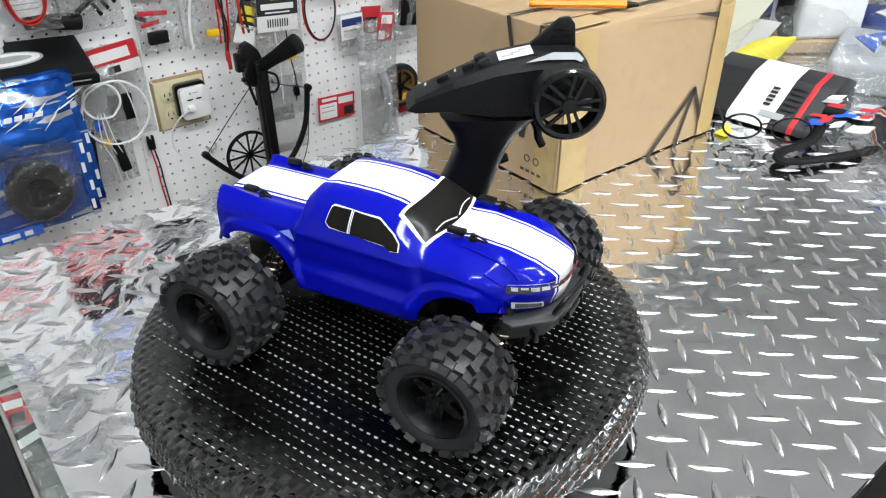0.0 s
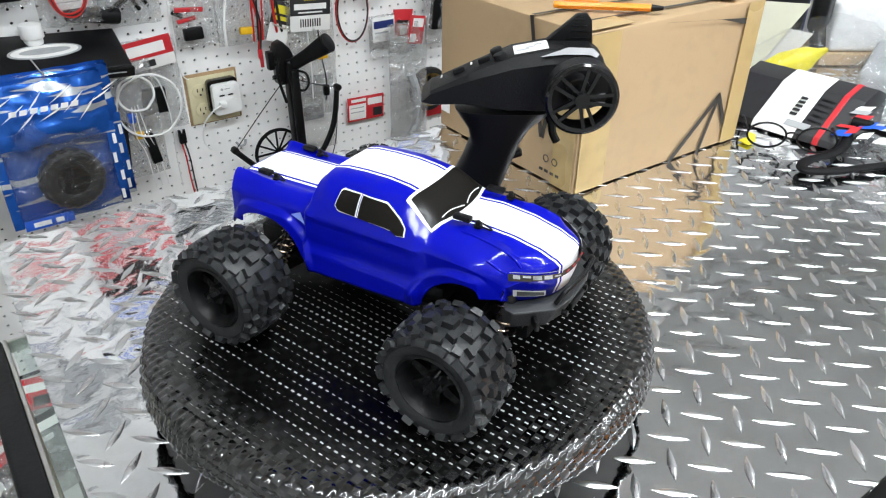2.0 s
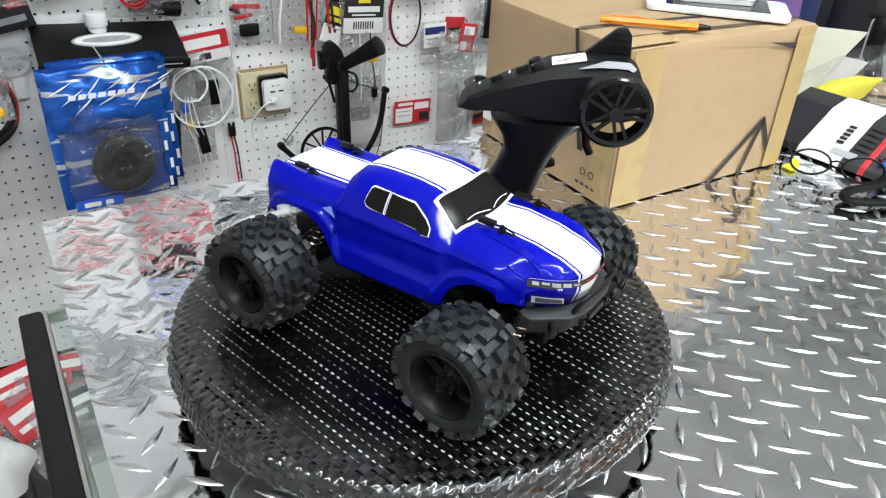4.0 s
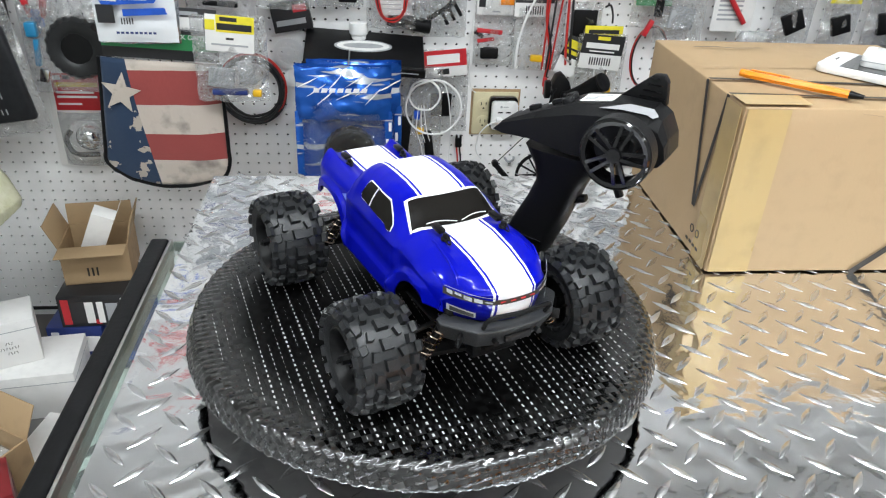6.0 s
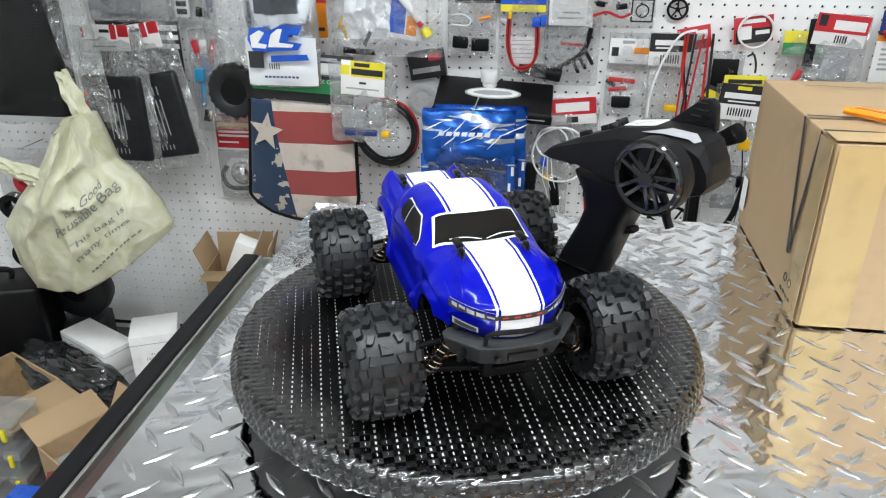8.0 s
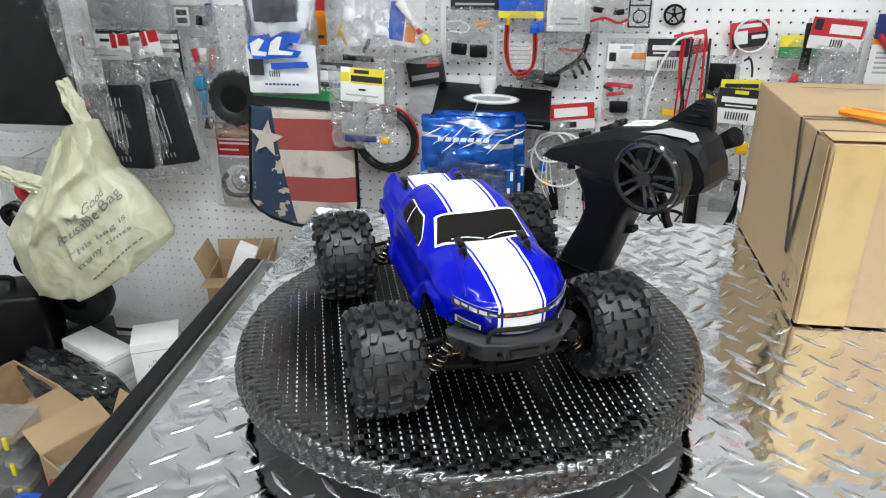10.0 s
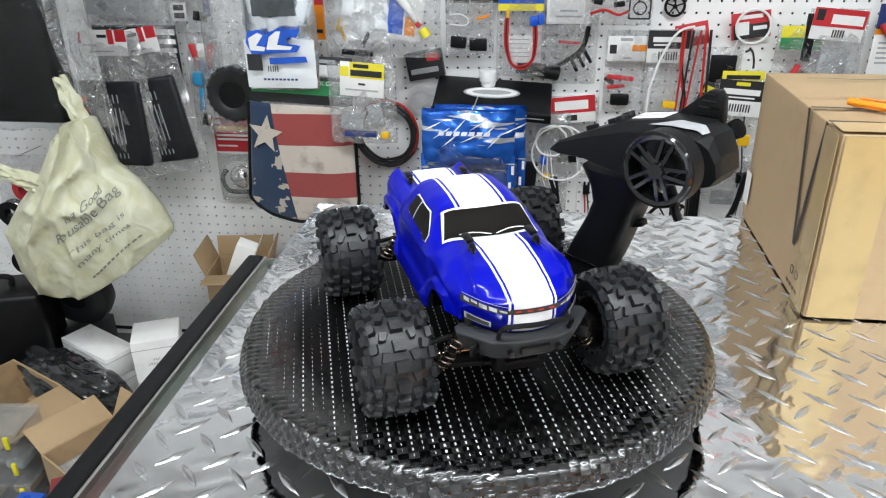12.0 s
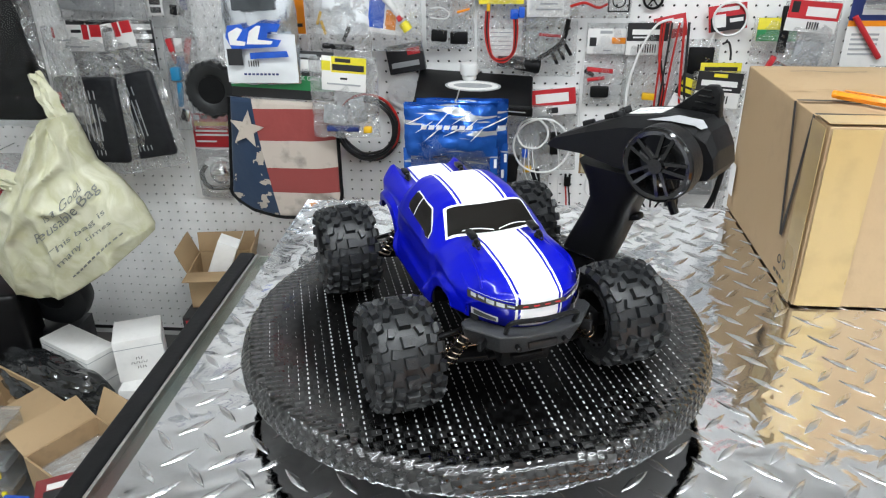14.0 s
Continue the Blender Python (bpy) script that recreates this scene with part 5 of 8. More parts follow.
# black item wrapped in clear plastic, top left
PACKM = mat("black_pack_fabric", (0.006, 0.006, 0.0065), 0.6, spec=0.12, grain=0.5, scale=18, bump=0.5, bscale=14)
t = bag("wrapped_pack", -1.46, -1.110, 0.93, 1.42, -0.36, "large black padded pack wrapped in clear plastic", "wrapped pack", 0.05, FILMD, hook=False, group="", wrinkle=0.012)
part("pack", bm_box(0.33, 0.06, 0.47, (-0.012, 0.020, -0.245), 0.012, 3), PACKM, t, "black fabric pack")
part("overwrap", moved(bm_pillow(0.085, 0.44, 0.022, nx=20, nz=24, seed=4.2, wrinkle=0.014), 0.165, 0.0, -0.05, 0, -7, 0), FILM, t, "loose clear wrap")
peg_hook(-1.24, 1.40, 0.35)

# cream carrier bag
CREAM = bpy.data.materials.new("cream_plastic_bag")
CREAM.use_nodes = True
nt_, b_ = lines_of(CREAM)
b_.inputs["Base Color"].default_value = (0.65, 0.64, 0.455, 1)
b_.inputs["Roughness"].default_value = 0.35
b_.inputs["Alpha"].default_value = 0.84
co_, no_, bp_ = nt_.nodes.new("ShaderNodeTexCoord"), nt_.nodes.new("ShaderNodeTexNoise"), nt_.nodes.new("ShaderNodeBump")
no_.inputs["Scale"].default_value, no_.inputs["Detail"].default_value, no_.inputs["Distortion"].default_value = 16, 5, 2.0
bp_.inputs["Strength"].default_value, bp_.inputs["Distance"].default_value = 0.7, 0.006
nt_.links.new(co_.outputs["Object"], no_.inputs["Vector"])
nt_.links.new(no_.outputs["Fac"], bp_.inputs["Height"])
nt_.links.new(bp_.outputs[0], b_.inputs["Normal"])
tone_ = nt_.nodes.new("ShaderNodeValToRGB")
tone_.color_ramp.elements[0].position, tone_.color_ramp.elements[1].position = 0.35, 0.65
tone_.color_ramp.elements[0].color, tone_.color_ramp.elements[1].color = (0.56, 0.55, 0.35, 1), (0.70, 0.69, 0.53, 1)
nt_.links.new(no_.outputs["Fac"], tone_.inputs[0])
nt_.links.new(tone_.outputs[0], b_.inputs["Base Color"])


CL = [(0.0, -1.112, 0.955), (0.15, -1.138, 0.928), (0.35, -1.190, 0.845), (0.50, -1.257, 0.778), (0.70, -1.313, 0.709), (0.88, -1.304, 0.613), (1.0, -1.281, 0.560)]
CR = [(0.0, -1.055, 0.968), (0.15, -1.040, 0.930), (0.35, -1.022, 0.866), (0.50, -0.978, 0.832), (0.70, -0.938, 0.775), (0.88, -0.922, 0.735), (1.0, -0.926, 0.716)]


def carrier_at(u, v, off=0.0):
    """A point of the bag's front: u across, v from the gathered neck down to the bottom seam."""
    def along(tab):
        for (v0, x0, z0), (v1, x1, z1) in zip(tab, tab[1:]):
            if v <= v1:
                k = (v - v0) / (v1 - v0)
                return x0 + (x1 - x0) * k, z0 + (z1 - z0) * k
        return tab[-1][1:]
    (xl, zl), (xr, zr) = along(CL), along(CR)
    e = max(0.0, math.sin(math.pi * u)) ** 0.55
    fan = abs(math.sin(u * 11 + 1.5 * noise.noise(Vector((u * 3, v * 2, 1.0))))) * (1 - 0.75 * v)
    ridge = 1 - abs(noise.noise(Vector((u * 3.2 + v * 1.6, v * 3.4 - u * 1.2, 5.0)))) * 2
    fine = 1 - abs(noise.noise(Vector((u * 8 + v * 5, v * 8 - u * 4, 2.0)))) * 2
    dpt = e * (0.025 + 0.055 * math.sin(math.pi * min(1, v * 0.85)) + 0.014 * fan + 0.020 * max(0, ridge) ** 3 + 0.003 * max(0, fine) ** 3)
    sag = 0.046 * math.sin(math.pi * u) * v ** 2 - 0.006 * noise.noise(Vector((u * 5, v * 4, 8.0)))
    return Vector((xl + (xr - xl) * u, -0.40 - dpt - off, zl + (zr - zl) * u - sag))


def bm_carrier():
    bm = bmesh.new()
    nu, nv = 60, 56
    fr = [[bm.verts.new(carrier_at(i / nu, j / nv)) for i in range(nu + 1)] for j in range(nv + 1)]
    bk = [[fr[j][i] if i in (0, nu) or j in (0, nv) else bm.verts.new((fr[j][i].co.x, -0.385 + 0.02 * math.sin(math.pi * i / nu), fr[j][i].co.z)) for i in range(nu + 1)] for j in range(nv + 1)]
    for g in (fr, bk):
        for j in range(nv):
            for i in range(nu):
                bm.faces.new((g[j][i], g[j][i + 1], g[j + 1][i + 1], g[j + 1][i]))
    bmesh.ops.recalc_face_normals(bm, faces=bm.faces)
    return bm


cb = thing("carrier_bag", "cream plastic carrier bag hanging full and creased", "plastic bag")
part("bag", bm_carrier(), CREAM, cb, "", 80)
part("handle", moved(bm_pillow(0.045, 0.125, 0.016, seed=2.0, wrinkle=0.010, pinch=0.3), -1.252, -0.455, 0.866, 0, -72, 0), CREAM, cb)
part("handle", moved(bm_pillow(0.045, 0.13, 0.016, seed=5.0, wrinkle=0.012, pinch=0.4), -1.112, -0.392, 1.045, 0, -20, 0), CREAM, cb)


def bag_print(u0, v0, w_, slope, h_, n_, m):
    """A slanting row of faded printed bars that follow the bag's folds."""
    out = []
    for i in range(n_):
        bm = bmesh.new()
        g = []
        for p in range(4):
            u = u0 + w_ * (i + 0.66 * p / 3) / n_
            g.append([bm.verts.new(carrier_at(u, v0 - slope * (u - u0) + h_ * q / 2, 0.0012)) for q in range(3)])
        for p in range(3):
            for q in range(2):
                bm.faces.new((g[p][q], g[p + 1][q], g[p + 1][q + 1], g[p][q + 1]))
        out.append(bm)
    part("faded_print", join(*out), m, cb, "faded grey print")


FADE = mat("faded_bag_print", (0.18, 0.19, 0.18), 0.5, grain=0.3, scale=60)


def bag_words(text, u0, v0, w_, slope, h_, name):
    """Printed words that follow the bag's folds."""
    cu = bpy.data.curves.new(name, "FONT")
    cu.body, cu.size = text, 1.0
    ob = bpy.data.objects.new(name, cu)
    bpy.context.scene.collection.objects.link(ob)
    me = bpy.data.meshes.new_from_object(ob.evaluated_get(bpy.context.evaluated_depsgraph_get()))
    bpy.data.objects.remove(ob)
    bm = bmesh.new()
    bm.from_mesh(me)
    bpy.data.meshes.remove(me)
    bmesh.ops.subdivide_edges(bm, edges=[e for e in bm.edges if e.calc_length() > 0.25], cuts=2)
    wide = max(v.co.x for v in bm.verts)
    for v in bm.verts:
        u = u0 + w_ * v.co.x / wide
        v.co = carrier_at(u, v0 - slope * (u - u0) - h_ * v.co.y, 0.0022)
    part(name, bm, FADE, cb, "faded grey print")


bag_words("is a Good", 0.56, 0.58, 0.30, 0.38, 0.075, "printed_line")
bag_words("Reusable Bag", 0.46, 0.70, 0.46, 0.42, 0.085, "printed_line")
bag_words("This bag is", 0.52, 0.775, 0.36, 0.38, 0.045, "printed_line")
bag_words("many times", 0.54, 0.83, 0.34, 0.36, 0.045, "printed_line")
bag_print(0.56, 0.90, 0.34, 0.30, 0.012, 12, FADE)

# black tool pouches in bags
POUCH = mat("pouch_rubber", (0.016, 0.017, 0.020), 0.42, spec=0.4, grain=0.3, scale=50, bump=0.3, bscale=60)
for px, pz, tw, yy, gr in ((-1.148, 1.094, 0.0, -0.145, 0), (-1.098, 1.090, -9, -0.105, 1)):
    t = bag("tool_pouch_bag", px - 0.090, px + 0.085, pz - 0.345, pz, yy, "black striped tool pouch in a clear bag with white header", "parts bag", 0.022, FILMH, tilt=tw, hook=False)
    pch = part("pouch", moved(bm_box(0.146, 0.022, 0.205, (0, 0, 0), 0.009, 3), -0.002, -0.010, -0.212), POUCH, t, "black moulded pouch")
    for k in range(4):
        part("stripe", bm_box(0.0028, 0.0012, 0.088, (-0.016 + 0.011 * k, -0.0208, -0.215)), GREYC, pch)
        part("stripe", bm_box(0.0026, 0.0012, 0.020, (-0.016 + 0.011 * k, -0.0208, -0.150)), GREYC, pch)
        part("stripe", bm_box(0.0026, 0.0012, 0.012, (-0.014 + 0.010 * k, -0.0208, -0.288)), GREYC, pch)
    if gr == 0:
        for z_ in (-0.152, -0.178, -0.255):
            part("tab", bm_box(0.012, 0.004, 0.016, (-0.066, -0.0205, z_), 0.001), REDP, pch, "small red tab")
    card(t, 0.115, 0.058, 0.0, 0.004, -0.006, PAPER, ((0.0, 0.05, 0.1, 0.5, REDP), (0.62, 0.74, 0.0, 0.55, REDP), (0.78, 1.0, 0.0, 0.45, REDP), (0.40, 0.60, 0.18, 0.30, BLKP), (0.08, 0.35, 0.55, 0.62, GREYC), (0.2, 0.7, 0.8, 0.86, GREYC)))
    peg_hook(px, pz - 0.008, 0.11)
t = thing("backing_card", "large black and white printed card hung behind the bags", "card", pose(-1.13, -0.045, 1.093), "hanging cards")
card(t, 0.212, 0.19, 0, 0, 0, BLKP, ((0.06, 0.35, 0.07, 0.14, PAPER), (0.66, 0.98, 0.05, 0.12, PAPER), (0.72, 0.98, 0.17, 0.23, PAPER), (0.72, 0.98, 0.28, 0.34, PAPER)), "card")
t = bag("small_parts_bag", -1.24, -1.03, 1.09, 1.25, -0.05, "clear bag of grey parts with a white card", "parts bag", 0.014, FILMH)
card(t, 0.18, 0.055, 0, 0.0, -0.003, PAPER, ((0.1, 0.6, 0.3, 0.4, GREYC), (0.1, 0.9, 0.6, 0.7, GREYC)))
lumps(t, [(-0.03, -0.006, -0.10, 0.13, 0.008, 0.07, 4)], GREYC)
t = bag("blister_pack", -1.01, -0.93, 0.945, 1.075, -0.03, "clear blister pack with a red white and blue part", "blister pack", 0.016, FILMH, group="")
lumps(t, [(-0.018, -0.008, -0.055, 0.014, 0.01, 0.06, -14), (0.018, -0.008, -0.055, 0.014, 0.01, 0.06, 14)], REDP)
lumps(t, [(0.0, -0.008, -0.085, 0.026, 0.01, 0.036, 0)], BLUEP)
lumps(t, [(0.0, -0.007, -0.045, 0.022, 0.008, 0.04, 0)], PAPER)
t = bag("label_bag", -1.045, -0.925, 1.075, 1.21, -0.045, "clear bag with a white label and small black prints", "parts bag", 0.010, FILM)
card(t, 0.09, 0.06, 0, 0, -0.003, PAPER, ((0.15, 0.7, 0.5, 0.56, GREYC), (0.2, 0.8, 0.7, 0.74, GREYC)))
card(t, 0.036, 0.042, -0.022, -0.065, -0.003, PAPER, ((0.15, 0.85, 0.12, 0.42, BLKP), (0.15, 0.85, 0.55, 0.85, BLKP)), "sticker")
lumps(t, [(0.03, -0.006, -0.095, 0.034, 0.006, 0.022, 8)], BLKM)
lumps(t, [(0.048, -0.006, -0.075, 0.016, 0.006, 0.04, 0)], NAVY)
t = bag("shock_pack", -1.005, -0.955, 0.83, 1.02, -0.05, "narrow clear pack with blue shock parts", "parts bag", 0.012, FILMH)
lumps(t, [(0, -0.006, -0.05, 0.024, 0.02, 0.032, 0), (0.002, -0.005, -0.10, 0.012, 0.012, 0.06, 6)], TEAL)
lumps(t, [(0.008, -0.008, -0.15, 0.02, 0.01, 0.03, 15)], CHROME)

# silver bag with blue logo, tyre behind
FILMK = mat("dark_foil_window", (0.10, 0.11, 0.12), 0.15, 0.6, grain=0.5, scale=30, bump=1.0, bscale=24)
SILV = mat("silver_foil", (0.74, 0.78, 0.83), 0.16, 0.9, grain=0.15, scale=18, bump=0.9, bscale=24)
FOILW = mat("white_foil", (0.80, 0.82, 0.84), 0.2, 0.15, grain=0.08, scale=20, bump=0.35, bscale=22, coat=0.4)
t = thing("foil_bag", "silver and white foil bag with a blue printed mark", "foil bag", pose(-0.705, -0.22, 1.25), "hanging parts bags")
part("pouch", bm_pillow(0.158, 0.262, 0.022, seed=1.4, wrinkle=0.006), SILV, t, "silver foil pouch", 70)
part("window", bm_pillow(0.090, 0.105, 0.005, seed=3.0, wrinkle=0.004), FILMK, t, "dark window showing a tyre").location = (0.0, -0.0330, -0.002)
lb = part("label", bm_pillow(0.152, 0.100, 0.004, seed=2.6, wrinkle=0.002), FOILW, t, "white printed label area", 70)
lb.location = (0.002, -0.0235, -0.155)
FS = Matrix.Translation((-0.004, 0, -0.064)) @ Matrix.Scale(0.80, 4)


def foil_print(name, bm, material, down=0.014, label="", scaled=True):
    bmesh.ops.transform(bm, matrix=FS if scaled else Matrix.Translation((0, 0, -down)), verts=bm.verts)
    for v in bm.verts:
        v.co.y = v.co.y * 0.4 - (0.0402 if material is PAPER else 0.0394)
    part(name, bm, material, t, label)


foil_print("blue_mark", bm_prism([(-0.074, -0.118), (-0.066, -0.090), (-0.030, -0.086), (-0.022, -0.098), (0.016, -0.082), (0.074, -0.086), (0.062, -0.106), (0.040, -0.104), (0.034, -0.120), (0.072, -0.126), (0.060, -0.142), (-0.060, -0.150)], 0.001, "xz"), BLUEP, 0, "blue angular printed mark")
for pl_ in ([(-0.066, -0.108), (-0.040, -0.094), (-0.026, -0.100), (-0.046, -0.126), (-0.022, -0.130), (-0.026, -0.140), (-0.064, -0.138)], [(-0.010, -0.104), (0.010, -0.090), (0.022, -0.090), (0.010, -0.124), (0.050, -0.128), (0.044, -0.136), (-0.020, -0.136)]):
    foil_print("white_mark", bm_prism(pl_, 0.001, "xz"), PAPER)
foil_print("blue_band", bm_prism([(-0.016, -0.162), (0.062, -0.158), (0.066, -0.170), (-0.016, -0.175)], 0.001, "xz"), BLUEP, 0.028, scaled=False)
foil_print("picture", bm_box(0.032, 0.001, 0.034, (-0.048, 0, -0.172)), BLKP, 0.027, "small dark printed picture", False)
for k in range(5):
    foil_print("code_bar", bm_box(0.0022, 0.001, 0.012, (-0.020 + 0.005 * k, 0, -0.184)), BLKP, 0.028, scaled=False)
for k in range(9):
    foil_print("small_print", bm_box(0.0058, 0.001, 0.0042, (-0.030 + 0.0085 * k, 0, -0.222)), NAVY, 0.012, scaled=False)
peg_hook(-0.705, 1.24, 0.20)
t = bag("tyre_bag", -0.925, -0.755, 0.86, 1.16, -0.12, "chunky black tyre in a clear bag", "parts bag", 0.05, FILMH)
tyre_small(t, -0.01, -0.035, -0.20, 0.062, 0.045)

# neck gaiter card and flag cloth
FLAG = mat("flag_cloth", (0.43, 0.375, 0.325), 0.9, grain=0.45, scale=30, bump=0.5, bscale=90, sheen=0.2)
nt_, b_ = lines_of(FLAG)


def flag_pattern():
    """Faded red and cream stripes with a blue field, worn through in patches."""
    nt, b = lines_of(FLAG)
    co, sep = nt.nodes.new("ShaderNodeTexCoord"), nt.nodes.new("ShaderNodeSeparateXYZ")
    nt.links.new(co.outputs["Object"], sep.inputs[0])
    nz = nt.nodes.new("ShaderNodeTexNoise")
    nz.inputs["Scale"].default_value, nz.inputs["Detail"].default_value = 28, 6
    nt.links.new(co.outputs["Object"], nz.inputs["Vector"])

    def fn(op, a, v):
        n = nt.nodes.new("ShaderNodeMath")
        n.operation = op
        nt.links.new(a, n.inputs[0])
        if isinstance(v, float):
            n.inputs[1].default_value = v
        else:
            nt.links.new(v, n.inputs[1])
        return n.outputs[0]

    def mix(f, a, c):
        m = nt.nodes.new("ShaderNodeMix")
        m.data_type = "RGBA"
        nt.links.new(f, m.inputs["Factor"])
        nt.links.new(a, m.inputs["A"])
        m.inputs["B"].default_value = c
        return m.outputs["Result"]

    z = fn("ADD", sep.outputs[2], fn("MULTIPLY", sep.outputs[0], -0.05))
    r1 = fn("MULTIPLY", fn("LESS_THAN", z, -0.018), fn("GREATER_THAN", z, -0.088))
    r2 = fn("MULTIPLY", fn("LESS_THAN", z, -0.152), fn("GREATER_THAN", z, -0.212))
    red = fn("ADD", r1, r2)
    x2 = fn("ADD", sep.outputs[0], fn("MULTIPLY", sep.outputs[2], 0.18))
    blue = fn("LESS_THAN", x2, -0.066)
    worn = fn("GREATER_THAN", fn("ADD", nz.outputs["Fac"], fn("MULTIPLY", sep.outputs[2], -0.55)), 0.70)
    base = b.inputs["Base Color"].links[0].from_socket
    c1 = mix(red, base, (0.27, 0.050, 0.045, 1))
    c2 = mix(blue, c1, (0.014, 0.034, 0.075, 1))
    c3 = mix(fn("MULTIPLY", worn, blue), c2, (0.40, 0.35, 0.30, 1))
    nt.links.new(c3, b.inputs["Base Color"])


flag_pattern()


def bm_gaiter(w, h, bulge):
    bm = bmesh.new()
    n, m_ = 26, 24
    rows_ = []
    for j in range(m_ + 1):
        v = j / m_
        r = []
        for i in range(n + 1):
            u = i / n * 2 - 1
            edge = 1.0 if v < 0.78 else math.sqrt(max(0.0, 1 - ((v - 0.78) / 0.22) ** 2.6)) * 0.35 + 0.65
            x = u * w / 2 * (0.90 + 0.10 * v) * edge
            zz = -h * v - 0.016 * (1 - u * u) * (v ** 3)
            d = bulge * (1 - u ** 4) * math.sin(math.pi * min(1, 0.15 + v * 0.8)) + 0.004 * noise.noise(Vector((u * 2.5, v * 3, 7)))
            r.append(bm.verts.new((x, -d, zz)))
        rows_.append(r)
    for a, b in zip(rows_, rows_[1:]):
        for i in range(n):
            bm.faces.new((a[i], a[i + 1], b[i + 1], b[i]))
    outline = [v.co.copy() for v in [r[0] for r in rows_] + rows_[-1][1:-1] + [r[-1] for r in rows_[::-1]]]
    bmesh.ops.recalc_face_normals(bm, faces=bm.faces)
    return bm, outline


gt = thing("neck_gaiter", "faded stars and stripes neck gaiter on a green hang card", "neck gaiter", pose(-0.678, -0.215, 0.952, 0, 3, 0))
gb, outl = bm_gaiter(0.262, 0.262, 0.020)
g = part("cloth", gb, FLAG, gt, "faded red, cream and blue cloth")
s_ = g.modifiers.new("thick", "SOLIDIFY")
s_.thickness = 0.006
part("hem", bm_tube(outl[::3] + [outl[-1]], 0.0042, 8), BLKM, gt, "black bound hem")
star = []
for k in range(10):
    r = 0.040 if k % 2 == 0 else 0.017
    star.append((-0.076 + r * math.sin(math.pi * k / 5 + 0.15), -0.066 + r * 1.1 * math.cos(math.pi * k / 5 + 0.15)))
STARC = mat("star_cloth", (0.40, 0.35, 0.30), 0.9, grain=0.5, scale=60, bump=0.3, bscale=90)
part("star", bm_prism(star, 0.0012, "xz", (0, -0.0225, 0)), STARC, g, "worn cream star")
card(gt, 0.225, 0.105, 0.005, 0.108, -0.004, BLKP, ((0.0, 1.0, 0.50, 0.80, GRNP), (0.36, 0.84, 0.06, 0.13, GREYC), (0.52, 0.88, 0.17, 0.40, PAPER)), "hang_card", "black and green hang card")


def letters(parent, text, size, x, y, z, material, tilt=0.0, name="lettering"):
    cu = bpy.data.curves.new(name, "FONT")
    cu.body, cu.size, cu.extrude = text, size, 0.0003
    cu.align_x = "CENTER"
    ob = new(name, cu)
    dg = bpy.context.evaluated_depsgraph_get()
    me = bpy.data.meshes.new_from_object(ob.evaluated_get(dg))
    bpy.data.objects.remove(ob)
    bpy.data.curves.remove(cu)
    me.name = name
    me.materials.clear()
    me.materials.append(material)
    o = new(name, me)
    o.parent, o.location, o.rotation_euler = parent, (x, y, z), (radians(90), radians(tilt), 0)
    return o


letters(gt, "NECK GAITER", 0.013, 0.062, -0.0062, 0.0465, PAPER)
letters(gt, "HEADGEAR", 0.011, 0.062, -0.0062, 0.0625, GREYC)
peg_hook(-0.678, 1.052, 0.20)

# red card with chrome bell
t = thing("bell_pack", "red printed card with a chrome bell under a clear blister", "blister pack", pose(-0.930, -0.006, 0.875))
card(t, 0.128, 0.245, 0.0, 0.0, 0.0, PAPER, (), "backing", "", 2)
card(t, 0.106, 0.088, 0.0, -0.014, -0.0025, REDP, ((0.05, 0.2, 0.05, 0.18, PAPER), (0.25, 0.4, 0.05, 0.16, BLKP), (0.5, 0.65, 0.05, 0.16, BLKP), (0.05, 0.95, 0.24, 0.36, YELC), (0.06, 0.85, 0.48, 0.54, PAPER), (0.06, 0.9, 0.60, 0.66, PAPER), (0.06, 0.55, 0.80, 0.85, PAPER)), "label", "red and black printed label")
part("bell", bm_lathe([(0.0, 0.030), (0.012, 0.029), (0.024, 0.022), (0.031, 0.010), (0.033, 0.0), (0.030, 0.0), (0.0, 0.024)], 32, "y", (0.012, -0.010, -0.165), closed=False), CHROME, t, "chrome bell")
part("bracket", bm_tube([(-0.03, -0.008, -0.15), (-0.04, -0.02, -0.17), (-0.02, -0.03, -0.20), (0.03, -0.02, -0.205)], 0.006, 8), BLK, t)
part("blister", moved(bm_pillow(0.11, 0.13, 0.045, seed=3.3, wrinkle=0.002), 0.0, -0.004, -0.105), FILMH, t)

# orange tool, clear bags, glue
t = thing("tool_card", "orange and red printed hang card", "card", pose(-0.665, -0.09, 1.26), "hanging cards")
card(t, 0.040, 0.19, 0, 0, 0, ORNG, ((0.0, 1.0, 0.45, 0.60, REDP), (0.15, 0.85, 0.88, 0.92, BLKP), (0.1, 0.9, 0.28, 0.33, YELP)), "card")
card(t, 0.06, 0.07, 0.045, -0.02, 0.004, REDP, ((0.0, 1.0, 0.5, 1.0, PAPER),), "card")
peg_hook(-0.655, 1.25, 0.09)
t = bag("white_parts_bag", -0.628, -0.486, 1.015, 1.25, -0.15, "clear bag of small white and black parts", "parts bag", 0.02, FILMH)
part("foil_insert", moved(bm_pillow(0.118, 0.150, 0.014, seed=3.9, wrinkle=0.012), 0.01, -0.002, -0.02), FOILW, t, "crinkled white foil insert", 30)
lumps(t, [(0.0, -0.010, -0.195, 0.070, 0.012, 0.012, 4), (0.02, -0.012, -0.168, 0.008, 0.01, 0.034, 25)], BLKM)
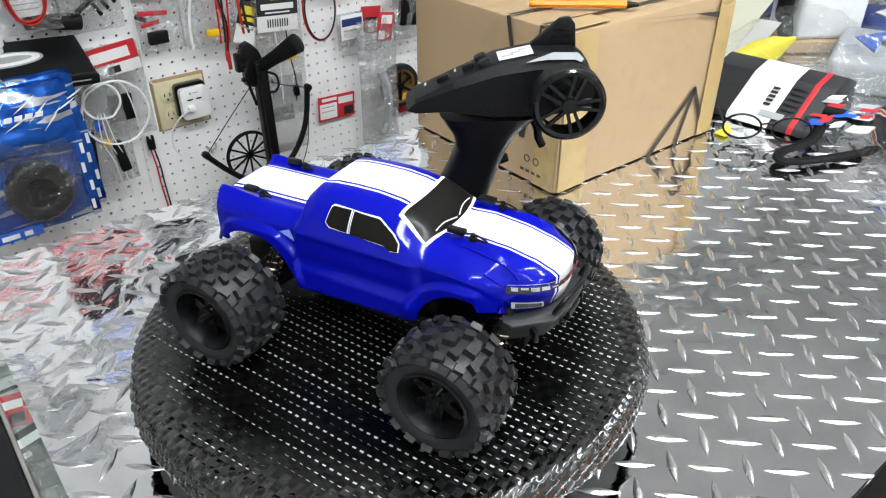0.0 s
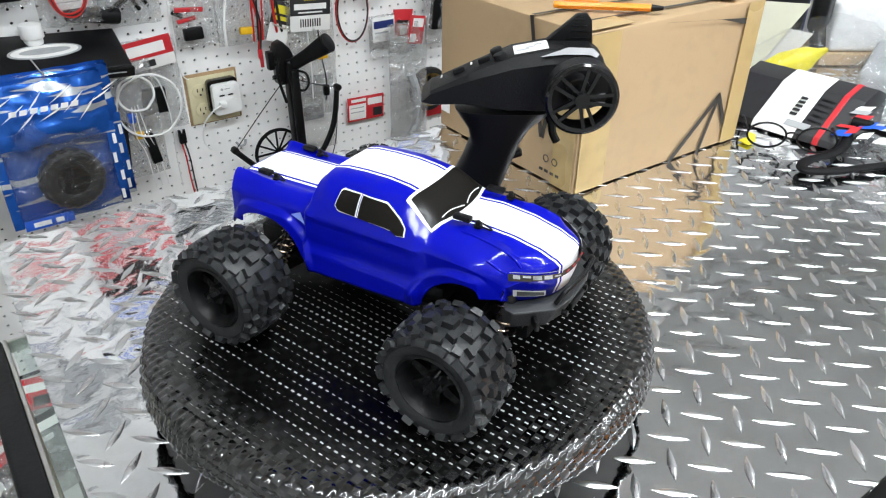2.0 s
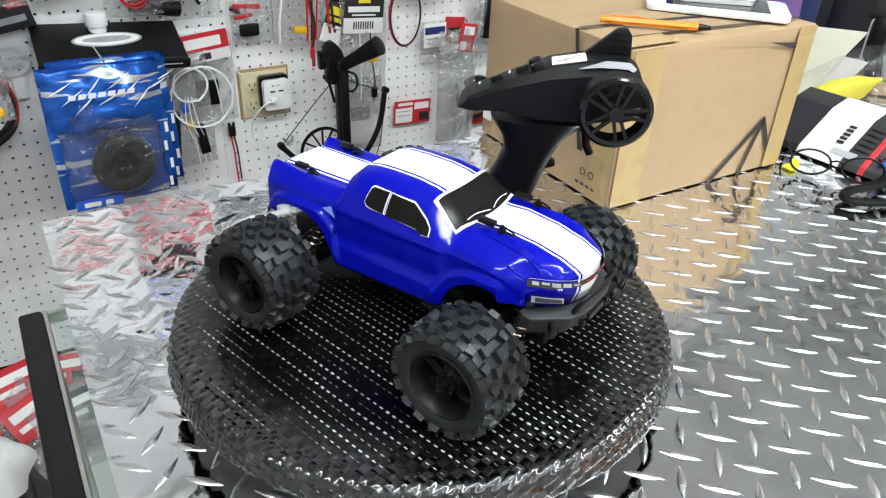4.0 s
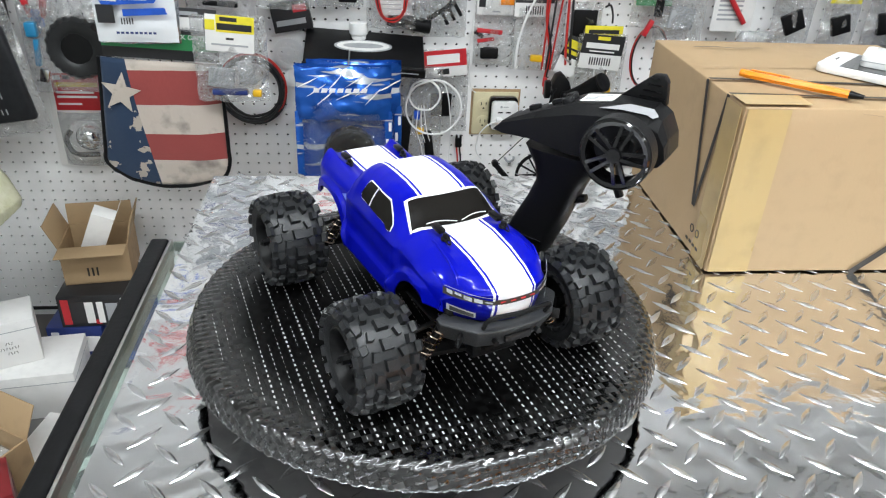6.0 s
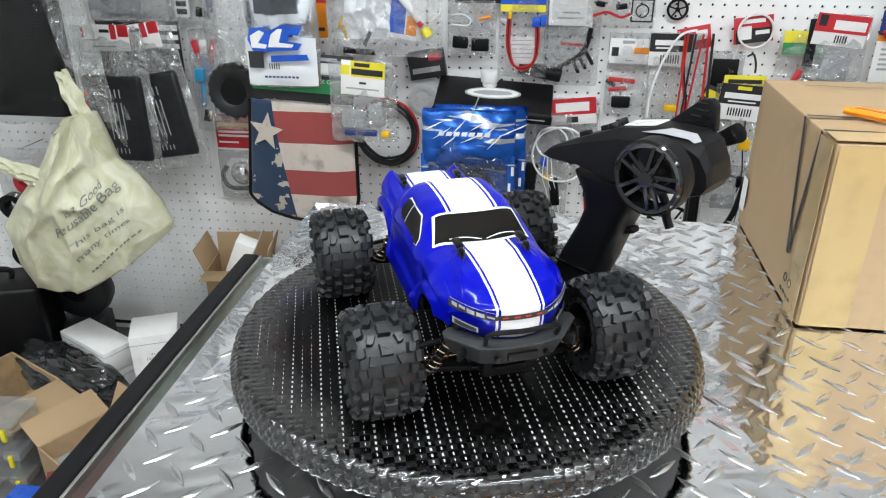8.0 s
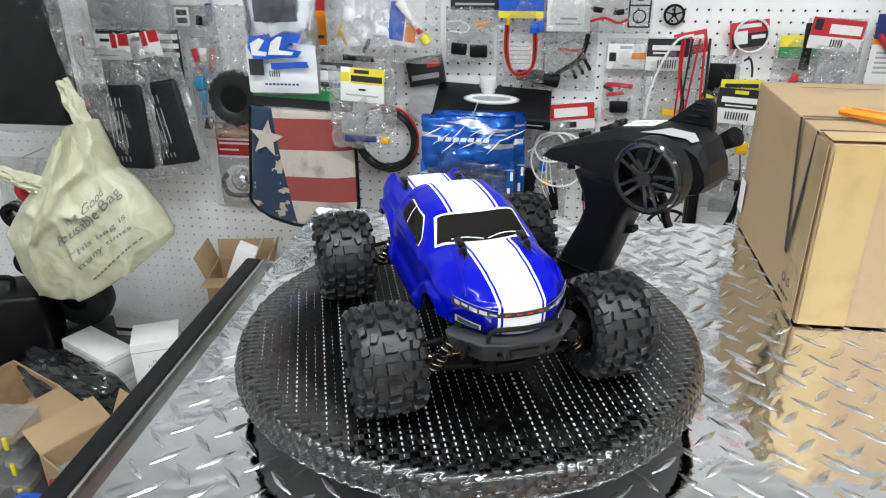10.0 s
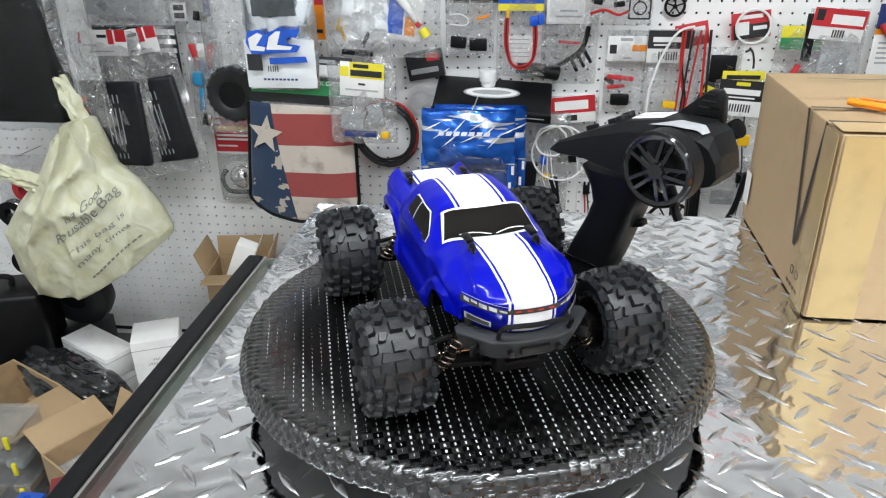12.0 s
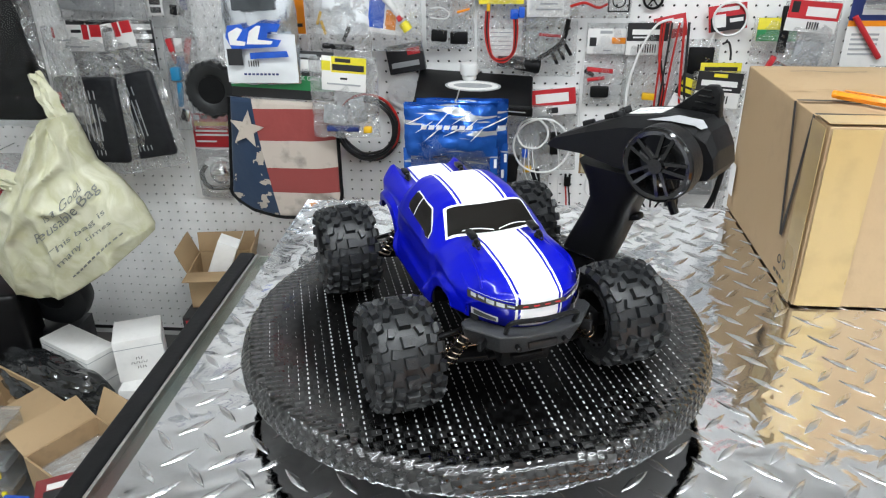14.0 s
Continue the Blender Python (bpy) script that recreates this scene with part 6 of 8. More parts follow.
lumps(t, [(-0.038, -0.010, -0.135, 0.006, 0.006, 0.03, 20), (-0.03, -0.010, -0.155, 0.006, 0.006, 0.03, -15)], YELC)
t = bag("glue_bag", -0.487, -0.375, 1.045, 1.24, -0.15, "clear bag with a white glue tube and blue print", "parts bag", 0.018, FILM)
part("tube", moved(bm_cyl(0.012, 0.075, (0, 0, 0), "z", 20, r2=0.006), -0.010, -0.008, -0.095, 0, 145, 0), PAPER, t, "white glue tube")
part("cap", moved(bm_cyl(0.011, 0.020, (0, 0, 0), "z", 20), 0.022, -0.008, -0.142, 0, 145, 0), YELP, t)
part("tube_print", moved(bm_box(0.010, 0.026, 0.012, (0, 0, 0), 0.002), 0.010, -0.008, -0.125, 0, 145, 0), REDP, t)
card(t, 0.075, 0.10, -0.012, -0.06, 0.0, PAPER, ((0.0, 0.45, 0.1, 0.9, BLUEP), (0.5, 0.8, 0.5, 0.9, ORNG)), "insert_card", "", 8)
t = thing("small_box", "small black and red cardboard parts box", "box", pose(-0.436, -0.014, 1.034, 0, -10, 0), "hanging cards")
part("carton", bm_box(0.086, 0.022, 0.064, (0, 0, -0.032), 0.001), BLKP, t)
part("print", bm_box(0.030, 0.001, 0.016, (0.022, -0.0117, -0.016)), REDP, t)
part("print", bm_box(0.066, 0.001, 0.012, (-0.002, -0.0117, -0.044)), GREYC, t)

# yellow-headed bag, cable coil, sprocket
t = bag("shock_bag", -0.602, -0.458, 0.882, 1.052, -0.250, "clear bag of shock parts with a yellow and white label", "parts bag", 0.026, FILMH, wrinkle=0.006)
card(t, 0.092, 0.070, 0.008, 0.003, -0.020, PAPER, ((0.22, 1.0, 0.0, 0.46, YELP), (0.0, 0.2, 0.14, 0.42, YELP), (0.30, 0.65, 0.05, 0.16, BLKP), (0.24, 0.95, 0.22, 0.40, BLKP), (0.42, 0.58, 0.60, 0.66, BLKP), (0.12, 0.88, 0.78, 0.83, GREYC)), "label", "yellow and white label", 4)
lumps(t, [(-0.005, -0.014, -0.148, 0.07, 0.014, 0.012, 0)], NAVY)
lumps(t, [(0.048, -0.014, -0.150, 0.018, 0.014, 0.014, 0)], YELC)
lumps(t, [(-0.02, -0.010, -0.12, 0.05, 0.012, 0.04, 8), (0.03, -0.010, -0.11, 0.03, 0.012, 0.05, -12)], GREYC)
t = thing("cable_coil", "coil of thick black and red cable hung on a hook", "cable", pose(-0.528, -0.025, 0.838))
for k in range(7):
    rr_ = 0.066 + 0.0035 * (k % 4)
    part("loop", bm_tube([(rr_ * math.cos(2 * math.pi * i / 14) + 0.003 * math.sin(k), -0.005 * (k // 2) + 0.003 * math.sin(3 * i + k), rr_ * 1.05 * math.sin(2 * math.pi * i / 14) - 0.004 * (k % 3)) for i in range(14)], 0.0034, 8, True), WIRER if k == 3 else WIREB, t)
peg_hook(-0.528, 0.905, 0.03)
t = thing("sprocket", "thin silver drilled sprocket hung on the pegboard", "sprocket", pose(-0.442, -0.010, 0.916))


def bm_sprocket(r, holes_):
    poly = []
    for k in range(60):
        a = 2 * math.pi * k / 60
        q = r if k % 2 else r * 0.93
        poly.append((q * math.cos(a), q * math.sin(a)))
    ring_ = bm_lathe([(r * 0.72, -0.001), (r * 0.95, -0.001), (r * 0.95, 0.001), (r * 0.72, 0.001)], 48, "y")
    teeth = [bm_box(0.0026, 0.002, 0.004, (0, 0, 0), 0.0004) for k in range(40)]
    for k, b in enumerate(teeth):
        bmesh.ops.transform(b, matrix=Matrix.Rotation(2 * math.pi * k / 40, 4, "Y") @ Matrix.Translation((0, 0, r * 0.97)), verts=b.verts)
    loops = []
    for k in range(holes_):
        a = 2 * math.pi * k / holes_
        loops.append(bm_lathe([(r * 0.13, -0.001), (r * 0.19, -0.001), (r * 0.19, 0.001), (r * 0.13, 0.001)], 16, "y", (r * 0.55 * math.cos(a), 0, r * 0.55 * math.sin(a))))
    hub = bm_lathe([(r * 0.12, -0.001), (r * 0.38, -0.001), (r * 0.38, 0.001), (r * 0.12, 0.001)], 24, "y")
    return join(ring_, hub, *teeth, *loops)


part("gear", bm_sprocket(0.036, 9), mat("bright_zinc", (0.85, 0.85, 0.85), 0.45, 0.6), t)
part("strip", bm_box(0.020, 0.001, 0.05, (0.006, 0.002, -0.055)), PAPER, t)

# black tray with sticker, jar, dark roll
t = thing("black_tray", "flat black tray lid with an oval sticker on the pegboard", "tray", pose(-0.266, -0.064, 0.942, 21, 3.5, 0))
part("tray", bm_box(0.268, 0.126, 0.012, (0, 0, 0), 0.004, 3), BLK, t)
part("front_lip", bm_box(0.272, 0.008, 0.020, (0, -0.066, -0.006), 0.002), BLK, t)
part("lip_line", bm_box(0.085, 0.001, 0.0024, (-0.080, -0.0705, -0.002)), GREYC, t)
part("lip_line", bm_box(0.100, 0.001, 0.0024, (0.070, -0.0705, -0.004)), GREYC, t)
for k_, (sx_, sy_, m_) in enumerate(((0.130, 0.044, GREYC), (0.119, 0.036, PAPER), (0.090, 0.018, GREYC))):
    ov = bm_cyl(0.5, 0.0006, (0, 0, 0), "z", 40)
    bmesh.ops.scale(ov, vec=(sx_, sy_, 1), verts=ov.verts)
    part("oval_sticker", moved(ov, -0.004, 0.004, 0.0064 + 0.0005 * k_, 0, 0, 4), m_, t, "pale oval sticker" if k_ == 0 else "")
part("bracket", bm_box(0.20, 0.03, 0.010, (0, 0.045, -0.010), 0.002), BLK, t)
t = thing("white_jar", "small white plastic jar standing on the black tray", "jar", pose(-0.280, -0.030, 0.958))
part("cap", bm_cyl(0.021, 0.026, (0, 0, 0.024), "z", 28, bevel=0.002), WHITE, t)
part("jar", bm_cyl(0.017, 0.013, (0, 0, 0.0055), "z", 28, bevel=0.001), WHITE, t)
t = thing("dark_roll", "black foam roll lying behind the tray", "roll", pose(-0.165, -0.025, 0.995, 0, 10, 0))
part("roll", bm_cyl(0.016, 0.10, (0, 0, 0), "x", 20, bevel=0.004), BLKM, t)

# blue bags with packed tyres
FOILB = mat("blue_foil_print", (0.02, 0.12, 0.52), 0.16, 0.55, grain=0.35, scale=24, bump=1.0, bscale=20, second=(0.004, 0.03, 0.22))
nt_, b_ = lines_of(FOILB)
mp_, sl_, th_, mx_ = nt_.nodes.new("ShaderNodeMapping"), nt_.nodes.new("ShaderNodeTexNoise"), nt_.nodes.new("ShaderNodeMapRange"), nt_.nodes.new("ShaderNodeMix")
mp_.inputs["Rotation"].default_value, mp_.inputs["Scale"].default_value = (0, radians(33), 0), (7, 1, 62)
sl_.inputs["Scale"].default_value, sl_.inputs["Detail"].default_value = 1.0, 2
th_.inputs["From Min"].default_value, th_.inputs["From Max"].default_value = 0.60, 0.63
mx_.data_type = "RGBA"
nt_.links.new(nt_.nodes["Texture Coordinate"].outputs["Object"], mp_.inputs["Vector"])
nt_.links.new(mp_.outputs[0], sl_.inputs["Vector"])
nt_.links.new(sl_.outputs["Fac"], th_.inputs[0])
nt_.links.new(th_.outputs[0], mx_.inputs["Factor"])
nt_.links.new(b_.inputs["Base Color"].links[0].from_socket, mx_.inputs["A"])
mx_.inputs["B"].default_value = (0.72, 0.76, 0.80, 1)
nt_.links.new(mx_.outputs["Result"], b_.inputs["Base Color"])
for bx, by, bl in ((-0.290, -0.150, 0), (-0.312, -0.190, 1)):
    t = thing("tyre_pack", "glossy blue and clear retail bag holding a black tyre", "parts bag", pose(bx, by, 0.940), "blue tyre packs")
    w_, h_ = 0.206, 0.275
    part("back_sheet", moved(bm_pillow(w_, h_, 0.010, seed=2.2 + bl, wrinkle=0.005), 0, 0.012, 0), FOILB, t, "blue printed back sheet", 70)
    tyre_small(t, 0.012, -0.012, -0.190, 0.056, 0.034)
    part("window_film", moved(bm_pillow(w_ * 0.92, h_ * 0.98, 0.046, nx=24, nz=28, seed=6.1 + bl, wrinkle=0.010), 0, -0.002, 0), FILMW, t, "clear crinkled window")
    part("top_panel", moved(bm_pillow(w_ * 0.985, 0.115, 0.026, nx=24, seed=0.7 + bl, wrinkle=0.010), 0, -0.010, 0), FOILB, t, "blue printed top panel", 70)
    for k in range(9):
        part("white_flash", moved(bm_prism([(0, 0), (0.026, 0.004), (0.050, 0.006), (0.028, 0.001)], 0.0006, "xz"), -0.095 + 0.020 * k, -0.040 - 0.004 * math.sin(k), -0.036 - 0.045 * ((k * 7 % 5) / 5), 0, -20 - 7 * (k % 4), 0), PAPER, t)
    for k in range(7):
        part("word_bar", moved(bm_prism([(0, 0), (0.012, 0), (0.0145, 0.009), (0.0025, 0.009)], 0.0008, "xz"), -0.062 + 0.0165 * k, -0.0405, -0.046), PAPER, t)
    for sx in (-1, 1):
        part("edge_panel", moved(bm_box(0.016, 0.002, h_ * 0.62, (0, 0, 0), 0.0005), sx * (w_ * 0.47), -0.012, -h_ * 0.66, 0, 0, 0), FOILB, t)
    for k in range(4):
        part("edge_flash", bm_box(0.006, 0.001, 0.020, (w_ * 0.47 + 0.003 * (-1) ** k, -0.0138, -0.13 - 0.038 * k)), PAPER, t)
    part("foot_panel", bm_box(0.085, 0.002, 0.020, (-0.045, -0.014, -h_ + 0.012), 0.0005), BLUEP, t)
    part("foot_print", join(bm_box(0.030, 0.001, 0.009, (-0.058, -0.0157, -h_ + 0.012)), bm_box(0.014, 0.001, 0.009, (-0.028, -0.0157, -h_ + 0.012))), PAPER, t)
peg_hook(-0.300, 0.944, 0.20)

# red labelled pack, grey parts bag, white tube ring
t = bag("label_pack", -0.150, -0.022, 0.74, 0.938, -0.035, "clear bag with a red and white label and black parts", "parts bag", 0.012, FILM)
card(t, 0.105, 0.062, 0.0, 0.002, -0.012, PAPER, ((0.0, 1.0, 0.0, 0.62, REDP), (-0.16, 0.0, 0.05, 0.62, YELP), (0.12, 0.85, 0.16, 0.50, PAPER), (0.35, 0.6, 0.70, 0.92, BLKP)), "label", "red and white label", -6)
lumps(t, [(0.0, -0.006, -0.13, 0.05, 0.014, 0.055, 0)], BLKM)
t = bag("linkage_bag", -0.205, -0.085, 0.655, 0.905, -0.055, "clear bag of black links and wires", "parts bag", 0.014, FILMH)
lumps(t, [(-0.03, -0.008, -0.17, 0.03, 0.016, 0.10, 6), (0.03, -0.008, -0.19, 0.022, 0.016, 0.07, -8)], BLKM)
lumps(t, [(0.008, -0.010, -0.155, 0.020, 0.012, 0.016, 0)], YELC)
lumps(t, [(0.0, -0.010, -0.115, 0.014, 0.010, 0.022, 0)], BLUEP)
for k in range(3):
    wire(t, [(0.004 + 0.006 * k, -0.014, -0.09), (0.0 + 0.012 * k, -0.016, -0.15), (0.014 + 0.012 * k, -0.014, -0.20), (0.02 + 0.014 * k, -0.010, -0.28)], WIREW, 0.0011)
t = thing("white_tube_coil", "thin white tubing hung in loops", "tubing", pose(-0.128, -0.072, 0.828))
for r_, ox, oz in ((0.036, 0.0, 0.012), (0.066, 0.022, -0.018)):
    part("loop", bm_tube([(ox + r_ * math.cos(2 * math.pi * i / 16), 0.003 * math.sin(i * 2.3), oz + r_ * math.sin(2 * math.pi * i / 16)) for i in range(16)], 0.0024, 8, True), WIREW, t)
part("tail", bm_tube([(0.02, 0, 0.05), (0.05, 0.004, 0.03), (0.066, 0.02, -0.06), (0.07, 0.05, -0.16), (0.073, 0.055, -0.24)], 0.0015, 6), WIREW, t)

# lead bag, claw part, other bags along the top
t = bag("lead_bag", -0.262, -0.152, 0.985, 1.20, -0.04, "clear bag with red leads and blue plugs under yellow header", "parts bag", 0.014, FILM)
card(t, 0.10, 0.075, -0.002, 0.004, -0.006, BLUEP, ((0.0, 1.0, 0.80, 1.0, YELP), (0.05, 0.95, 0.0, 0.30, PAPER)))
card(t, 0.062, 0.060, 0.0, -0.125, -0.004, PAPER, tuple((0.1, 0.85, 0.12 + 0.16 * k, 0.15 + 0.16 * k, GREYC) for k in range(5)), "insert_card")
for k, (mm, q) in enumerate(((WIRER, 0.0), (WIREB, 0.0035), (WIRER, 0.007))):
    wire(t, [(-0.035 + q, -0.011, -0.085), (-0.036 + q, -0.012, -0.14), (-0.022 + q * 0.5, -0.012, -0.185), (0.006, -0.012, -0.198 + q), (0.030 - q * 0.5, -0.012, -0.175), (0.036 - q, -0.012, -0.13), (0.033 - q, -0.012, -0.09)], mm, 0.0021)
lumps(t, [(0.028, -0.012, -0.092, 0.018, 0.012, 0.022, 0), (0.044, -0.012, -0.088, 0.014, 0.012, 0.024, 0)], BLUEP)
lumps(t, [(-0.030, -0.011, -0.078, 0.008, 0.008, 0.016, 0)], YELC)
t = bag("arm_bag", -0.16, -0.035, 0.965, 1.13, -0.025, "clear bag with a black moulded arm", "parts bag", 0.008, FILM)
part("arm", join(bm_tube([(-0.045, -0.008, -0.135), (-0.01, -0.008, -0.115), (0.028, -0.008, -0.085), (0.040, -0.008, -0.035)], 0.006, 8), *[bm_tube([(0.004 + 0.014 * k, -0.008, -0.105 + 0.010 * k), (0.020 + 0.015 * k, -0.008, -0.135 + 0.010 * k)], 0.0042, 8) for k in range(3)]), BLK, t, "black toothed arm")
t = bag("grey_parts_bag", -0.378, -0.268, 1.03, 1.15, -0.04, "clear bag with black and copper parts", "parts bag", 0.012, FILMH)
lumps(t, [(0.02, -0.006, -0.095, 0.04, 0.014, 0.028, 0), (-0.025, -0.006, -0.09, 0.036, 0.012, 0.026, 4)], BLKM)
lumps(t, [(0.03, -0.010, -0.035, 0.03, 0.006, 0.005, -15)], ORNG)
wire(t, [(-0.045, -0.012, -0.05), (-0.01, -0.013, -0.052), (-0.002, -0.013, -0.04), (-0.02, -0.013, -0.028), (-0.045, -0.012, -0.03)], WIREW, 0.0016)
card(t, 0.11, 0.05, 0.01, 0.045, 0.0, BLKP, ((0.1, 0.6, 0.3, 0.5, PAPER), (0.1, 0.9, 0.7, 0.8, GREYC)))
t = bag("card_bag", -0.155, -0.060, 1.005, 1.20, -0.035, "clear bag with a white card header", "parts bag", 0.010, FILM)
card(t, 0.096, 0.10, 0.004, 0.0, -0.003, PAPER, ((0.0, 1.0, 0.0, 0.30, GREYC), (0.3, 0.7, 0.70, 0.74, GREYC), (0.2, 0.8, 0.82, 0.86, GREYC)))
lumps(t, [(0.01, -0.004, -0.14, 0.05, 0.004, 0.006, 4)], REDP)
t = bag("sprue_bag", -0.070, 0.075, 1.10, 1.215, -0.05, "clear bag with red leads and a black plastic frame of parts", "parts bag", 0.014, FILM)
wire(t, [(-0.06, -0.010, -0.09), (-0.03, -0.012, -0.082), (0.0, -0.012, -0.092), (0.02, -0.012, -0.084)], WIRER, 0.003)
lumps(t, [(-0.045, -0.010, -0.065, 0.02, 0.008, 0.012, 10), (0.0, -0.010, -0.07, 0.024, 0.008, 0.012, -8)], BLK)
for a0, a1 in (((0.022, -0.10), (0.022, -0.01)), ((0.066, -0.10), (0.066, -0.01)), ((0.022, -0.10), (0.066, -0.10)), ((0.022, -0.055), (0.066, -0.055))):
    wire(t, [(a0[0], -0.012, a0[1]), (a1[0], -0.012, a1[1])], WIREB, 0.0018, "sprue")
for zc in (-0.078, -0.032):
    part("sprue", bm_lathe([(0.012, -0.001), (0.0145, -0.001), (0.0145, 0.001), (0.012, 0.001)], 20, "y", (0.044, -0.012, zc)), BLK, t)
t = thing("sensor_lead", "thin white lead with a black plug hung down the pegboard", "cable", pose(-0.004, -0.015, 1.10))
part("lead", bm_tube([(0.0, 0, 0.08), (0.0, -0.002, 0.0), (-0.006, -0.004, -0.06), (-0.014, -0.004, -0.10), (-0.006, -0.004, -0.122)], 0.0014, 6), WIREW, t)
part("plug", moved(bm_box(0.024, 0.008, 0.010, (0, 0, 0), 0.002), 0.002, -0.004, -0.128, 0, 30, 0), BLK, t)
part("lead", bm_tube([(-0.012, -0.002, -0.10), (-0.018, -0.002, -0.17), (-0.010, -0.002, -0.25), (0.004, 0, -0.27)], 0.0012, 6), WIREW, t)
t = bag("bracket_bag", -0.014, 0.082, 0.90, 1.085, -0.02, "clear bag of grey and red brackets with white card", "parts bag", 0.010, FILM)
card(t, 0.09, 0.056, 0.0, -0.012, -0.004, PAPER, ((0.05, 0.22, 0.35, 0.7, BLKP), (0.6, 0.95, 0.35, 0.6, ORNG), (0.4, 0.6, 0.84, 0.90, GREYC), (0.3, 0.6, 0.08, 0.2, GREYC)))
lumps(t, [(-0.012, -0.006, -0.105, 0.06, 0.006, 0.010, 5), (-0.02, -0.006, -0.125, 0.04, 0.006, 0.008, -8)], REDP)
lumps(t, [(-0.01, -0.006, -0.155, 0.042, 0.014, 0.026, 0)], BLKM)
t = bag("lead_pack", 0.072, 0.195, 0.895, 1.09, -0.035, "clear bag with red leads, white tube and black label", "parts bag", 0.016, FILM)
card(t, 0.090, 0.070, -0.015, -0.002, -0.006, PAPER, ((0.0, 1.0, 0.0, 0.56, BLKP), (0.12, 0.88, 0.20, 0.36, PAPER), (0.15, 0.5, 0.42, 0.47, PAPER), *[(0.28 + 0.06 * k, 0.31 + 0.06 * k, 0.66, 0.92, BLKP) for k in range(8)]), "label", "black and white label")
card(t, 0.07, 0.05, 0.03, 0.012, 0.004, REDP, ((0.55, 0.9, 0.2, 0.6, PAPER),), "label", "", -12)
lumps(t, [(0.0, -0.012, -0.165, 0.030, 0.012, 0.016, 4)], YELC)
wire(t, [(0.035, -0.016, 0.008), (0.0, -0.018, -0.005), (-0.03, -0.02, -0.06), (-0.048, -0.018, -0.13), (-0.05, -0.016, -0.19)], WIREW, 0.0030, "tube")
for k in range(3):
    wire(t, [(0.018 + 0.016 * k, -0.016, 0.0), (0.016 + 0.013 * k, -0.018, -0.08), (0.014 + 0.010 * k, -0.016, -0.19)], WIRER if k != 1 else WIREB, 0.0022)
t = thing("pulley", "black spoked plastic pulley hung on the pegboard", "pulley", pose(0.128, -0.010, 1.135))
part("ring", bm_lathe([(0.018, -0.003), (0.023, -0.003), (0.0215, 0.0), (0.023, 0.003), (0.018, 0.003)], 32, "y"), BLK, t)
part("spokes", join(*[moved(bm_box(0.003, 0.003, 0.018, (0, 0, 0.009)), 0, 0, 0, 0, 72 * k, 0) for k in range(5)], bm_cyl(0.005, 0.007, (0, 0, 0), "y", 14)), BLK, t)
t = thing("tube_card", "red and black card with a ring of white tubing", "card", pose(0.288, -0.022, 1.125), "hanging cards")
card(t, 0.082, 0.056, 0.0, 0.0, 0.0, REDP, ((0.05, 0.95, 0.45, 1.0, BLKP), (0.12, 0.45, 0.35, 0.85, PAPER), (0.55, 0.9, 0.55, 0.7, PAPER), (0.2, 0.8, 0.1, 0.25, PAPER)), "card", "", -8)
part("tube_ring", bm_tube([(0.008 + 0.036 * math.cos(2 * math.pi * i / 14), -0.006, -0.030 + 0.036 * math.sin(2 * math.pi * i / 14)) for i in range(14)], 0.0026, 8, True), WIREW, t)
part("tail", bm_tube([(-0.02, -0.004, -0.060), (-0.03, -0.004, -0.10), (-0.02, -0.004, -0.15), (0.02, -0.004, -0.175), (0.06, -0.004, -0.17)], 0.0015, 6), WIREW, t)
part("clip_wire", bm_tube([(0.0, -0.004, -0.085), (0.012, -0.006, -0.08), (0.020, -0.006, -0.10), (0.022, -0.006, -0.12)], 0.0024, 6), WIREB, t)
t = bag("square_part_bag", 0.205, 0.285, 0.955, 1.05, -0.02, "clear bag with a black square part", "parts bag", 0.008, FILM)
lumps(t, [(0.0, -0.004, -0.048, 0.056, 0.008, 0.062, 0)], BLKM)
t = bag("yellow_label_pack", 0.228, 0.345, 0.70, 0.985, -0.05, "clear bag with black, white and yellow label and white leads", "parts bag", 0.014, FILM)
card(t, 0.100, 0.080, 0.0, 0.0, -0.010, PAPER, ((0.0, 1.0, 0.0, 0.56, BLKP), (0.10, 0.90, 0.24, 0.40, PAPER), (0.2, 0.8, 0.46, 0.50, PAPER), (0.35, 0.65, 0.05, 0.15, YELP), *[(0.24 + 0.06 * k, 0.27 + 0.06 * k, 0.66, 0.88, BLKP) for k in range(9)]), "label", "black and white label", 4)
card(t, 0.05, 0.09, -0.055, -0.012, 0.006, BLKP, ((0.1, 0.8, 0.1, 0.3, YELP), (0.0, 1.0, 0.55, 1.0, PAPER), (0.1, 0.8, 0.36, 0.46, YELP)), "label", "", 20)
card(t, 0.09, 0.030, 0.0, 0.018, 0.002, YELP, ((0.1, 0.9, 0.3, 0.6, BLKP),), "label")
wire(t, [(-0.015, -0.012, -0.08), (-0.012, -0.012, -0.16), (-0.014, -0.012, -0.24)], WIREW, 0.0015)
wire(t, [(0.012, -0.012, -0.08), (0.016, -0.012, -0.14), (0.024, -0.012, -0.20), (0.02, -0.012, -0.25)], WIREB, 0.0016)
lumps(t, [(0.018, -0.012, -0.135, 0.026, 0.010, 0.026, 0)], YELC)
lumps(t, [(0.022, -0.012, -0.225, 0.014, 0.012, 0.026, 0)], BLK)
t = bag("red_label_bag", 0.405, 0.525, 0.965, 1.135, -0.04, "clear bag of grey parts with a red and white label", "parts bag", 0.018, FILMH)
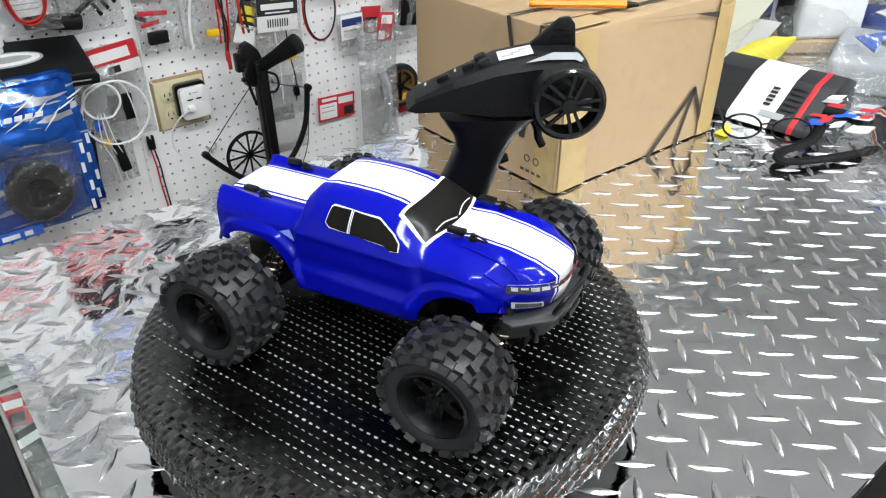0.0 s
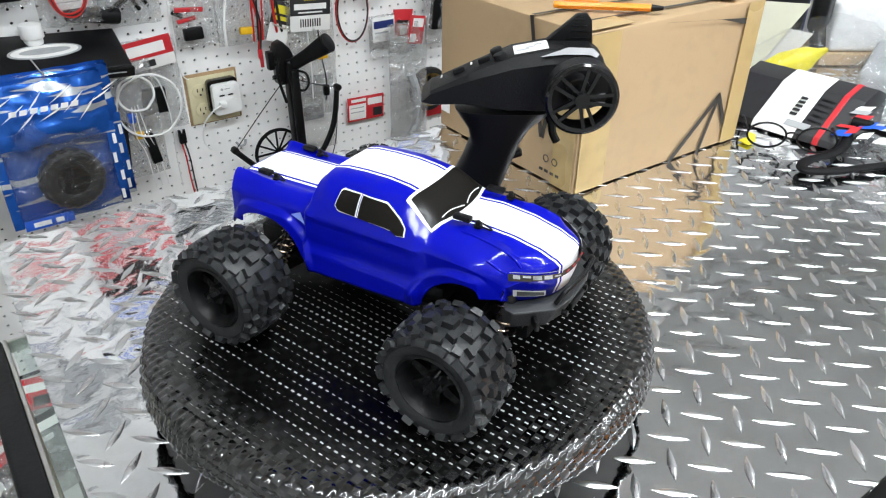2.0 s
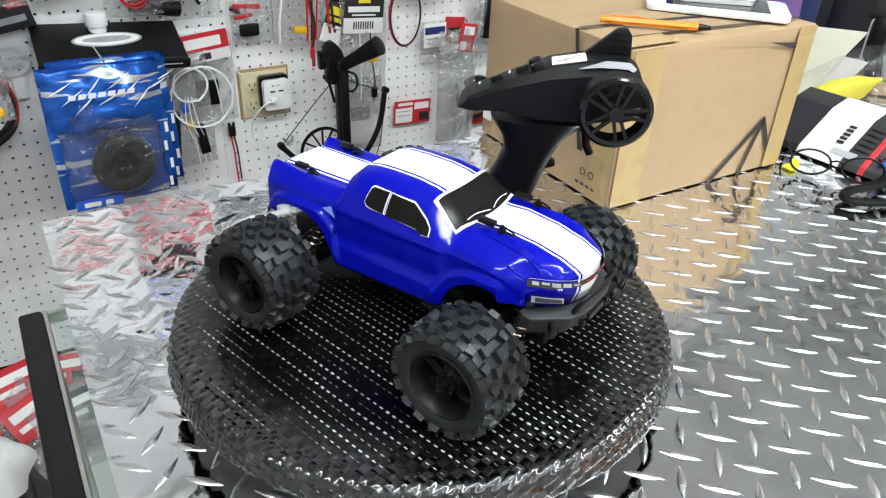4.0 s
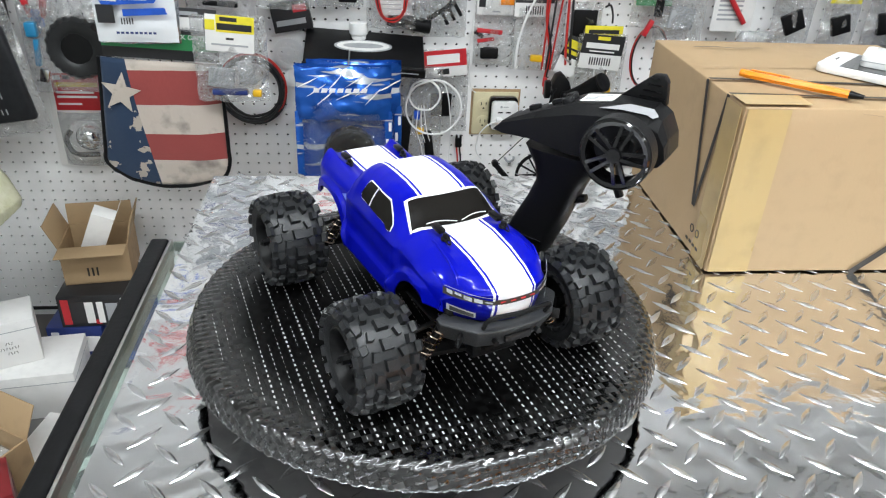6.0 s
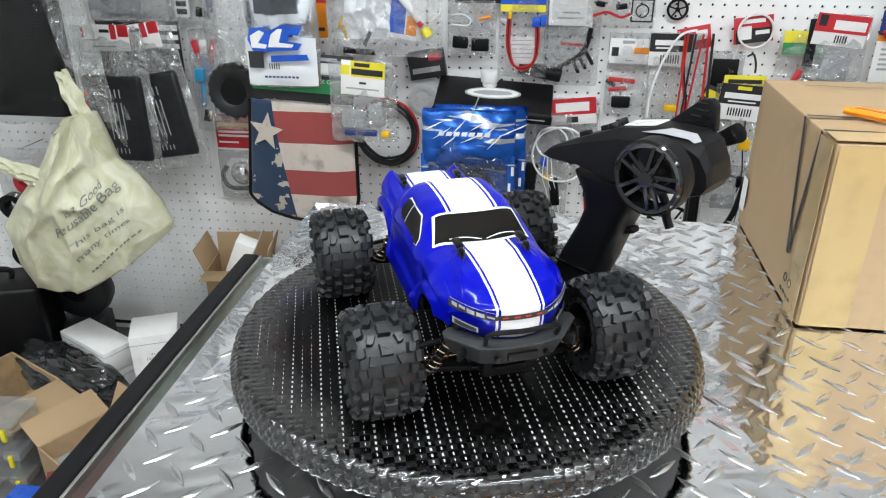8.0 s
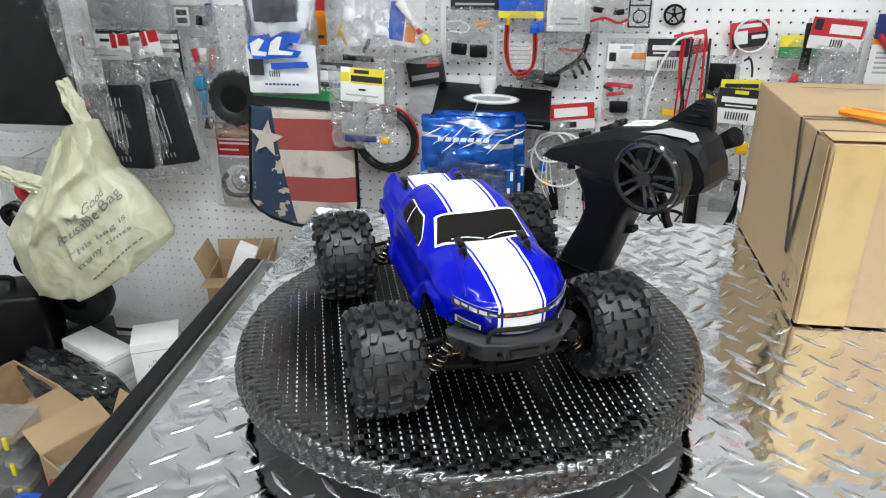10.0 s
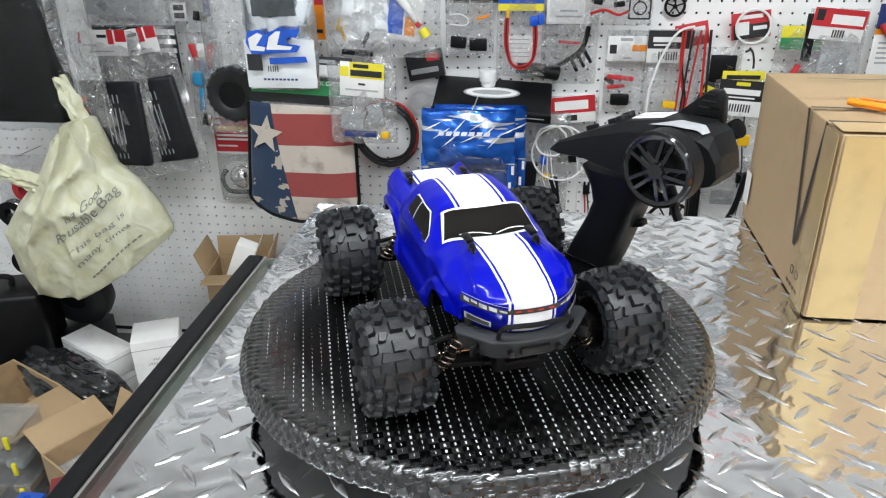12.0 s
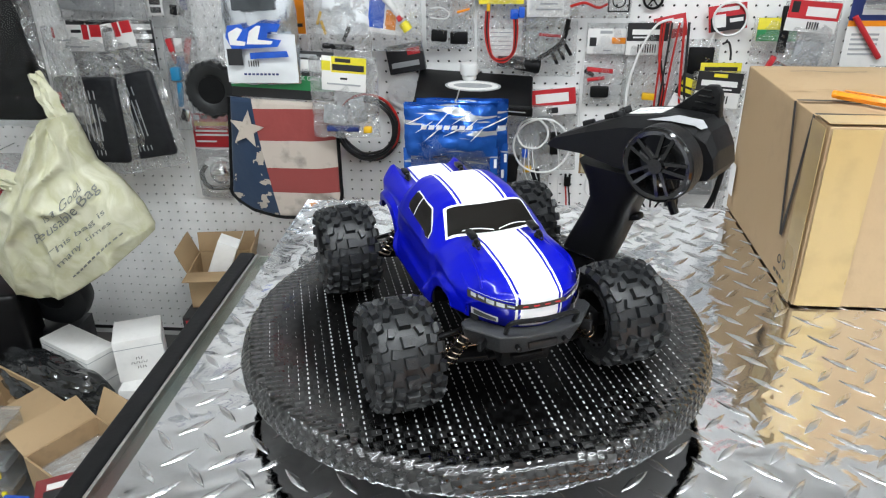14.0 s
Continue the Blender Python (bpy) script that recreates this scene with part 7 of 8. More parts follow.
card(t, 0.108, 0.065, 0.0, 0.0, -0.010, PAPER, ((0.0, 1.0, 0.0, 0.58, REDP), (0.35, 0.95, 0.18, 0.48, PAPER), (0.05, 0.2, 0.05, 0.4, BLKP), *[(0.42 + 0.05 * k, 0.445 + 0.05 * k, 0.66, 0.90, BLKP) for k in range(5)]), "label", "red and white label", 5)
lumps(t, [(0.0, -0.008, -0.11, 0.06, 0.012, 0.05, 6)], GREYC)
lumps(t, [(-0.055, -0.004, -0.06, 0.02, 0.01, 0.10, 0)], BLKM)
lumps(t, [(-0.075, -0.006, -0.135, 0.012, 0.010, 0.040, 24)], REDP)
t = thing("blue_card_pack", "blue, white and orange printed hang card", "card", pose(0.592, -0.04, 1.145), "hanging cards")
card(t, 0.10, 0.15, 0, 0, 0, PAPER, ((0.0, 1.0, 0.0, 0.34, NAVY), (0.25, 0.9, 0.12, 0.26, PAPER), (0.0, 1.0, 0.34, 0.42, ORNG), *[(0.12, 0.7, 0.52 + 0.07 * k, 0.55 + 0.07 * k, GREYC) for k in range(5)]), "card")
part("tool", moved(bm_cyl(0.006, 0.11, (0, 0, 0), "z", 10), -0.008, -0.010, -0.085, 0, -38, 0), REDP, t, "dark red tool")
t = bag("dark_bag", 0.56, 0.70, 1.12, 1.26, -0.06, "clear bag with dark purple and black parts", "parts bag", 0.03, FILMH)
lumps(t, [(0.0, -0.012, -0.08, 0.08, 0.02, 0.06, 12)], BLKM)
for k, (cx_, cz_, w_, h_, m1, m2) in enumerate(((0.74, 1.13, 0.10, 0.16, PAPER, REDP), (0.86, 1.12, 0.09, 0.15, YELP, BLKP), (0.98, 1.14, 0.11, 0.17, REDP, PAPER), (1.12, 1.12, 0.10, 0.16, BLUEP, PAPER), (0.80, 0.90, 0.10, 0.15, PAPER, BLKP), (0.95, 0.90, 0.10, 0.16, REDP, BLKP), (1.10, 0.88, 0.10, 0.16, PAPER, GRNP))):
    t = bag("hanging_pack", cx_ - w_ / 2, cx_ + w_ / 2, cz_ - h_, cz_, -0.04, "clear bag of small parts with a printed header card", "parts bag", 0.014, FILMH)
    card(t, w_ * 0.85, h_ * 0.36, 0, 0, -0.006, m1, ((0.0, 1.0, 0.0, 0.5, m2), (0.2, 0.8, 0.65, 0.8, GREYC)))
    lumps(t, [(0.0, -0.008, -h_ * 0.68, w_ * 0.5, 0.014, h_ * 0.3, 9 * (k - 3))], BLKM)

# outlet plate with charger
t = thing("wall_outlet", "ivory double wall outlet plate set in the pegboard", "outlet", pose(0.053, -0.001, 0.775))
part("recess", bm_box(0.122, 0.004, 0.118, (0, 0.002, 0.002), 0.001), CARDIN, t)
part("plate", bm_box(0.112, 0.006, 0.108, (0, -0.002, 0), 0.0025), IVORY, t)
for zz in (0.022, -0.022):
    rc = part("socket", bm_cyl(0.0165, 0.003, (-0.030, -0.0055, zz), "y", 28, bevel=0.0006), IVORY, t)
    part("slots", join(bm_box(0.002, 0.002, 0.008, (-0.036, -0.0066, zz + 0.003)), bm_box(0.002, 0.002, 0.007, (-0.024, -0.0066, zz + 0.003)), bm_cyl(0.0024, 0.002, (-0.030, -0.0066, zz - 0.008), "y", 10)), DARK, rc)
t = thing("usb_charger", "white usb wall charger with a black rim plugged in the outlet", "charger", pose(0.070, -0.008, 0.783))
part("base", rounded_slab(0.070, 0.078, 0.016, 0.010, 0.002), BLKG, t).rotation_euler = (radians(90), 0, 0)
pb_ = part("body", rounded_slab(0.064, 0.070, 0.016, 0.009, 0.003), WHITE, t)
pb_.rotation_euler, pb_.location = (radians(90), 0, 0), (0.002, -0.016, -0.004)
for sx in (-0.010, 0.010):
    part("usb_port", bm_box(0.012, 0.001, 0.0032, (sx, -0.0325, 0.006)), BLK, t)
part("mark", join(bm_cyl(0.003, 0.0006, (-0.008, -0.0324, 0.020), "y", 12), bm_box(0.012, 0.0006, 0.002, (0.004, -0.0324, 0.020))), GREYC, t)
part("plug", bm_box(0.014, 0.016, 0.012, (-0.012, -0.038, -0.012), 0.003), WHITE, t)
part("cable", bm_tube([(-0.018, -0.042, -0.012), (-0.040, -0.040, -0.024), (-0.058, -0.025, -0.055), (-0.060, -0.012, -0.10), (-0.045, -0.010, -0.125)], 0.0018, 8), WIREW, t)
t = thing("battery_lead", "black and red battery lead hung by its plug", "cable", pose(-0.035, -0.012, 0.700))
part("plug", join(bm_box(0.016, 0.010, 0.024, (0, 0, 0), 0.002), bm_box(0.005, 0.009, 0.012, (-0.005, 0, 0.014), 0.001), bm_box(0.005, 0.009, 0.012, (0.005, 0, 0.014), 0.001)), BLK, t)
for k, mm in enumerate((WIRER, WIREB)):
    wire(t, [(-0.004 + 0.007 * k, 0, -0.01), (0.0 + 0.008 * k, -0.002, -0.05), (0.002 + 0.008 * k, 0, -0.10), (0.006 + 0.007 * k, 0, -0.16)], mm, 0.002)

# red connector leads and pistol crossbow
t = thing("connector_lead", "long red and black lead with a red connector", "cable", pose(0.150, -0.045, 0.96))
for k, mm in enumerate((WIRER, WIREB)):
    wire(t, [(0.004 * k - 0.004, 0, 0.13), (-0.002 + 0.004 * k, -0.004, 0.05), (0.012 + 0.004 * k, -0.004, -0.02), (0.008 + 0.004 * k, 0, -0.08)], mm, 0.0024)
part("connector", join(bm_box(0.010, 0.008, 0.022, (0.010, 0, -0.092), 0.002), bm_cyl(0.004, 0.024, (0.012, 0, -0.11), "z", 10)), REDP, t, "red bullet connector")
for k in range(2):
    wire(t, [(0.045 + 0.010 * k, 0, 0.13), (0.05 + 0.010 * k, -0.004, 0.0), (0.055 + 0.012 * k, 0, -0.05)], (WIRER, WIREB)[k], 0.003)
xb = thing("pistol_crossbow", "black pistol crossbow hanging muzzle down on the pegboard", "crossbow", pose(0.197, -0.120, 0.80, 0, -1, 0))
part("barrel", bm_box(0.028, 0.028, 0.30, (0.0, 0, -0.08), 0.006, 3), BLK, xb)
part("rail", bm_box(0.014, 0.012, 0.28, (-0.004, -0.018, -0.09), 0.002), BLKM, xb)
part("receiver", bm_prism([(-0.030, 0.015), (0.014, 0.010), (0.016, 0.060), (0.004, 0.092), (-0.012, 0.110), (-0.026, 0.104), (-0.036, 0.080), (-0.030, 0.050)], 0.030, "xz", (0, 0, 0), 0.003), BLK, xb)
part("cocking_lever", bm_tube([(-0.030, -0.014, 0.080), (-0.040, -0.018, 0.050), (-0.036, -0.018, 0.020), (-0.026, -0.016, -0.020)], 0.0035, 8), BLKM, xb)
part("adjuster", bm_cyl(0.006, 0.020, (-0.038, 0, 0.066), "x", 12, bevel=0.001), BLK, xb)
part("adjuster", bm_cyl(0.005, 0.016, (-0.036, 0, 0.036), "x", 12, bevel=0.001), BLK, xb)
gripb = bm_loft([(0.0, 0, 0.0, 0.014, 0.013), (0.0, 0, 0.04, 0.015, 0.014), (0.0, 0, 0.075, 0.019, 0.015), (0.0, 0, 0.098, 0.021, 0.014)])
part("grip_cap", moved(moved(bm_cyl(0.0215, 0.006, (0, 0, 0.100), "z", 20, bevel=0.002), 0.010, 0, 0.060, 0, 58, 0), 0, 0, 0, 0, 0, -52), BLK, xb)
part("pistol_grip", moved(moved(gripb, 0.010, 0, 0.060, 0, 58, 0), 0, 0, 0, 0, 0, -52), BLKM, xb, "ribbed pistol grip", 60)
part("trigger_guard", moved(bm_tube([(0.016, 0, 0.045), (0.036, 0, 0.040), (0.040, 0, 0.018), (0.030, 0, 0.002), (0.016, 0, 0.0)], 0.0028, 8), 0, 0, 0, 0, 0, -52), BLK, xb)
part("trigger", bm_tube([(0.018, 0, 0.030), (0.026, 0, 0.022), (0.026, 0, 0.012)], 0.002, 6), CHROME, xb)
part("sight", bm_box(0.014, 0.018, 0.040, (-0.046, 0, 0.075), 0.003), BLK, xb)
part("limb", bm_tube([(0.006, -0.004, -0.20), (0.05, -0.008, -0.165), (0.088, -0.010, -0.10), (0.105, -0.008, -0.02)], 0.0065, 8), BLKM, xb, "fibre bow limb")
part("limb", bm_tube([(-0.006, -0.004, -0.20), (-0.06, -0.008, -0.20), (-0.110, -0.010, -0.160), (-0.156, -0.008, -0.108)], 0.0065, 8), BLKM, xb, "fibre bow limb")
for x_, z_ in ((0.107, -0.015), (-0.158, -0.104)):
    part("limb_tip", bm_cyl(0.008, 0.016, (x_, -0.008, z_), "y", 14, bevel=0.002), BLK, xb)
part("string", bm_tube([(0.107, -0.010, -0.015), (0.05, -0.016, 0.006), (0.0, -0.018, 0.03)], 0.0012, 6), WIREB, xb)
part("string", bm_tube([(-0.158, -0.010, -0.104), (-0.09, -0.016, -0.03), (-0.03, -0.018, 0.03)], 0.0012, 6), WIREB, xb)
part("string", bm_tube([(-0.158, -0.010, -0.104), (-0.07, -0.012, -0.195), (0.03, -0.012, -0.22), (0.085, -0.01, -0.16), (0.107, -0.010, -0.015)], 0.0012, 6), WIREB, xb)
part("pulley_wheel", bm_lathe([(0.052, -0.003), (0.058, -0.003), (0.056, 0), (0.058, 0.003), (0.052, 0.003)], 36, "y", (-0.040, 0.035, -0.155)), BLK, xb)
for k in range(6):
    part("pulley_spoke", bm_box(0.004, 0.003, 0.105, (0, 0, 0), 0, 2, Matrix.Translation((-0.040, 0.036, -0.155)) @ pose(0, 0, 0, 0, 30 * k, 0)), BLKM, xb)
peg_hook(0.196, 0.93, 0.11)
t = bag("clear_pack", 0.225, 0.345, 0.60, 0.79, -0.03, "clear bag with a thin printed leaflet", "parts bag", 0.008, FILM)
card(t, 0.09, 0.12, 0, -0.05, 0.0, PAPER, ((0.2, 0.8, 0.2, 0.5, GREYC),), "leaflet")
t = thing("small_hook", "small grey plastic wall clip", "clip", pose(0.098, -0.012, 0.655))
part("clip", bm_tube([(-0.012, 0, 0.006), (-0.004, -0.004, -0.004), (0.008, -0.004, -0.002), (0.012, 0, 0.008)], 0.003, 6), GREYC, t)

# right-hand stretch of the board
t = thing("wire_loop", "loop of red and black twin wire hung on the pegboard", "cable", pose(0.414, -0.020, 0.93))
for k, mm in enumerate((WIRER, WIREB)):
    part("wire", bm_tube([((0.044 - 0.003 * k) * math.cos(2 * math.pi * i / 14), -0.003 * k, -0.005 + (0.075 - 0.003 * k) * math.sin(2 * math.pi * i / 14)) for i in range(14)], 0.0020, 6, True), mm, t)
t = bag("orange_bag", 0.345, 0.445, 1.0, 1.10, -0.04, "clear bag with yellow and green print", "parts bag", 0.012, FILM)
card(t, 0.085, 0.05, 0, 0, -0.004, YELP, ((0.0, 1.0, 0.5, 1.0, GRNP),))
t = bag("white_blue_pack", 0.455, 0.595, 0.80, 0.905, -0.025, "clear bag with blue and red printed labels", "parts bag", 0.008, FILM)
card(t, 0.064, 0.060, -0.030, -0.004, -0.005, PAPER, ((0.05, 0.95, 0.15, 0.45, NAVY), (0.1, 0.8, 0.6, 0.66, GREYC)), "label")
card(t, 0.058, 0.066, 0.030, 0.006, -0.003, REDP, ((0.2, 0.8, 0.4, 0.55, BLKP), (0.4, 0.7, 0.6, 0.95, PAPER)), "label", "", 6)
t = bag("long_bag", 0.495, 0.612, 0.555, 0.885, -0.05, "long crinkled clear bag with a red header", "parts bag", 0.022, FILMH, wrinkle=0.009)
card(t, 0.045, 0.07, 0.030, 0.012, -0.004, REDP, ((0.2, 0.9, 0.1, 0.4, PAPER), (0.1, 0.5, 0.65, 0.95, PAPER)), "header_card", "", 10)
part("foam", bm_tube([(0.0, -0.01, -0.13), (0.018, -0.012, -0.19), (0.015, -0.012, -0.26), (0.0, -0.01, -0.30)], 0.012, 8), GREYC, t)
t = thing("red_label_card", "flat red and white printed card on the pegboard", "card", pose(0.445, -0.012, 0.703), "hanging cards")
card(t, 0.108, 0.064, 0, 0, 0, REDP, ((0.04, 0.5, 0.30, 0.92, PAPER), (0.55, 0.95, 0.12, 0.4, PAPER), (0.08, 0.45, 0.42, 0.46, GREYC), (0.08, 0.45, 0.60, 0.64, GREYC), (0.1, 0.5, 0.08, 0.2, PAPER), (0.7, 0.95, 0.55, 0.9, BLKP)), "card", "", 2)
t = thing("gold_wheel", "gold and black spoked wheel hung on the pegboard", "wheel", pose(0.632, -0.030, 0.690))
part("tyre", bm_lathe([(0.046, -0.010), (0.058, -0.008), (0.060, 0.0), (0.058, 0.008), (0.046, 0.010)], 40, "y"), RUB, t)
GOLD = mat("gold_rim", (0.36, 0.25, 0.09), 0.3, 0.8, grain=0.2, scale=60)
part("rim", bm_lathe([(0.040, -0.008), (0.047, -0.009), (0.047, 0.009), (0.040, 0.008)], 36, "y"), GOLD, t, "gold rim")
part("disc", bm_cyl(0.041, 0.004, (0, 0.006, 0), "y", 30), GOLD, t)
part("spokes", join(*[moved(bm_box(0.006, 0.005, 0.040, (0, 0, 0.021)), 0, -0.003, 0, 0, 60 * k, 0) for k in range(6)], bm_cyl(0.010, 0.012, (0, -0.003, 0), "y", 16)), BLK, t)
card(t, 0.09, 0.05, 0.045, -0.035, 0.015, REDP, ((0.2, 0.8, 0.3, 0.5, PAPER),), "label")
t = bag("dark_parts_bag", 0.605, 0.70, 0.82, 1.0, -0.05, "clear bag with black parts and a red mark", "parts bag", 0.02, FILMH)
lumps(t, [(0.0, -0.008, -0.09, 0.06, 0.02, 0.11, 6)], BLKM)
lumps(t, [(0.01, -0.018, -0.055, 0.012, 0.006, 0.012, 0)], REDP)

# upper rows of stock on the board
random.seed(31)
for r_ in range(3):
    for c_ in range(13):
        x_, z_ = -1.75 + 0.19 * c_ + 0.05 * random.random(), 1.46 + 0.21 * r_ + 0.03 * random.random()
        if x_ > 0.75:
            continue
        m1_, m2_ = random.choice(((REDP, PAPER), (PAPER, REDP), (PAPER, NAVY), (BLKP, PAPER), (PAPER, BLKP), (PAPER, BLUEP), (GREYC, BLKP)))
        t = thing("parts_card", "printed card over a hanging bag of dark parts", "parts bag", pose(x_, -0.05, z_), "upper rows of parts bags")
        card(t, 0.15, 0.085, 0, 0, 0, m1_, ((0.1, 0.7, 0.2, 0.45, m2_), (0.1, 0.9, 0.6, 0.75, m2_)))
        part("content", bm_box(0.12, 0.022, 0.105, (0, 0.004, -0.140), 0.010, 2), random.choice((BLKM, GREYC, GREYC, PAPER, GREYC)), t)

# ---- low shelf beside the counter ----
LOW = 0.20
setting("low_shelf", bm_box(1.85, 1.30, 0.03, (-1.46, -0.66, LOW - 0.015), 0.003), mat("shelf_laminate", (0.11, 0.105, 0.10), 0.6, grain=0.4, scale=14, bump=0.1), "low grey laminate shelf crowded with boxes", "shelf")
for lx_ in (-2.3, -1.4, -0.60):
    setting("shelf_support", bm_box(0.03, 1.2, LOW - 0.03, (lx_, -0.66, (LOW - 0.03) / 2)), PAPER, "white support panel under the low shelf", "shelf")


def plain_box(name, x, y, z, w, d, h, rz, material, label, prints=(), tape=None, lid=True, group=""):
    """A closed packing box. prints on its front: (x0, x1, z0, z1, material) in shares from the lower left."""
    b = thing(name, label, "box", pose(x, y, z, 0, 0, rz), group)
    part("carton", bm_box(w, d, h, (0, 0, h / 2), 0.0015), material, b)
    if lid:
        part("lid_edge", bm_box(w + 0.0012, d + 0.0012, 0.0015, (0, 0, h * 0.80)), GREYC if material is PAPER else INK, b)
    for k, (a, c, e, f, m) in enumerate(prints):
        part("print", bm_box(w * (c - a), 0.001, h * (f - e), (w * ((a + c) / 2 - 0.5), -d / 2 - 0.0006 - 0.0002 * (k % 4), h * (e + f) / 2)), m, b)
    return b


def open_carton(name, x, y, z, w, d, h, rz, label, flaps=((0, 1, 60), (1, 1, 40), (2, 1, 70), (3, 1, 30))):
    """An open cardboard box: four walls, a bottom and flaps that hang outwards."""
    b = thing(name, label, "box", pose(x, y, z, 0, 0, rz), "open cartons")
    th = 0.004
    part("bottom", bm_box(w, d, th, (0, 0, th / 2)), CARD, b)
    part("wall", bm_box(w, th, h, (0, -d / 2 + th / 2, h / 2)), CARD, b)
    part("wall", bm_box(w, th, h, (0, d / 2 - th / 2, h / 2)), CARD, b)
    part("wall", bm_box(th, d - 2 * th, h, (-w / 2 + th / 2, 0, h / 2)), CARDIN, b)
    part("wall", bm_box(th, d - 2 * th, h, (w / 2 - th / 2, 0, h / 2)), CARDIN, b)
    for side, k, ang in flaps:
        fl = d * 0.42 if side < 2 else w * 0.42
        wd = w if side < 2 else d
        f = part("flap", bm_box(wd * 0.985, fl, 0.003, (0, -fl / 2, 0), 0.0008), CARD, b)
        f.matrix_local = pose(0, -d / 2 if side == 0 else d / 2, h) @ pose(0, 0, 0, 0, 0, 0 if side == 0 else 180) @ pose(0, 0, 0, -ang if ang < 90 else -ang, 0, 0) if side < 2 else \
            pose(-w / 2 if side == 2 else w / 2, 0, h) @ pose(0, 0, 0, 0, 0, -90 if side == 2 else 90) @ pose(0, 0, 0, -ang, 0, 0)
    return b


# stack against the board
plain_box("parts_box", -0.955, -0.185, LOW, 0.125, 0.14, 0.125, 0, NAVY, "dark blue printed parts box", ((0.08, 0.22, 0.2, 0.9, PAPER), (0.6, 0.95, 0.45, 0.8, PAPER), (0.3, 0.5, 0.1, 0.3, REDP)), group="stacked boxes")
plain_box("parts_box", -0.830, -0.180, LOW, 0.115, 0.14, 0.125, 4, NAVY, "dark blue printed parts box", ((0.1, 0.9, 0.2, 0.4, BLUEP), (0.1, 0.5, 0.6, 0.9, PAPER)), group="stacked boxes")
plain_box("battery_box", -0.905, -0.175, LOW + 0.1255, 0.155, 0.15, 0.085, 3, BLKP, "black printed box with red and white bars", ((0.05, 0.16, 0.1, 0.9, REDP), (0.38, 0.50, 0.12, 0.8, PAPER), (0.55, 0.64, 0.12, 0.8, PAPER), (0.68, 0.85, 0.15, 0.75, GREYC), (0.9, 0.98, 0.3, 0.9, PAPER), (0.5, 0.58, 0.08, 0.22, REDP)), group="stacked boxes")
oc = open_carton("open_carton", -0.905, -0.132, LOW + 0.211, 0.150, 0.125, 0.098, 8, "small open cardboard carton with folded-out flaps", ((0, 1, 2), (2, 1, 70), (1, 1, 82), (3, 1, 76)))
for k in range(3):
    part("print_mark", bm_box(0.004, 0.001, 0.022, (-0.020 + 0.010 * k, -0.0632, 0.032)), INK, oc)
t = thing("white_carton", "narrow white box standing tilted in the carton", "box", Matrix.Translation((-0.938, -0.142, LOW + 0.230)) @ pose(0, 0, 0, 8, 24, 8))
part("carton", bm_box(0.050, 0.040, 0.165, (0, 0, 0.0825), 0.001), PAPER, t)
part("open_flap", bm_box(0.001, 0.039, 0.045, (0.0255, 0, 0.186), 0.0003), PAPER, t)

# white boxes
plain_box("white_box", -1.000, -0.350, LOW, 0.17, 0.15, 0.117, 8, PAPER, "plain white box at the bottom of the pile", (), group="white boxes")
wb = plain_box("white_box", -1.052, -0.338, LOW + 0.118, 0.108, 0.10, 0.110, 24, PAPER, "white cardboard box with a few handwritten marks", (), group="white boxes")
for k, (u, v, w_) in enumerate(((0.0, 0.060, 0.016), (-0.003, 0.048, 0.034), (0.002, 0.035, 0.020))):
    part("handwriting", join(*[moved(bm_box(0.0012, 0.0006, 0.0065, (0, 0, 0)), u - w_ / 2 + i * 0.0055, -0.0506, v, 0, 18 * (-1) ** i, 0) for i in range(int(w_ / 0.0055) + 1)]), INK, wb)
plain_box("white_box", -1.240, -0.305, LOW, 0.19, 0.12, 0.098, -27, PAPER, "long white box lying behind the others", (), group="white boxes")
plain_box("white_box", -1.236, -0.302, LOW + 0.099, 0.190, 0.082, 0.062, -27, PAPER, "flat white box on another", (), group="white boxes")
plain_box("white_box", -0.865, -0.585, LOW, 0.16, 0.14, 0.085, -12, PAPER, "plain white box close to the counter", (), group="white boxes")
plain_box("white_box", -0.775, -0.44, LOW, 0.15, 0.20, 0.075, 20, PAPER, "wide flat white box", (), group="white boxes")

# black plastic bundle
BIN = mat("black_bin_film", (0.012, 0.013, 0.014), 0.14, grain=0.3, scale=20, bump=1.0, bscale=45, coat=1.0)
t = thing("plastic_bundle", "crumpled black plastic wrapped bundle", "bundle", pose(-1.235, -0.425, LOW))
bb = bmesh.new()
bmesh.ops.create_icosphere(bb, subdivisions=5, radius=1)
for v in bb.verts:
    n_ = noise.noise(v.co * 2.2) * 0.22 + noise.noise(v.co * 6) * 0.12 + abs(noise.noise(v.co * 11)) * 0.10
    v.co = Vector((v.co.x * 0.155, v.co.y * 0.070, v.co.z * 0.044)) * (1 + n_)
    v.co.z = max(v.co.z, -0.075)
part("wrap", moved(bb, 0, 0, 0.125, 0, 10, -20), BIN, t, "", 32)
part("base", bm_box(0.20, 0.08, 0.095, (0, 0, 0.0475), 0.004), CARDIN, t)
t = thing("spare_wheel", "black rubber spare wheel leaning at the pegboard", "wheel", pose(-1.342, -0.185, LOW + 0.232, 12, 0, 0))
prof_ = [(0.035, -0.028), (0.06, -0.032), (0.088, -0.024), (0.093, 0.0), (0.088, 0.024), (0.06, 0.032), (0.035, 0.028)]
part("tyre", bm_lathe(prof_, 40, "y"), RUB, t)
part("rim", bm_lathe([(0.0, -0.02), (0.036, -0.026), (0.036, 0.026), (0.0, 0.02)], 32, "y", closed=False), BLK, t)
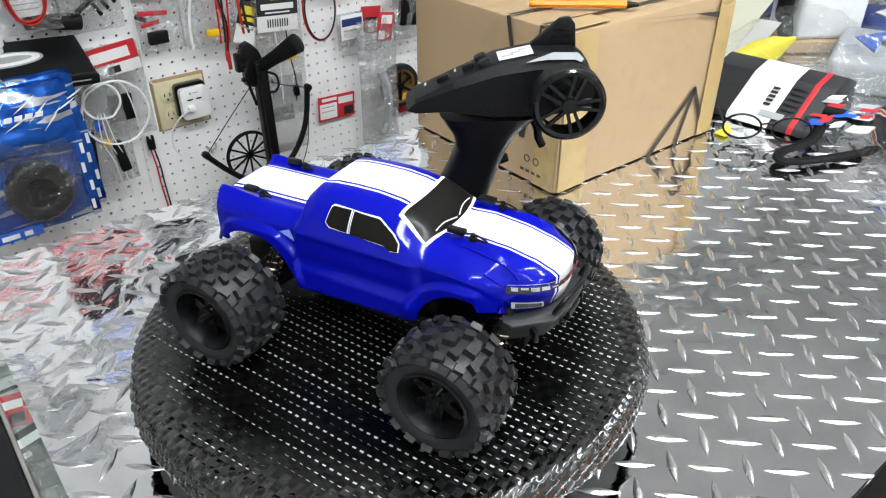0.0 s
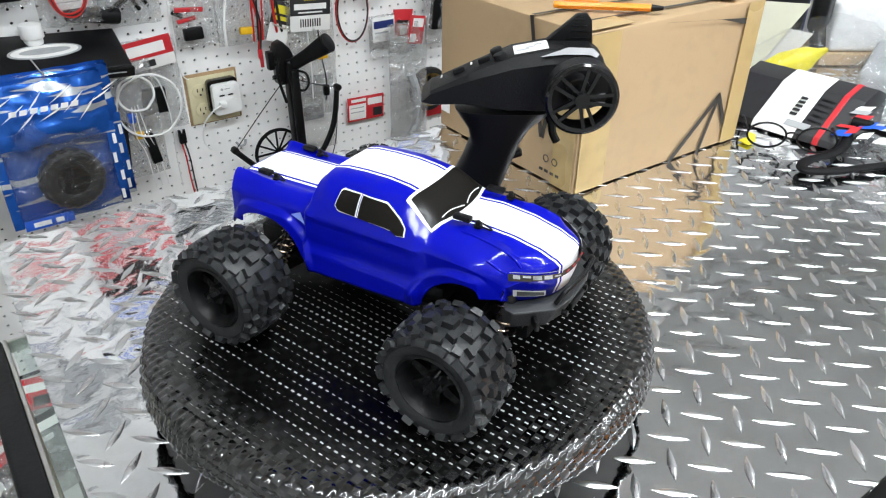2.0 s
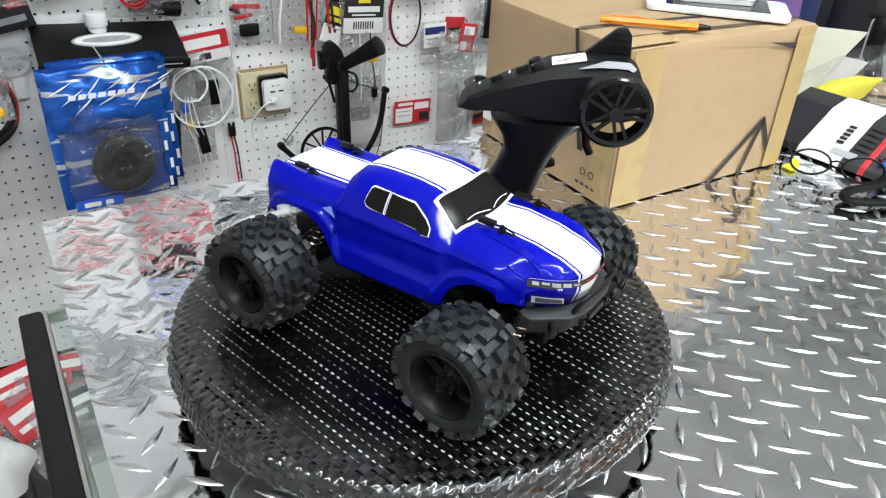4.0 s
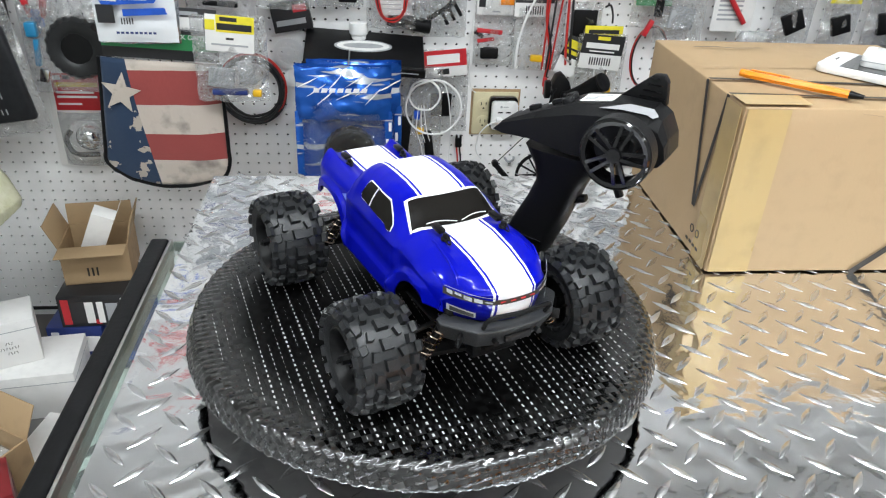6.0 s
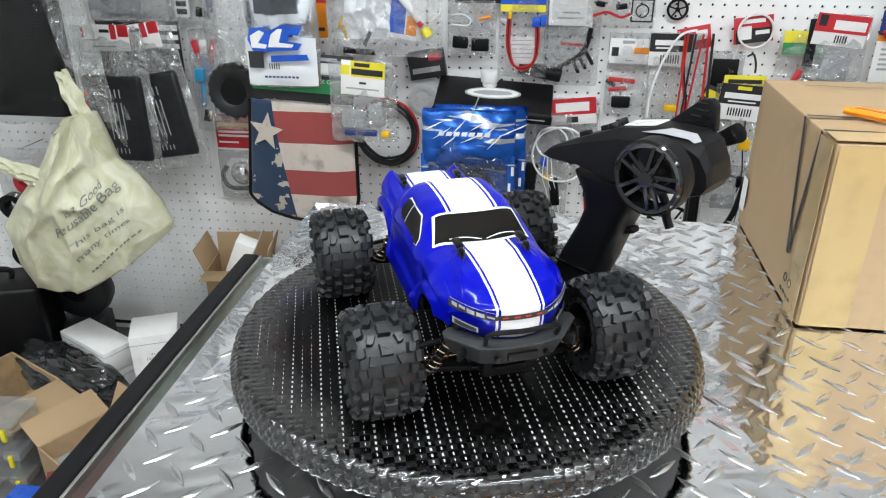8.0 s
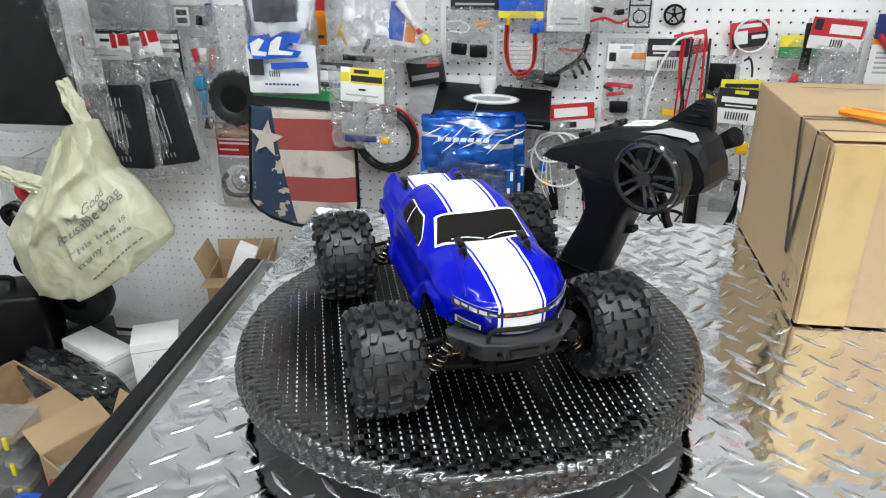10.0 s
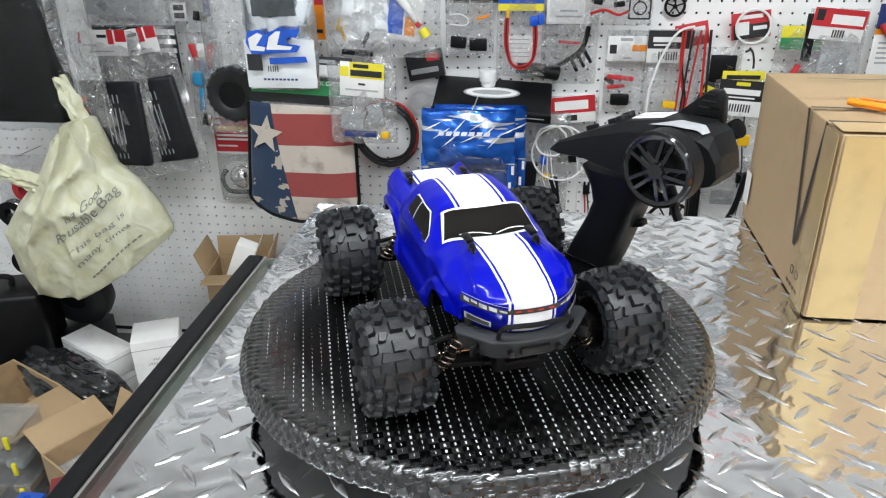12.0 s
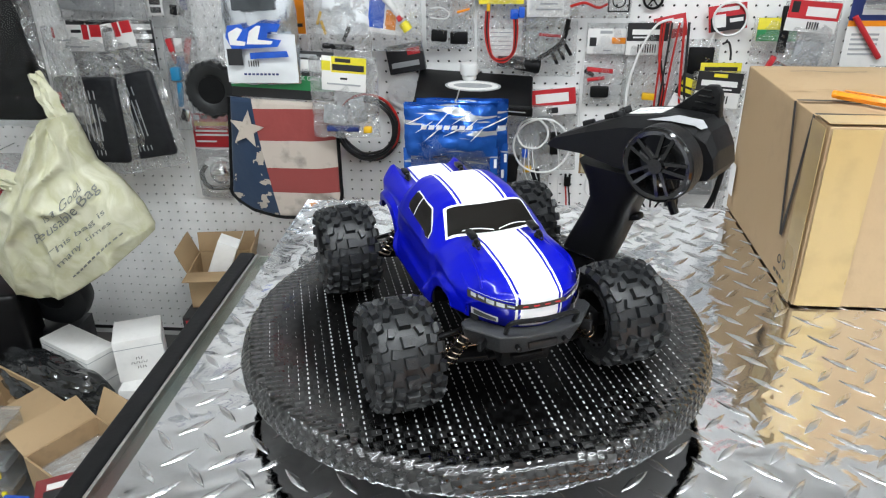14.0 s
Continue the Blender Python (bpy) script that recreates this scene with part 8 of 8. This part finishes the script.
plain_box("wheel_stand_box", -1.350, -0.18, LOW, 0.11, 0.10, 0.139, 0, BLKP, "black box under the spare wheel", ())

# open cartons by the counter
open_carton("open_carton", -1.337, -0.540, LOW, 0.20, 0.19, 0.17, -26, "open brown carton with loose flaps", ((0, 1, -12), (3, 1, -8)))
open_carton("open_carton", -1.004, -0.690, LOW, 0.165, 0.155, 0.165, -30, "open brown carton with white papers inside", ((1, 1, 62), (2, 1, 22)))
t = thing("paper_stack", "white papers in clear film lying in the carton", "papers", pose(-1.004, -0.690, LOW + 0.005, 0, 0, -30))
part("papers", bm_box(0.145, 0.135, 0.12, (0, 0, 0.06), 0.002), PAPER, t)
part("cover_film", bm_box(0.147, 0.137, 0.002, (0, 0, 0.122), 0.0008), FILMH, t)
# clear drawer organiser
t = thing("drawer_organiser", "clear plastic organiser with stacked drawers and yellow latches", "organiser", pose(-1.262, -0.662, LOW, 0, 0, 4))
for k in range(3):
    z_ = 0.004 + 0.066 * k
    d_ = part("drawer", bm_box(0.170, 0.098, 0.060, (0, 0, z_ + 0.030), 0.006), DRAWER, t, "clear plastic drawer")
    part("lid_band", bm_box(0.174, 0.102, 0.006, (0, 0, z_ + 0.0630), 0.002), DRAWER, d_)
    part("latch", bm_box(0.010, 0.006, 0.030, (0.070, -0.052, z_ + 0.044), 0.002), YELP, d_, "yellow latch")
    lumps(d_, [(-0.03, 0.0, z_ + 0.025, 0.06, 0.06, 0.03, 0), (0.04, 0.01, z_ + 0.02, 0.04, 0.05, 0.02, 0)], (CARDIN, GREYC, CARD)[k], "drawer_fill")
t = thing("blue_card", "blue printed card box beside the organiser", "box", pose(-1.105, -0.800, LOW, 0, 0, 0))
part("carton", bm_box(0.05, 0.06, 0.12, (0, 0, 0.06), 0.001), BLUEP, t)
# red parts bags and white cloth
setting("low_shelf_end", bm_box(0.072, 0.96, 0.03, (-0.4975, -0.495, LOW - 0.015), 0.003), PAPER, "narrow white end of the low shelf", "shelf")
for k, (x, y, z, a, b_, mm) in enumerate(((-0.600, -0.13, LOW + 0.10, 20, 0.15, REDP), (-0.665, -0.24, LOW + 0.11, -25, 0.15, REDP), (-0.580, -0.27, LOW + 0.12, 35, 0.14, REDP), (-0.492, -0.14, LOW + 0.10, -12, 0.13, REDP), (-0.490, -0.27, LOW + 0.10, 14, 0.13, BLKP),
                                              (-0.640, -0.60, LOW + 0.12, -20, 0.15, REDP), (-0.575, -0.66, LOW + 0.10, 18, 0.15, REDP), (-0.80, -0.62, LOW + 0.10, 40, 0.14, BLKP), (-0.72, -0.78, LOW + 0.10, -8, 0.14, REDP), (-0.60, -0.82, LOW + 0.10, 15, 0.15, REDP))):
    t = thing("red_pack", "red and white printed parts bag lying in the pile", "parts bag", pose(x, y, z, -58 + 6 * (k % 3), 0, a), "piled red packs")
    part("film", bm_pillow(b_, b_ * 1.2, 0.022, seed=k * 1.3, wrinkle=0.006), FILMH, t)
    card(t, b_ * 0.9, b_ * 0.55, 0, 0, -0.012, mm, ((0.1, 0.9, 0.2, 0.45, PAPER), (0.1, 0.55, 0.6, 0.75, PAPER), (0.65, 0.9, 0.6, 0.9, BLKP)), "label", "printed label")
    lumps(t, [(0, -0.006, -b_ * 0.8, b_ * 0.5, 0.014, b_ * 0.3, 20)], BLKM)
t = thing("white_cloth", "white round cloth with a dark hole on the pile", "cloth", pose(-0.655, -0.475, LOW + 0.16))
cl = bm_lathe([(0.018, 0.004), (0.03, 0.010), (0.06, 0.008), (0.085, -0.010), (0.095, -0.03), (0.088, -0.032), (0.055, 0.0), (0.03, 0.002)], 48)
for v in cl.verts:
    a = math.atan2(v.co.y, v.co.x)
    f = 1 + 0.10 * math.sin(3 * a + 0.5) + 0.06 * math.sin(7 * a)
    v.co.x, v.co.y = v.co.x * f * 0.8, v.co.y * f * 1.05
    v.co.z += 0.008 * noise.noise(v.co * 30)
part("cloth", cl, CLOTHW, t, "", 80)
part("pile_under", bm_box(0.12, 0.14, 0.128, (0, 0, -0.096), 0.01), BLKP, t)
rb_ = plain_box("red_box", -0.945, -0.805, LOW, 0.15, 0.10, 0.185, 28, mat("dark_red_carton", (0.20, 0.018, 0.022), 0.35, grain=0.3, scale=40), "dark red printed box with white bars", (), group="stacked boxes")
part("top_print", join(*[bm_box(0.030, 0.010, 0.001, (-0.045 + 0.030 * k, -0.030 + 0.004 * k, 0.1857)) for k in range(3)], bm_box(0.11, 0.016, 0.001, (0.0, 0.022, 0.1857))), PAPER, rb_)
part("top_picture", bm_box(0.05, 0.030, 0.001, (-0.035, -0.004, 0.1857)), BLKP, rb_)
# dark parts at the far left
t = bag("reel_bag", -1.56, -1.40, 0.45, 0.78, -0.10, "bag of red and black reels and hoses", "parts bag", 0.04, FILMH)
for k in range(4):
    part("reel", bm_lathe([(0.018, -0.014), (0.034, -0.014), (0.034, -0.010), (0.022, -0.008), (0.022, 0.008), (0.034, 0.010), (0.034, 0.014), (0.018, 0.014)], 24, "y", (0.03 - 0.06 * (k % 2), -0.03, -0.08 - 0.07 * k)), BLKM if k % 2 else REDP, t)
t = thing("black_case", "black moulded case standing on the low shelf", "case", pose(-1.49, -0.30, LOW, 0, 0, 18))
part("case", bm_box(0.26, 0.14, 0.30, (0, 0, 0.15), 0.012, 3), BLK, t)
part("handle", bm_tube([(-0.05, 0, 0.30), (-0.045, 0, 0.325), (0.045, 0, 0.325), (0.05, 0, 0.30)], 0.007, 8), BLKM, t)

# ---- packages inside the counter ----
for k, (x, y, w_, d_, h_, m1, m2) in enumerate(((-0.36, -1.10, 0.08, 0.10, 0.12, PAPER, BLKP), (-0.36, -1.26, 0.08, 0.10, 0.12, REDP, BLKP),)):
    b = thing("boxed_part", "small printed retail box on the glass shelf in the counter", "box", pose(x, y, 0.7245, 0, 0, 4 * (-1) ** k), "boxes in the counter")
    h_ += 0.055
    part("carton", bm_box(w_, d_, h_, (0, 0, h_ / 2), 0.001), m1, b)
    part("print", bm_box(w_ * 0.8, d_ * 0.5, 0.001, (0, 0, h_ + 0.0006)), m2, b)
    part("print", join(*[bm_box(w_ * 0.10, d_ * 0.34, 0.001, (-w_ * 0.3 + w_ * 0.2 * i, 0.0, h_ + 0.0014)) for i in range(4)]), m1, b)

# ---- tool chest in front of the counter ----
t = thing("tool_chest", "orange and black tool chest standing before the counter", "tool chest", pose(0.180, -1.6600, 0))
part("body", bm_box(0.52, 0.30, 0.91, (0, 0, 0.455), 0.008), ORNG, t, "orange body")
part("lid", bm_box(0.54, 0.280, 0.050, (0, -0.011, 0.944), 0.008, 3), ORNG, t)
part("lid_rim", bm_box(0.54, 0.022, 0.056, (0, 0.1412, 0.947), 0.002), BLKG, t, "black lid rim")
part("rim_print", join(*[bm_box(0.004, 0.006, 0.0008, (-0.12 + 0.007 * k, 0.142, 0.9756)) for k in range(6)]), GREYC, t)
for k in range(4):
    d_ = part("drawer", bm_box(0.48, 0.004, 0.18, (0, -0.152, 0.13 + 0.2 * k), 0.002), BLKM, t)
    part("pull", bm_box(0.30, 0.01, 0.016, (0, -0.158, 0.20 + 0.2 * k), 0.003), ZINC, d_)

# ---- right-hand end of the counter ----
ZC = TOP + 0.0024
FOAM = mat("white_foam", (0.70, 0.70, 0.70), 0.8, grain=0.08, scale=60, bump=0.3, bscale=250)
GEAR = [(0.0, 0.001), (0.004, 0.010), (0.072, 0.052), (0.110, 0.060), (0.150, 0.045), (0.16, 0.001)]


def gear_slice(y0, y1, grow_=0.0):
    """A slice of the wedge-shaped pack between two places along its length."""
    bm = bm_prism([(x - grow_ * (1 if x < 0.09 else -1), z + (grow_ if z > 0.005 else 0)) for x, z in GEAR], y0 - y1, "xz", (0, (y0 + y1) / 2, 0), 0.001)
    return bm


def on_gear(k, y, off=0.0012):
    """A point on the sloping front of the pack, k up the slope from 0 to 1."""
    (x0, z0), (x1, z1) = GEAR[1], GEAR[2]
    return Vector((x0 + (x1 - x0) * k - off * 0.6, y, z0 + (z1 - z0) * k + off * 0.8))


def gear_patch(pts, off):
    bm = bmesh.new()
    bm.faces.new([bm.verts.new(on_gear(k, y, off)) for y, k in pts])
    return bm


t = thing("gear_pack", "boxed goggles printed white, red and black in a clear bag", "retail pack", pose(0.472, -1.097, ZC, 0, 0, 6))
part("carton", gear_slice(0.0, -0.175), BLKP, t)
part("white_panel", gear_slice(-0.001, -0.062, 0.0008), PAPER, t, "white printed panel")
part("red_stripe", gear_slice(-0.062, -0.070, 0.0010), REDP, t)
for k in range(5):
    part("word_bar", gear_patch([(-0.036, 0.30 + 0.125 * k), (-0.056, 0.29 + 0.125 * k), (-0.056, 0.34 + 0.125 * k), (-0.036, 0.38 + 0.125 * k)], 0.003), BLKP, t)
for k in range(5):
    part("small_word_bar", gear_patch([(-0.010, 0.30 + 0.095 * k), (-0.020, 0.30 + 0.095 * k), (-0.020, 0.36 + 0.095 * k), (-0.010, 0.36 + 0.095 * k)], 0.003), BLKP, t)
part("lower_print", gear_patch([(-0.012, 0.06), (-0.046, 0.06), (-0.046, 0.20), (-0.012, 0.20)], 0.0022), GREYC, t)
random.seed(21)
for m_, n_ in ((REDP, 5), (PAPER, 6), (BLUEP, 3), (GREYC, 4)):
    for k in range(n_):
        y_, k_ = -0.074 - 0.066 * random.random(), 0.05 + 0.75 * random.random()
        w_, h_ = 0.012 + 0.012 * random.random(), 0.10 + 0.15 * random.random()
        part("graphic", gear_patch([(y_, k_), (y_ - w_, k_ + h_ * 0.3), (y_ - w_ * 1.2, k_ + h_), (y_ - w_ * 0.2, k_ + h_ * 0.6)], 0.0022 + 0.0006 * random.random()), m_, t)
part("clear_bag", moved(bm_pillow(0.30, 0.24, 0.105, nx=26, nz=22, seed=9.1, wrinkle=0.016), 0.09, 0.02, 0.003, -90, 0, 90), FILMW, t, "loose clear bag")
t = thing("jersey_pack", "folded black, white and red riding gloves in clear film", "clothing pack", pose(0.590, -1.330, ZC, 0, 0, -28))
STRIPED = mat("striped_glove", (0.62, 0.62, 0.60), 0.6, grain=0.2, scale=30)
nt_, b_ = lines_of(STRIPED)
wv = nt_.nodes.new("ShaderNodeTexWave")
wv.inputs["Scale"].default_value, wv.inputs["Distortion"].default_value = 22, 5
rp = nt_.nodes.new("ShaderNodeValToRGB")
rp.color_ramp.interpolation = "CONSTANT"
rp.color_ramp.elements[0].color, rp.color_ramp.elements[1].color = (0.012, 0.012, 0.014, 1), (0.66, 0.64, 0.58, 1)
rp.color_ramp.elements[1].position = 0.62
e_ = rp.color_ramp.elements.new(0.85)
e_.color = (0.5, 0.05, 0.03, 1)
tc_ = nt_.nodes.new("ShaderNodeTexCoord")
nt_.links.new(tc_.outputs["Object"], wv.inputs["Vector"])
nt_.links.new(wv.outputs["Fac"], rp.inputs[0])
nt_.links.new(rp.outputs[0], b_.inputs["Base Color"])
gl_ = bm_box(0.20, 0.13, 0.055, (0, 0, 0.0275), 0.022, 4)
bmesh.ops.subdivide_edges(gl_, edges=gl_.edges[:], cuts=2, use_grid_fill=True)
for v in gl_.verts:
    v.co += v.co.normalized() * 0.010 * noise.noise(v.co * 22)
    v.co.z = max(0.001, v.co.z)
part("gloves", gl_, STRIPED, t, "", 80)
part("red_patch", bm_box(0.03, 0.05, 0.012, (-0.075, 0.01, 0.055), 0.006, 2, pose(0, 0, 0, 0, -12, 0)), REDP, t)
part("blue_patch", bm_box(0.03, 0.06, 0.012, (-0.095, -0.03, 0.045), 0.005), BLUEP, t)
part("clear_bag", moved(bm_pillow(0.27, 0.20, 0.085, nx=20, nz=18, seed=4.4, wrinkle=0.014), 0, 0.10, 0.004, -90, 0, 0), FILMW, t)
for k, (x, y, rz_, m1, m2) in enumerate(((0.82, -1.13, 20, GREYC, BLUEP), (0.90, -1.19, -15, BLKP, GRNP), (0.80, -1.30, 12, BLKP, PAPER), (1.02, -1.08, 35, NAVY, PAPER))):
    t = thing("flat_pack", "flat printed clothing pack in crinkled clear film", "clothing pack", pose(x, y, ZC, 0, 0, rz_), "flat packs")
    part("fold", bm_box(0.22, 0.16, 0.05, (0, 0, 0.025), 0.014, 3), m1, t)
    part("print", join(bm_prism([(-0.09, -0.05), (-0.02, -0.02), (0.05, -0.055)], 0.001, "xy", (0, 0, 0.0502)), bm_prism([(-0.05, 0.02), (0.03, 0.055), (0.09, 0.01)], 0.001, "xy", (0, 0, 0.0502))), m2, t)
    part("film", moved(bm_pillow(0.27, 0.21, 0.075, nx=20, nz=18, seed=7.7 + k, wrinkle=0.016), 0, 0.105, 0.006, -90, 0, 0), FILMW, t)
t = thing("goggle_strap", "wide black elastic strap lying looped on the plate", "strap", pose(0.47, -1.235, ZC))
STRAP = bm_tube([(0.17, -0.05, 0.006), (0.10, -0.045, 0.008), (0.03, -0.022, 0.008), (-0.055, 0.012, 0.008), (-0.085, 0.034, 0.010), (-0.062, 0.046, 0.012), (-0.01, 0.038, 0.014), (0.03, 0.045, 0.022), (0.055, 0.062, 0.034)], 0.0070, 10)
bmesh.ops.scale(STRAP, vec=(1, 1, 0.6), verts=STRAP.verts)
part("webbing", STRAP, PACKM, t)
part("webbing", bm_tube([(0.17, -0.03, 0.010), (0.09, 0.0, 0.020), (0.06, 0.03, 0.030), (0.05, 0.055, 0.032)], 0.0075, 10), PACKM, t)
BUB = film("bubble_wrap", (0.95, 0.96, 0.97), 0.24, 0.10, 0.1, 160, 1.0)
t = thing("bubble_wrap", "crumpled clear bubble wrap lying on the plate", "bubble wrap", pose(0.47, -1.325, ZC))
bw = bmesh.new()
nb, mb = 44, 22
gw = [[bw.verts.new((-0.11 + 0.30 * i / nb, -0.055 + 0.11 * j / mb, 0.004 + 0.010 * abs(noise.noise(Vector((i * 0.15, j * 0.2, 2)))) + 0.0035 * abs(math.sin(i * 1.5) * math.sin(j * 1.5)))) for j in range(mb + 1)] for i in range(nb + 1)]
for i in range(nb):
    for j in range(mb):
        bw.faces.new((gw[i][j], gw[i + 1][j], gw[i + 1][j + 1], gw[i][j + 1]))
part("sheet", bw, BUB, t, "", 80)
t = thing("eyeglasses", "clear-lens glasses with thin dark frames lying on the plate", "glasses", pose(0.432, -1.150, ZC, 0, 0, -52))
for sx in (-0.031, 0.031):
    part("lens_ring", bm_tube([(sx + 0.024 * math.cos(2 * math.pi * i / 12), 0, 0.020 + 0.017 * math.sin(2 * math.pi * i / 12)) for i in range(12)], 0.0015, 6, True), BLK, t)
part("bridge", bm_tube([(-0.009, 0, 0.024), (0, -0.001, 0.027), (0.009, 0, 0.024)], 0.0014, 6), BLK, t)
for sx in (-1, 1):
    part("temple", bm_tube([(sx * 0.055, 0, 0.024), (sx * 0.056, 0.06, 0.020), (sx * 0.053, 0.10, 0.006)], 0.0016, 6), BLK, t)
t = thing("yellow_scrap", "small torn scrap of yellow plastic on the plate", "scrap", pose(0.425, -1.095, ZC, 0, 0, 20))
part("scrap", bm_prism([(-0.022, -0.006), (-0.004, -0.010), (0.020, -0.004), (0.024, 0.006), (0.002, 0.004), (-0.014, 0.010)], 0.0015, "xy", (0, 0, 0), 0.0003), YELP, t)
t = thing("yellow_bottle", "soft yellow plastic pouch behind the box", "pouch", pose(0.632, -0.992, ZC + 0.030, 0, 0, -8))
part("pouch", bm_loft([(0, 0, -0.05, 0.004, 0.004), (0, 0, -0.035, 0.018, 0.014), (0, 0, 0.02, 0.024, 0.018), (0, 0, 0.07, 0.018, 0.014), (0, 0, 0.10, 0.007, 0.006), (0, 0, 0.115, 0.004, 0.004)]), YELP, t, "", 80).rotation_euler = (0, radians(80), 0)
t = thing("paper_sheet", "pale folded paper standing behind the box", "paper", pose(0.70, -0.925, ZC, 0, 0, -58))
part("sheet", bm_prism([(-0.042, 0.115), (0.055, 0.118), (-0.006, 0.002), (-0.026, 0.001)], 0.0014, "xz"), mat("cream_paper", (0.72, 0.72, 0.58), 0.7, grain=0.06, scale=30), t)
part("sheet", bm_prism([(-0.030, 0.080), (0.070, 0.070), (0.030, 0.001), (-0.020, 0.001)], 0.0014, "xz", (0, 0.008, 0)), PAPER, t)
t = thing("foam_block", "white moulded foam block on a brown tray", "foam packing", pose(0.915, -0.955, ZC, 0, 0, -35))
part("block", bm_box(0.12, 0.11, 0.085, (0, 0, 0.063), 0.008, 3), FOAM, t)
part("wing", bm_box(0.08, 0.10, 0.018, (0.035, 0.01, 0.112), 0.004, 2, pose(0, 0, 0, 0, -24, 0)), FOAM, t)
part("tray", bm_box(0.15, 0.13, 0.020, (0, 0, 0.010), 0.002), CARD, t)
t = thing("glove", "black riding glove hanging over the foam block", "glove", pose(0.80, -0.955, ZC + 0.05, 0, 0, 20))
part("palm", bm_box(0.075, 0.028, 0.075, (0, 0, 0.05), 0.012, 3), BLKM, t)
for k in range(4):
    part("finger", bm_tube([(-0.028 + 0.018 * k, 0, 0.02), (-0.030 + 0.019 * k, -0.008, -0.012), (-0.030 + 0.020 * k, -0.010, -0.038 + 0.006 * abs(k - 1.5))], 0.0085, 8), BLKM, t)
part("cuff", bm_box(0.065, 0.036, 0.05, (0, 0.01, 0.105), 0.012, 3), BLKP, t)
t = thing("clear_heap", "heap of crinkled clear plastic on the counter", "plastic film", pose(1.15, -1.12, ZC))
part("film", moved(bm_pillow(0.32, 0.30, 0.16, nx=22, nz=22, seed=12.0, wrinkle=0.03), 0, 0.15, 0.002, -90, 0, 0), FILMW, t)
part("fill", bm_box(0.22, 0.20, 0.06, (0, 0, 0.03), 0.02, 3), GREYC, t)
t = thing("purple_pouch", "small purple pouch standing behind the box", "pouch", pose(0.60, -0.885, ZC))
PURP = mat("purple_cloth", (0.13, 0.06, 0.20), 0.6, grain=0.3, scale=50, bump=0.3)
part("pouch", bm_loft([(0, 0, 0.0, 0.05, 0.022), (0, 0, 0.08, 0.055, 0.026), (0, 0, 0.16, 0.05, 0.02), (0.005, 0, 0.215, 0.036, 0.012)]), PURP, t, "", 70)
# dark clothes hung at the end of the board
DARKC = mat("dark_cloth", (0.016, 0.016, 0.020), 0.8, grain=0.4, scale=20, bump=0.4, bscale=60)
for k in range(7):
    x = 1.12 + 0.17 * k
    t = thing("hanging_jacket", "dark cloth jacket hung at the end of the pegboard", "jacket", pose(x, -0.16 - 0.06 * (k % 2), 1.46, 0, 0, 0), "hung jackets")
    jb = bm_loft([(0, 0, -0.80, 0.095, 0.05), (0, 0, -0.50, 0.10, 0.06), (0, 0, -0.20, 0.105, 0.06), (0, 0, -0.06, 0.09, 0.05), (0, 0, 0.0, 0.03, 0.025)])
    for v in jb.verts:
        v.co.x += 0.012 * noise.noise(Vector((v.co.z * 4, k * 3.0, math.atan2(v.co.y, v.co.x))))
    part("jacket", jb, DARKC if k % 3 else NAVY, t, "", 70)
    part("hanger", bm_tube([(0, 0, 0.0), (0, 0, 0.03), (0, 0.03, 0.05), (0, 0.15, 0.045)], 0.002, 6), ZINC, t)
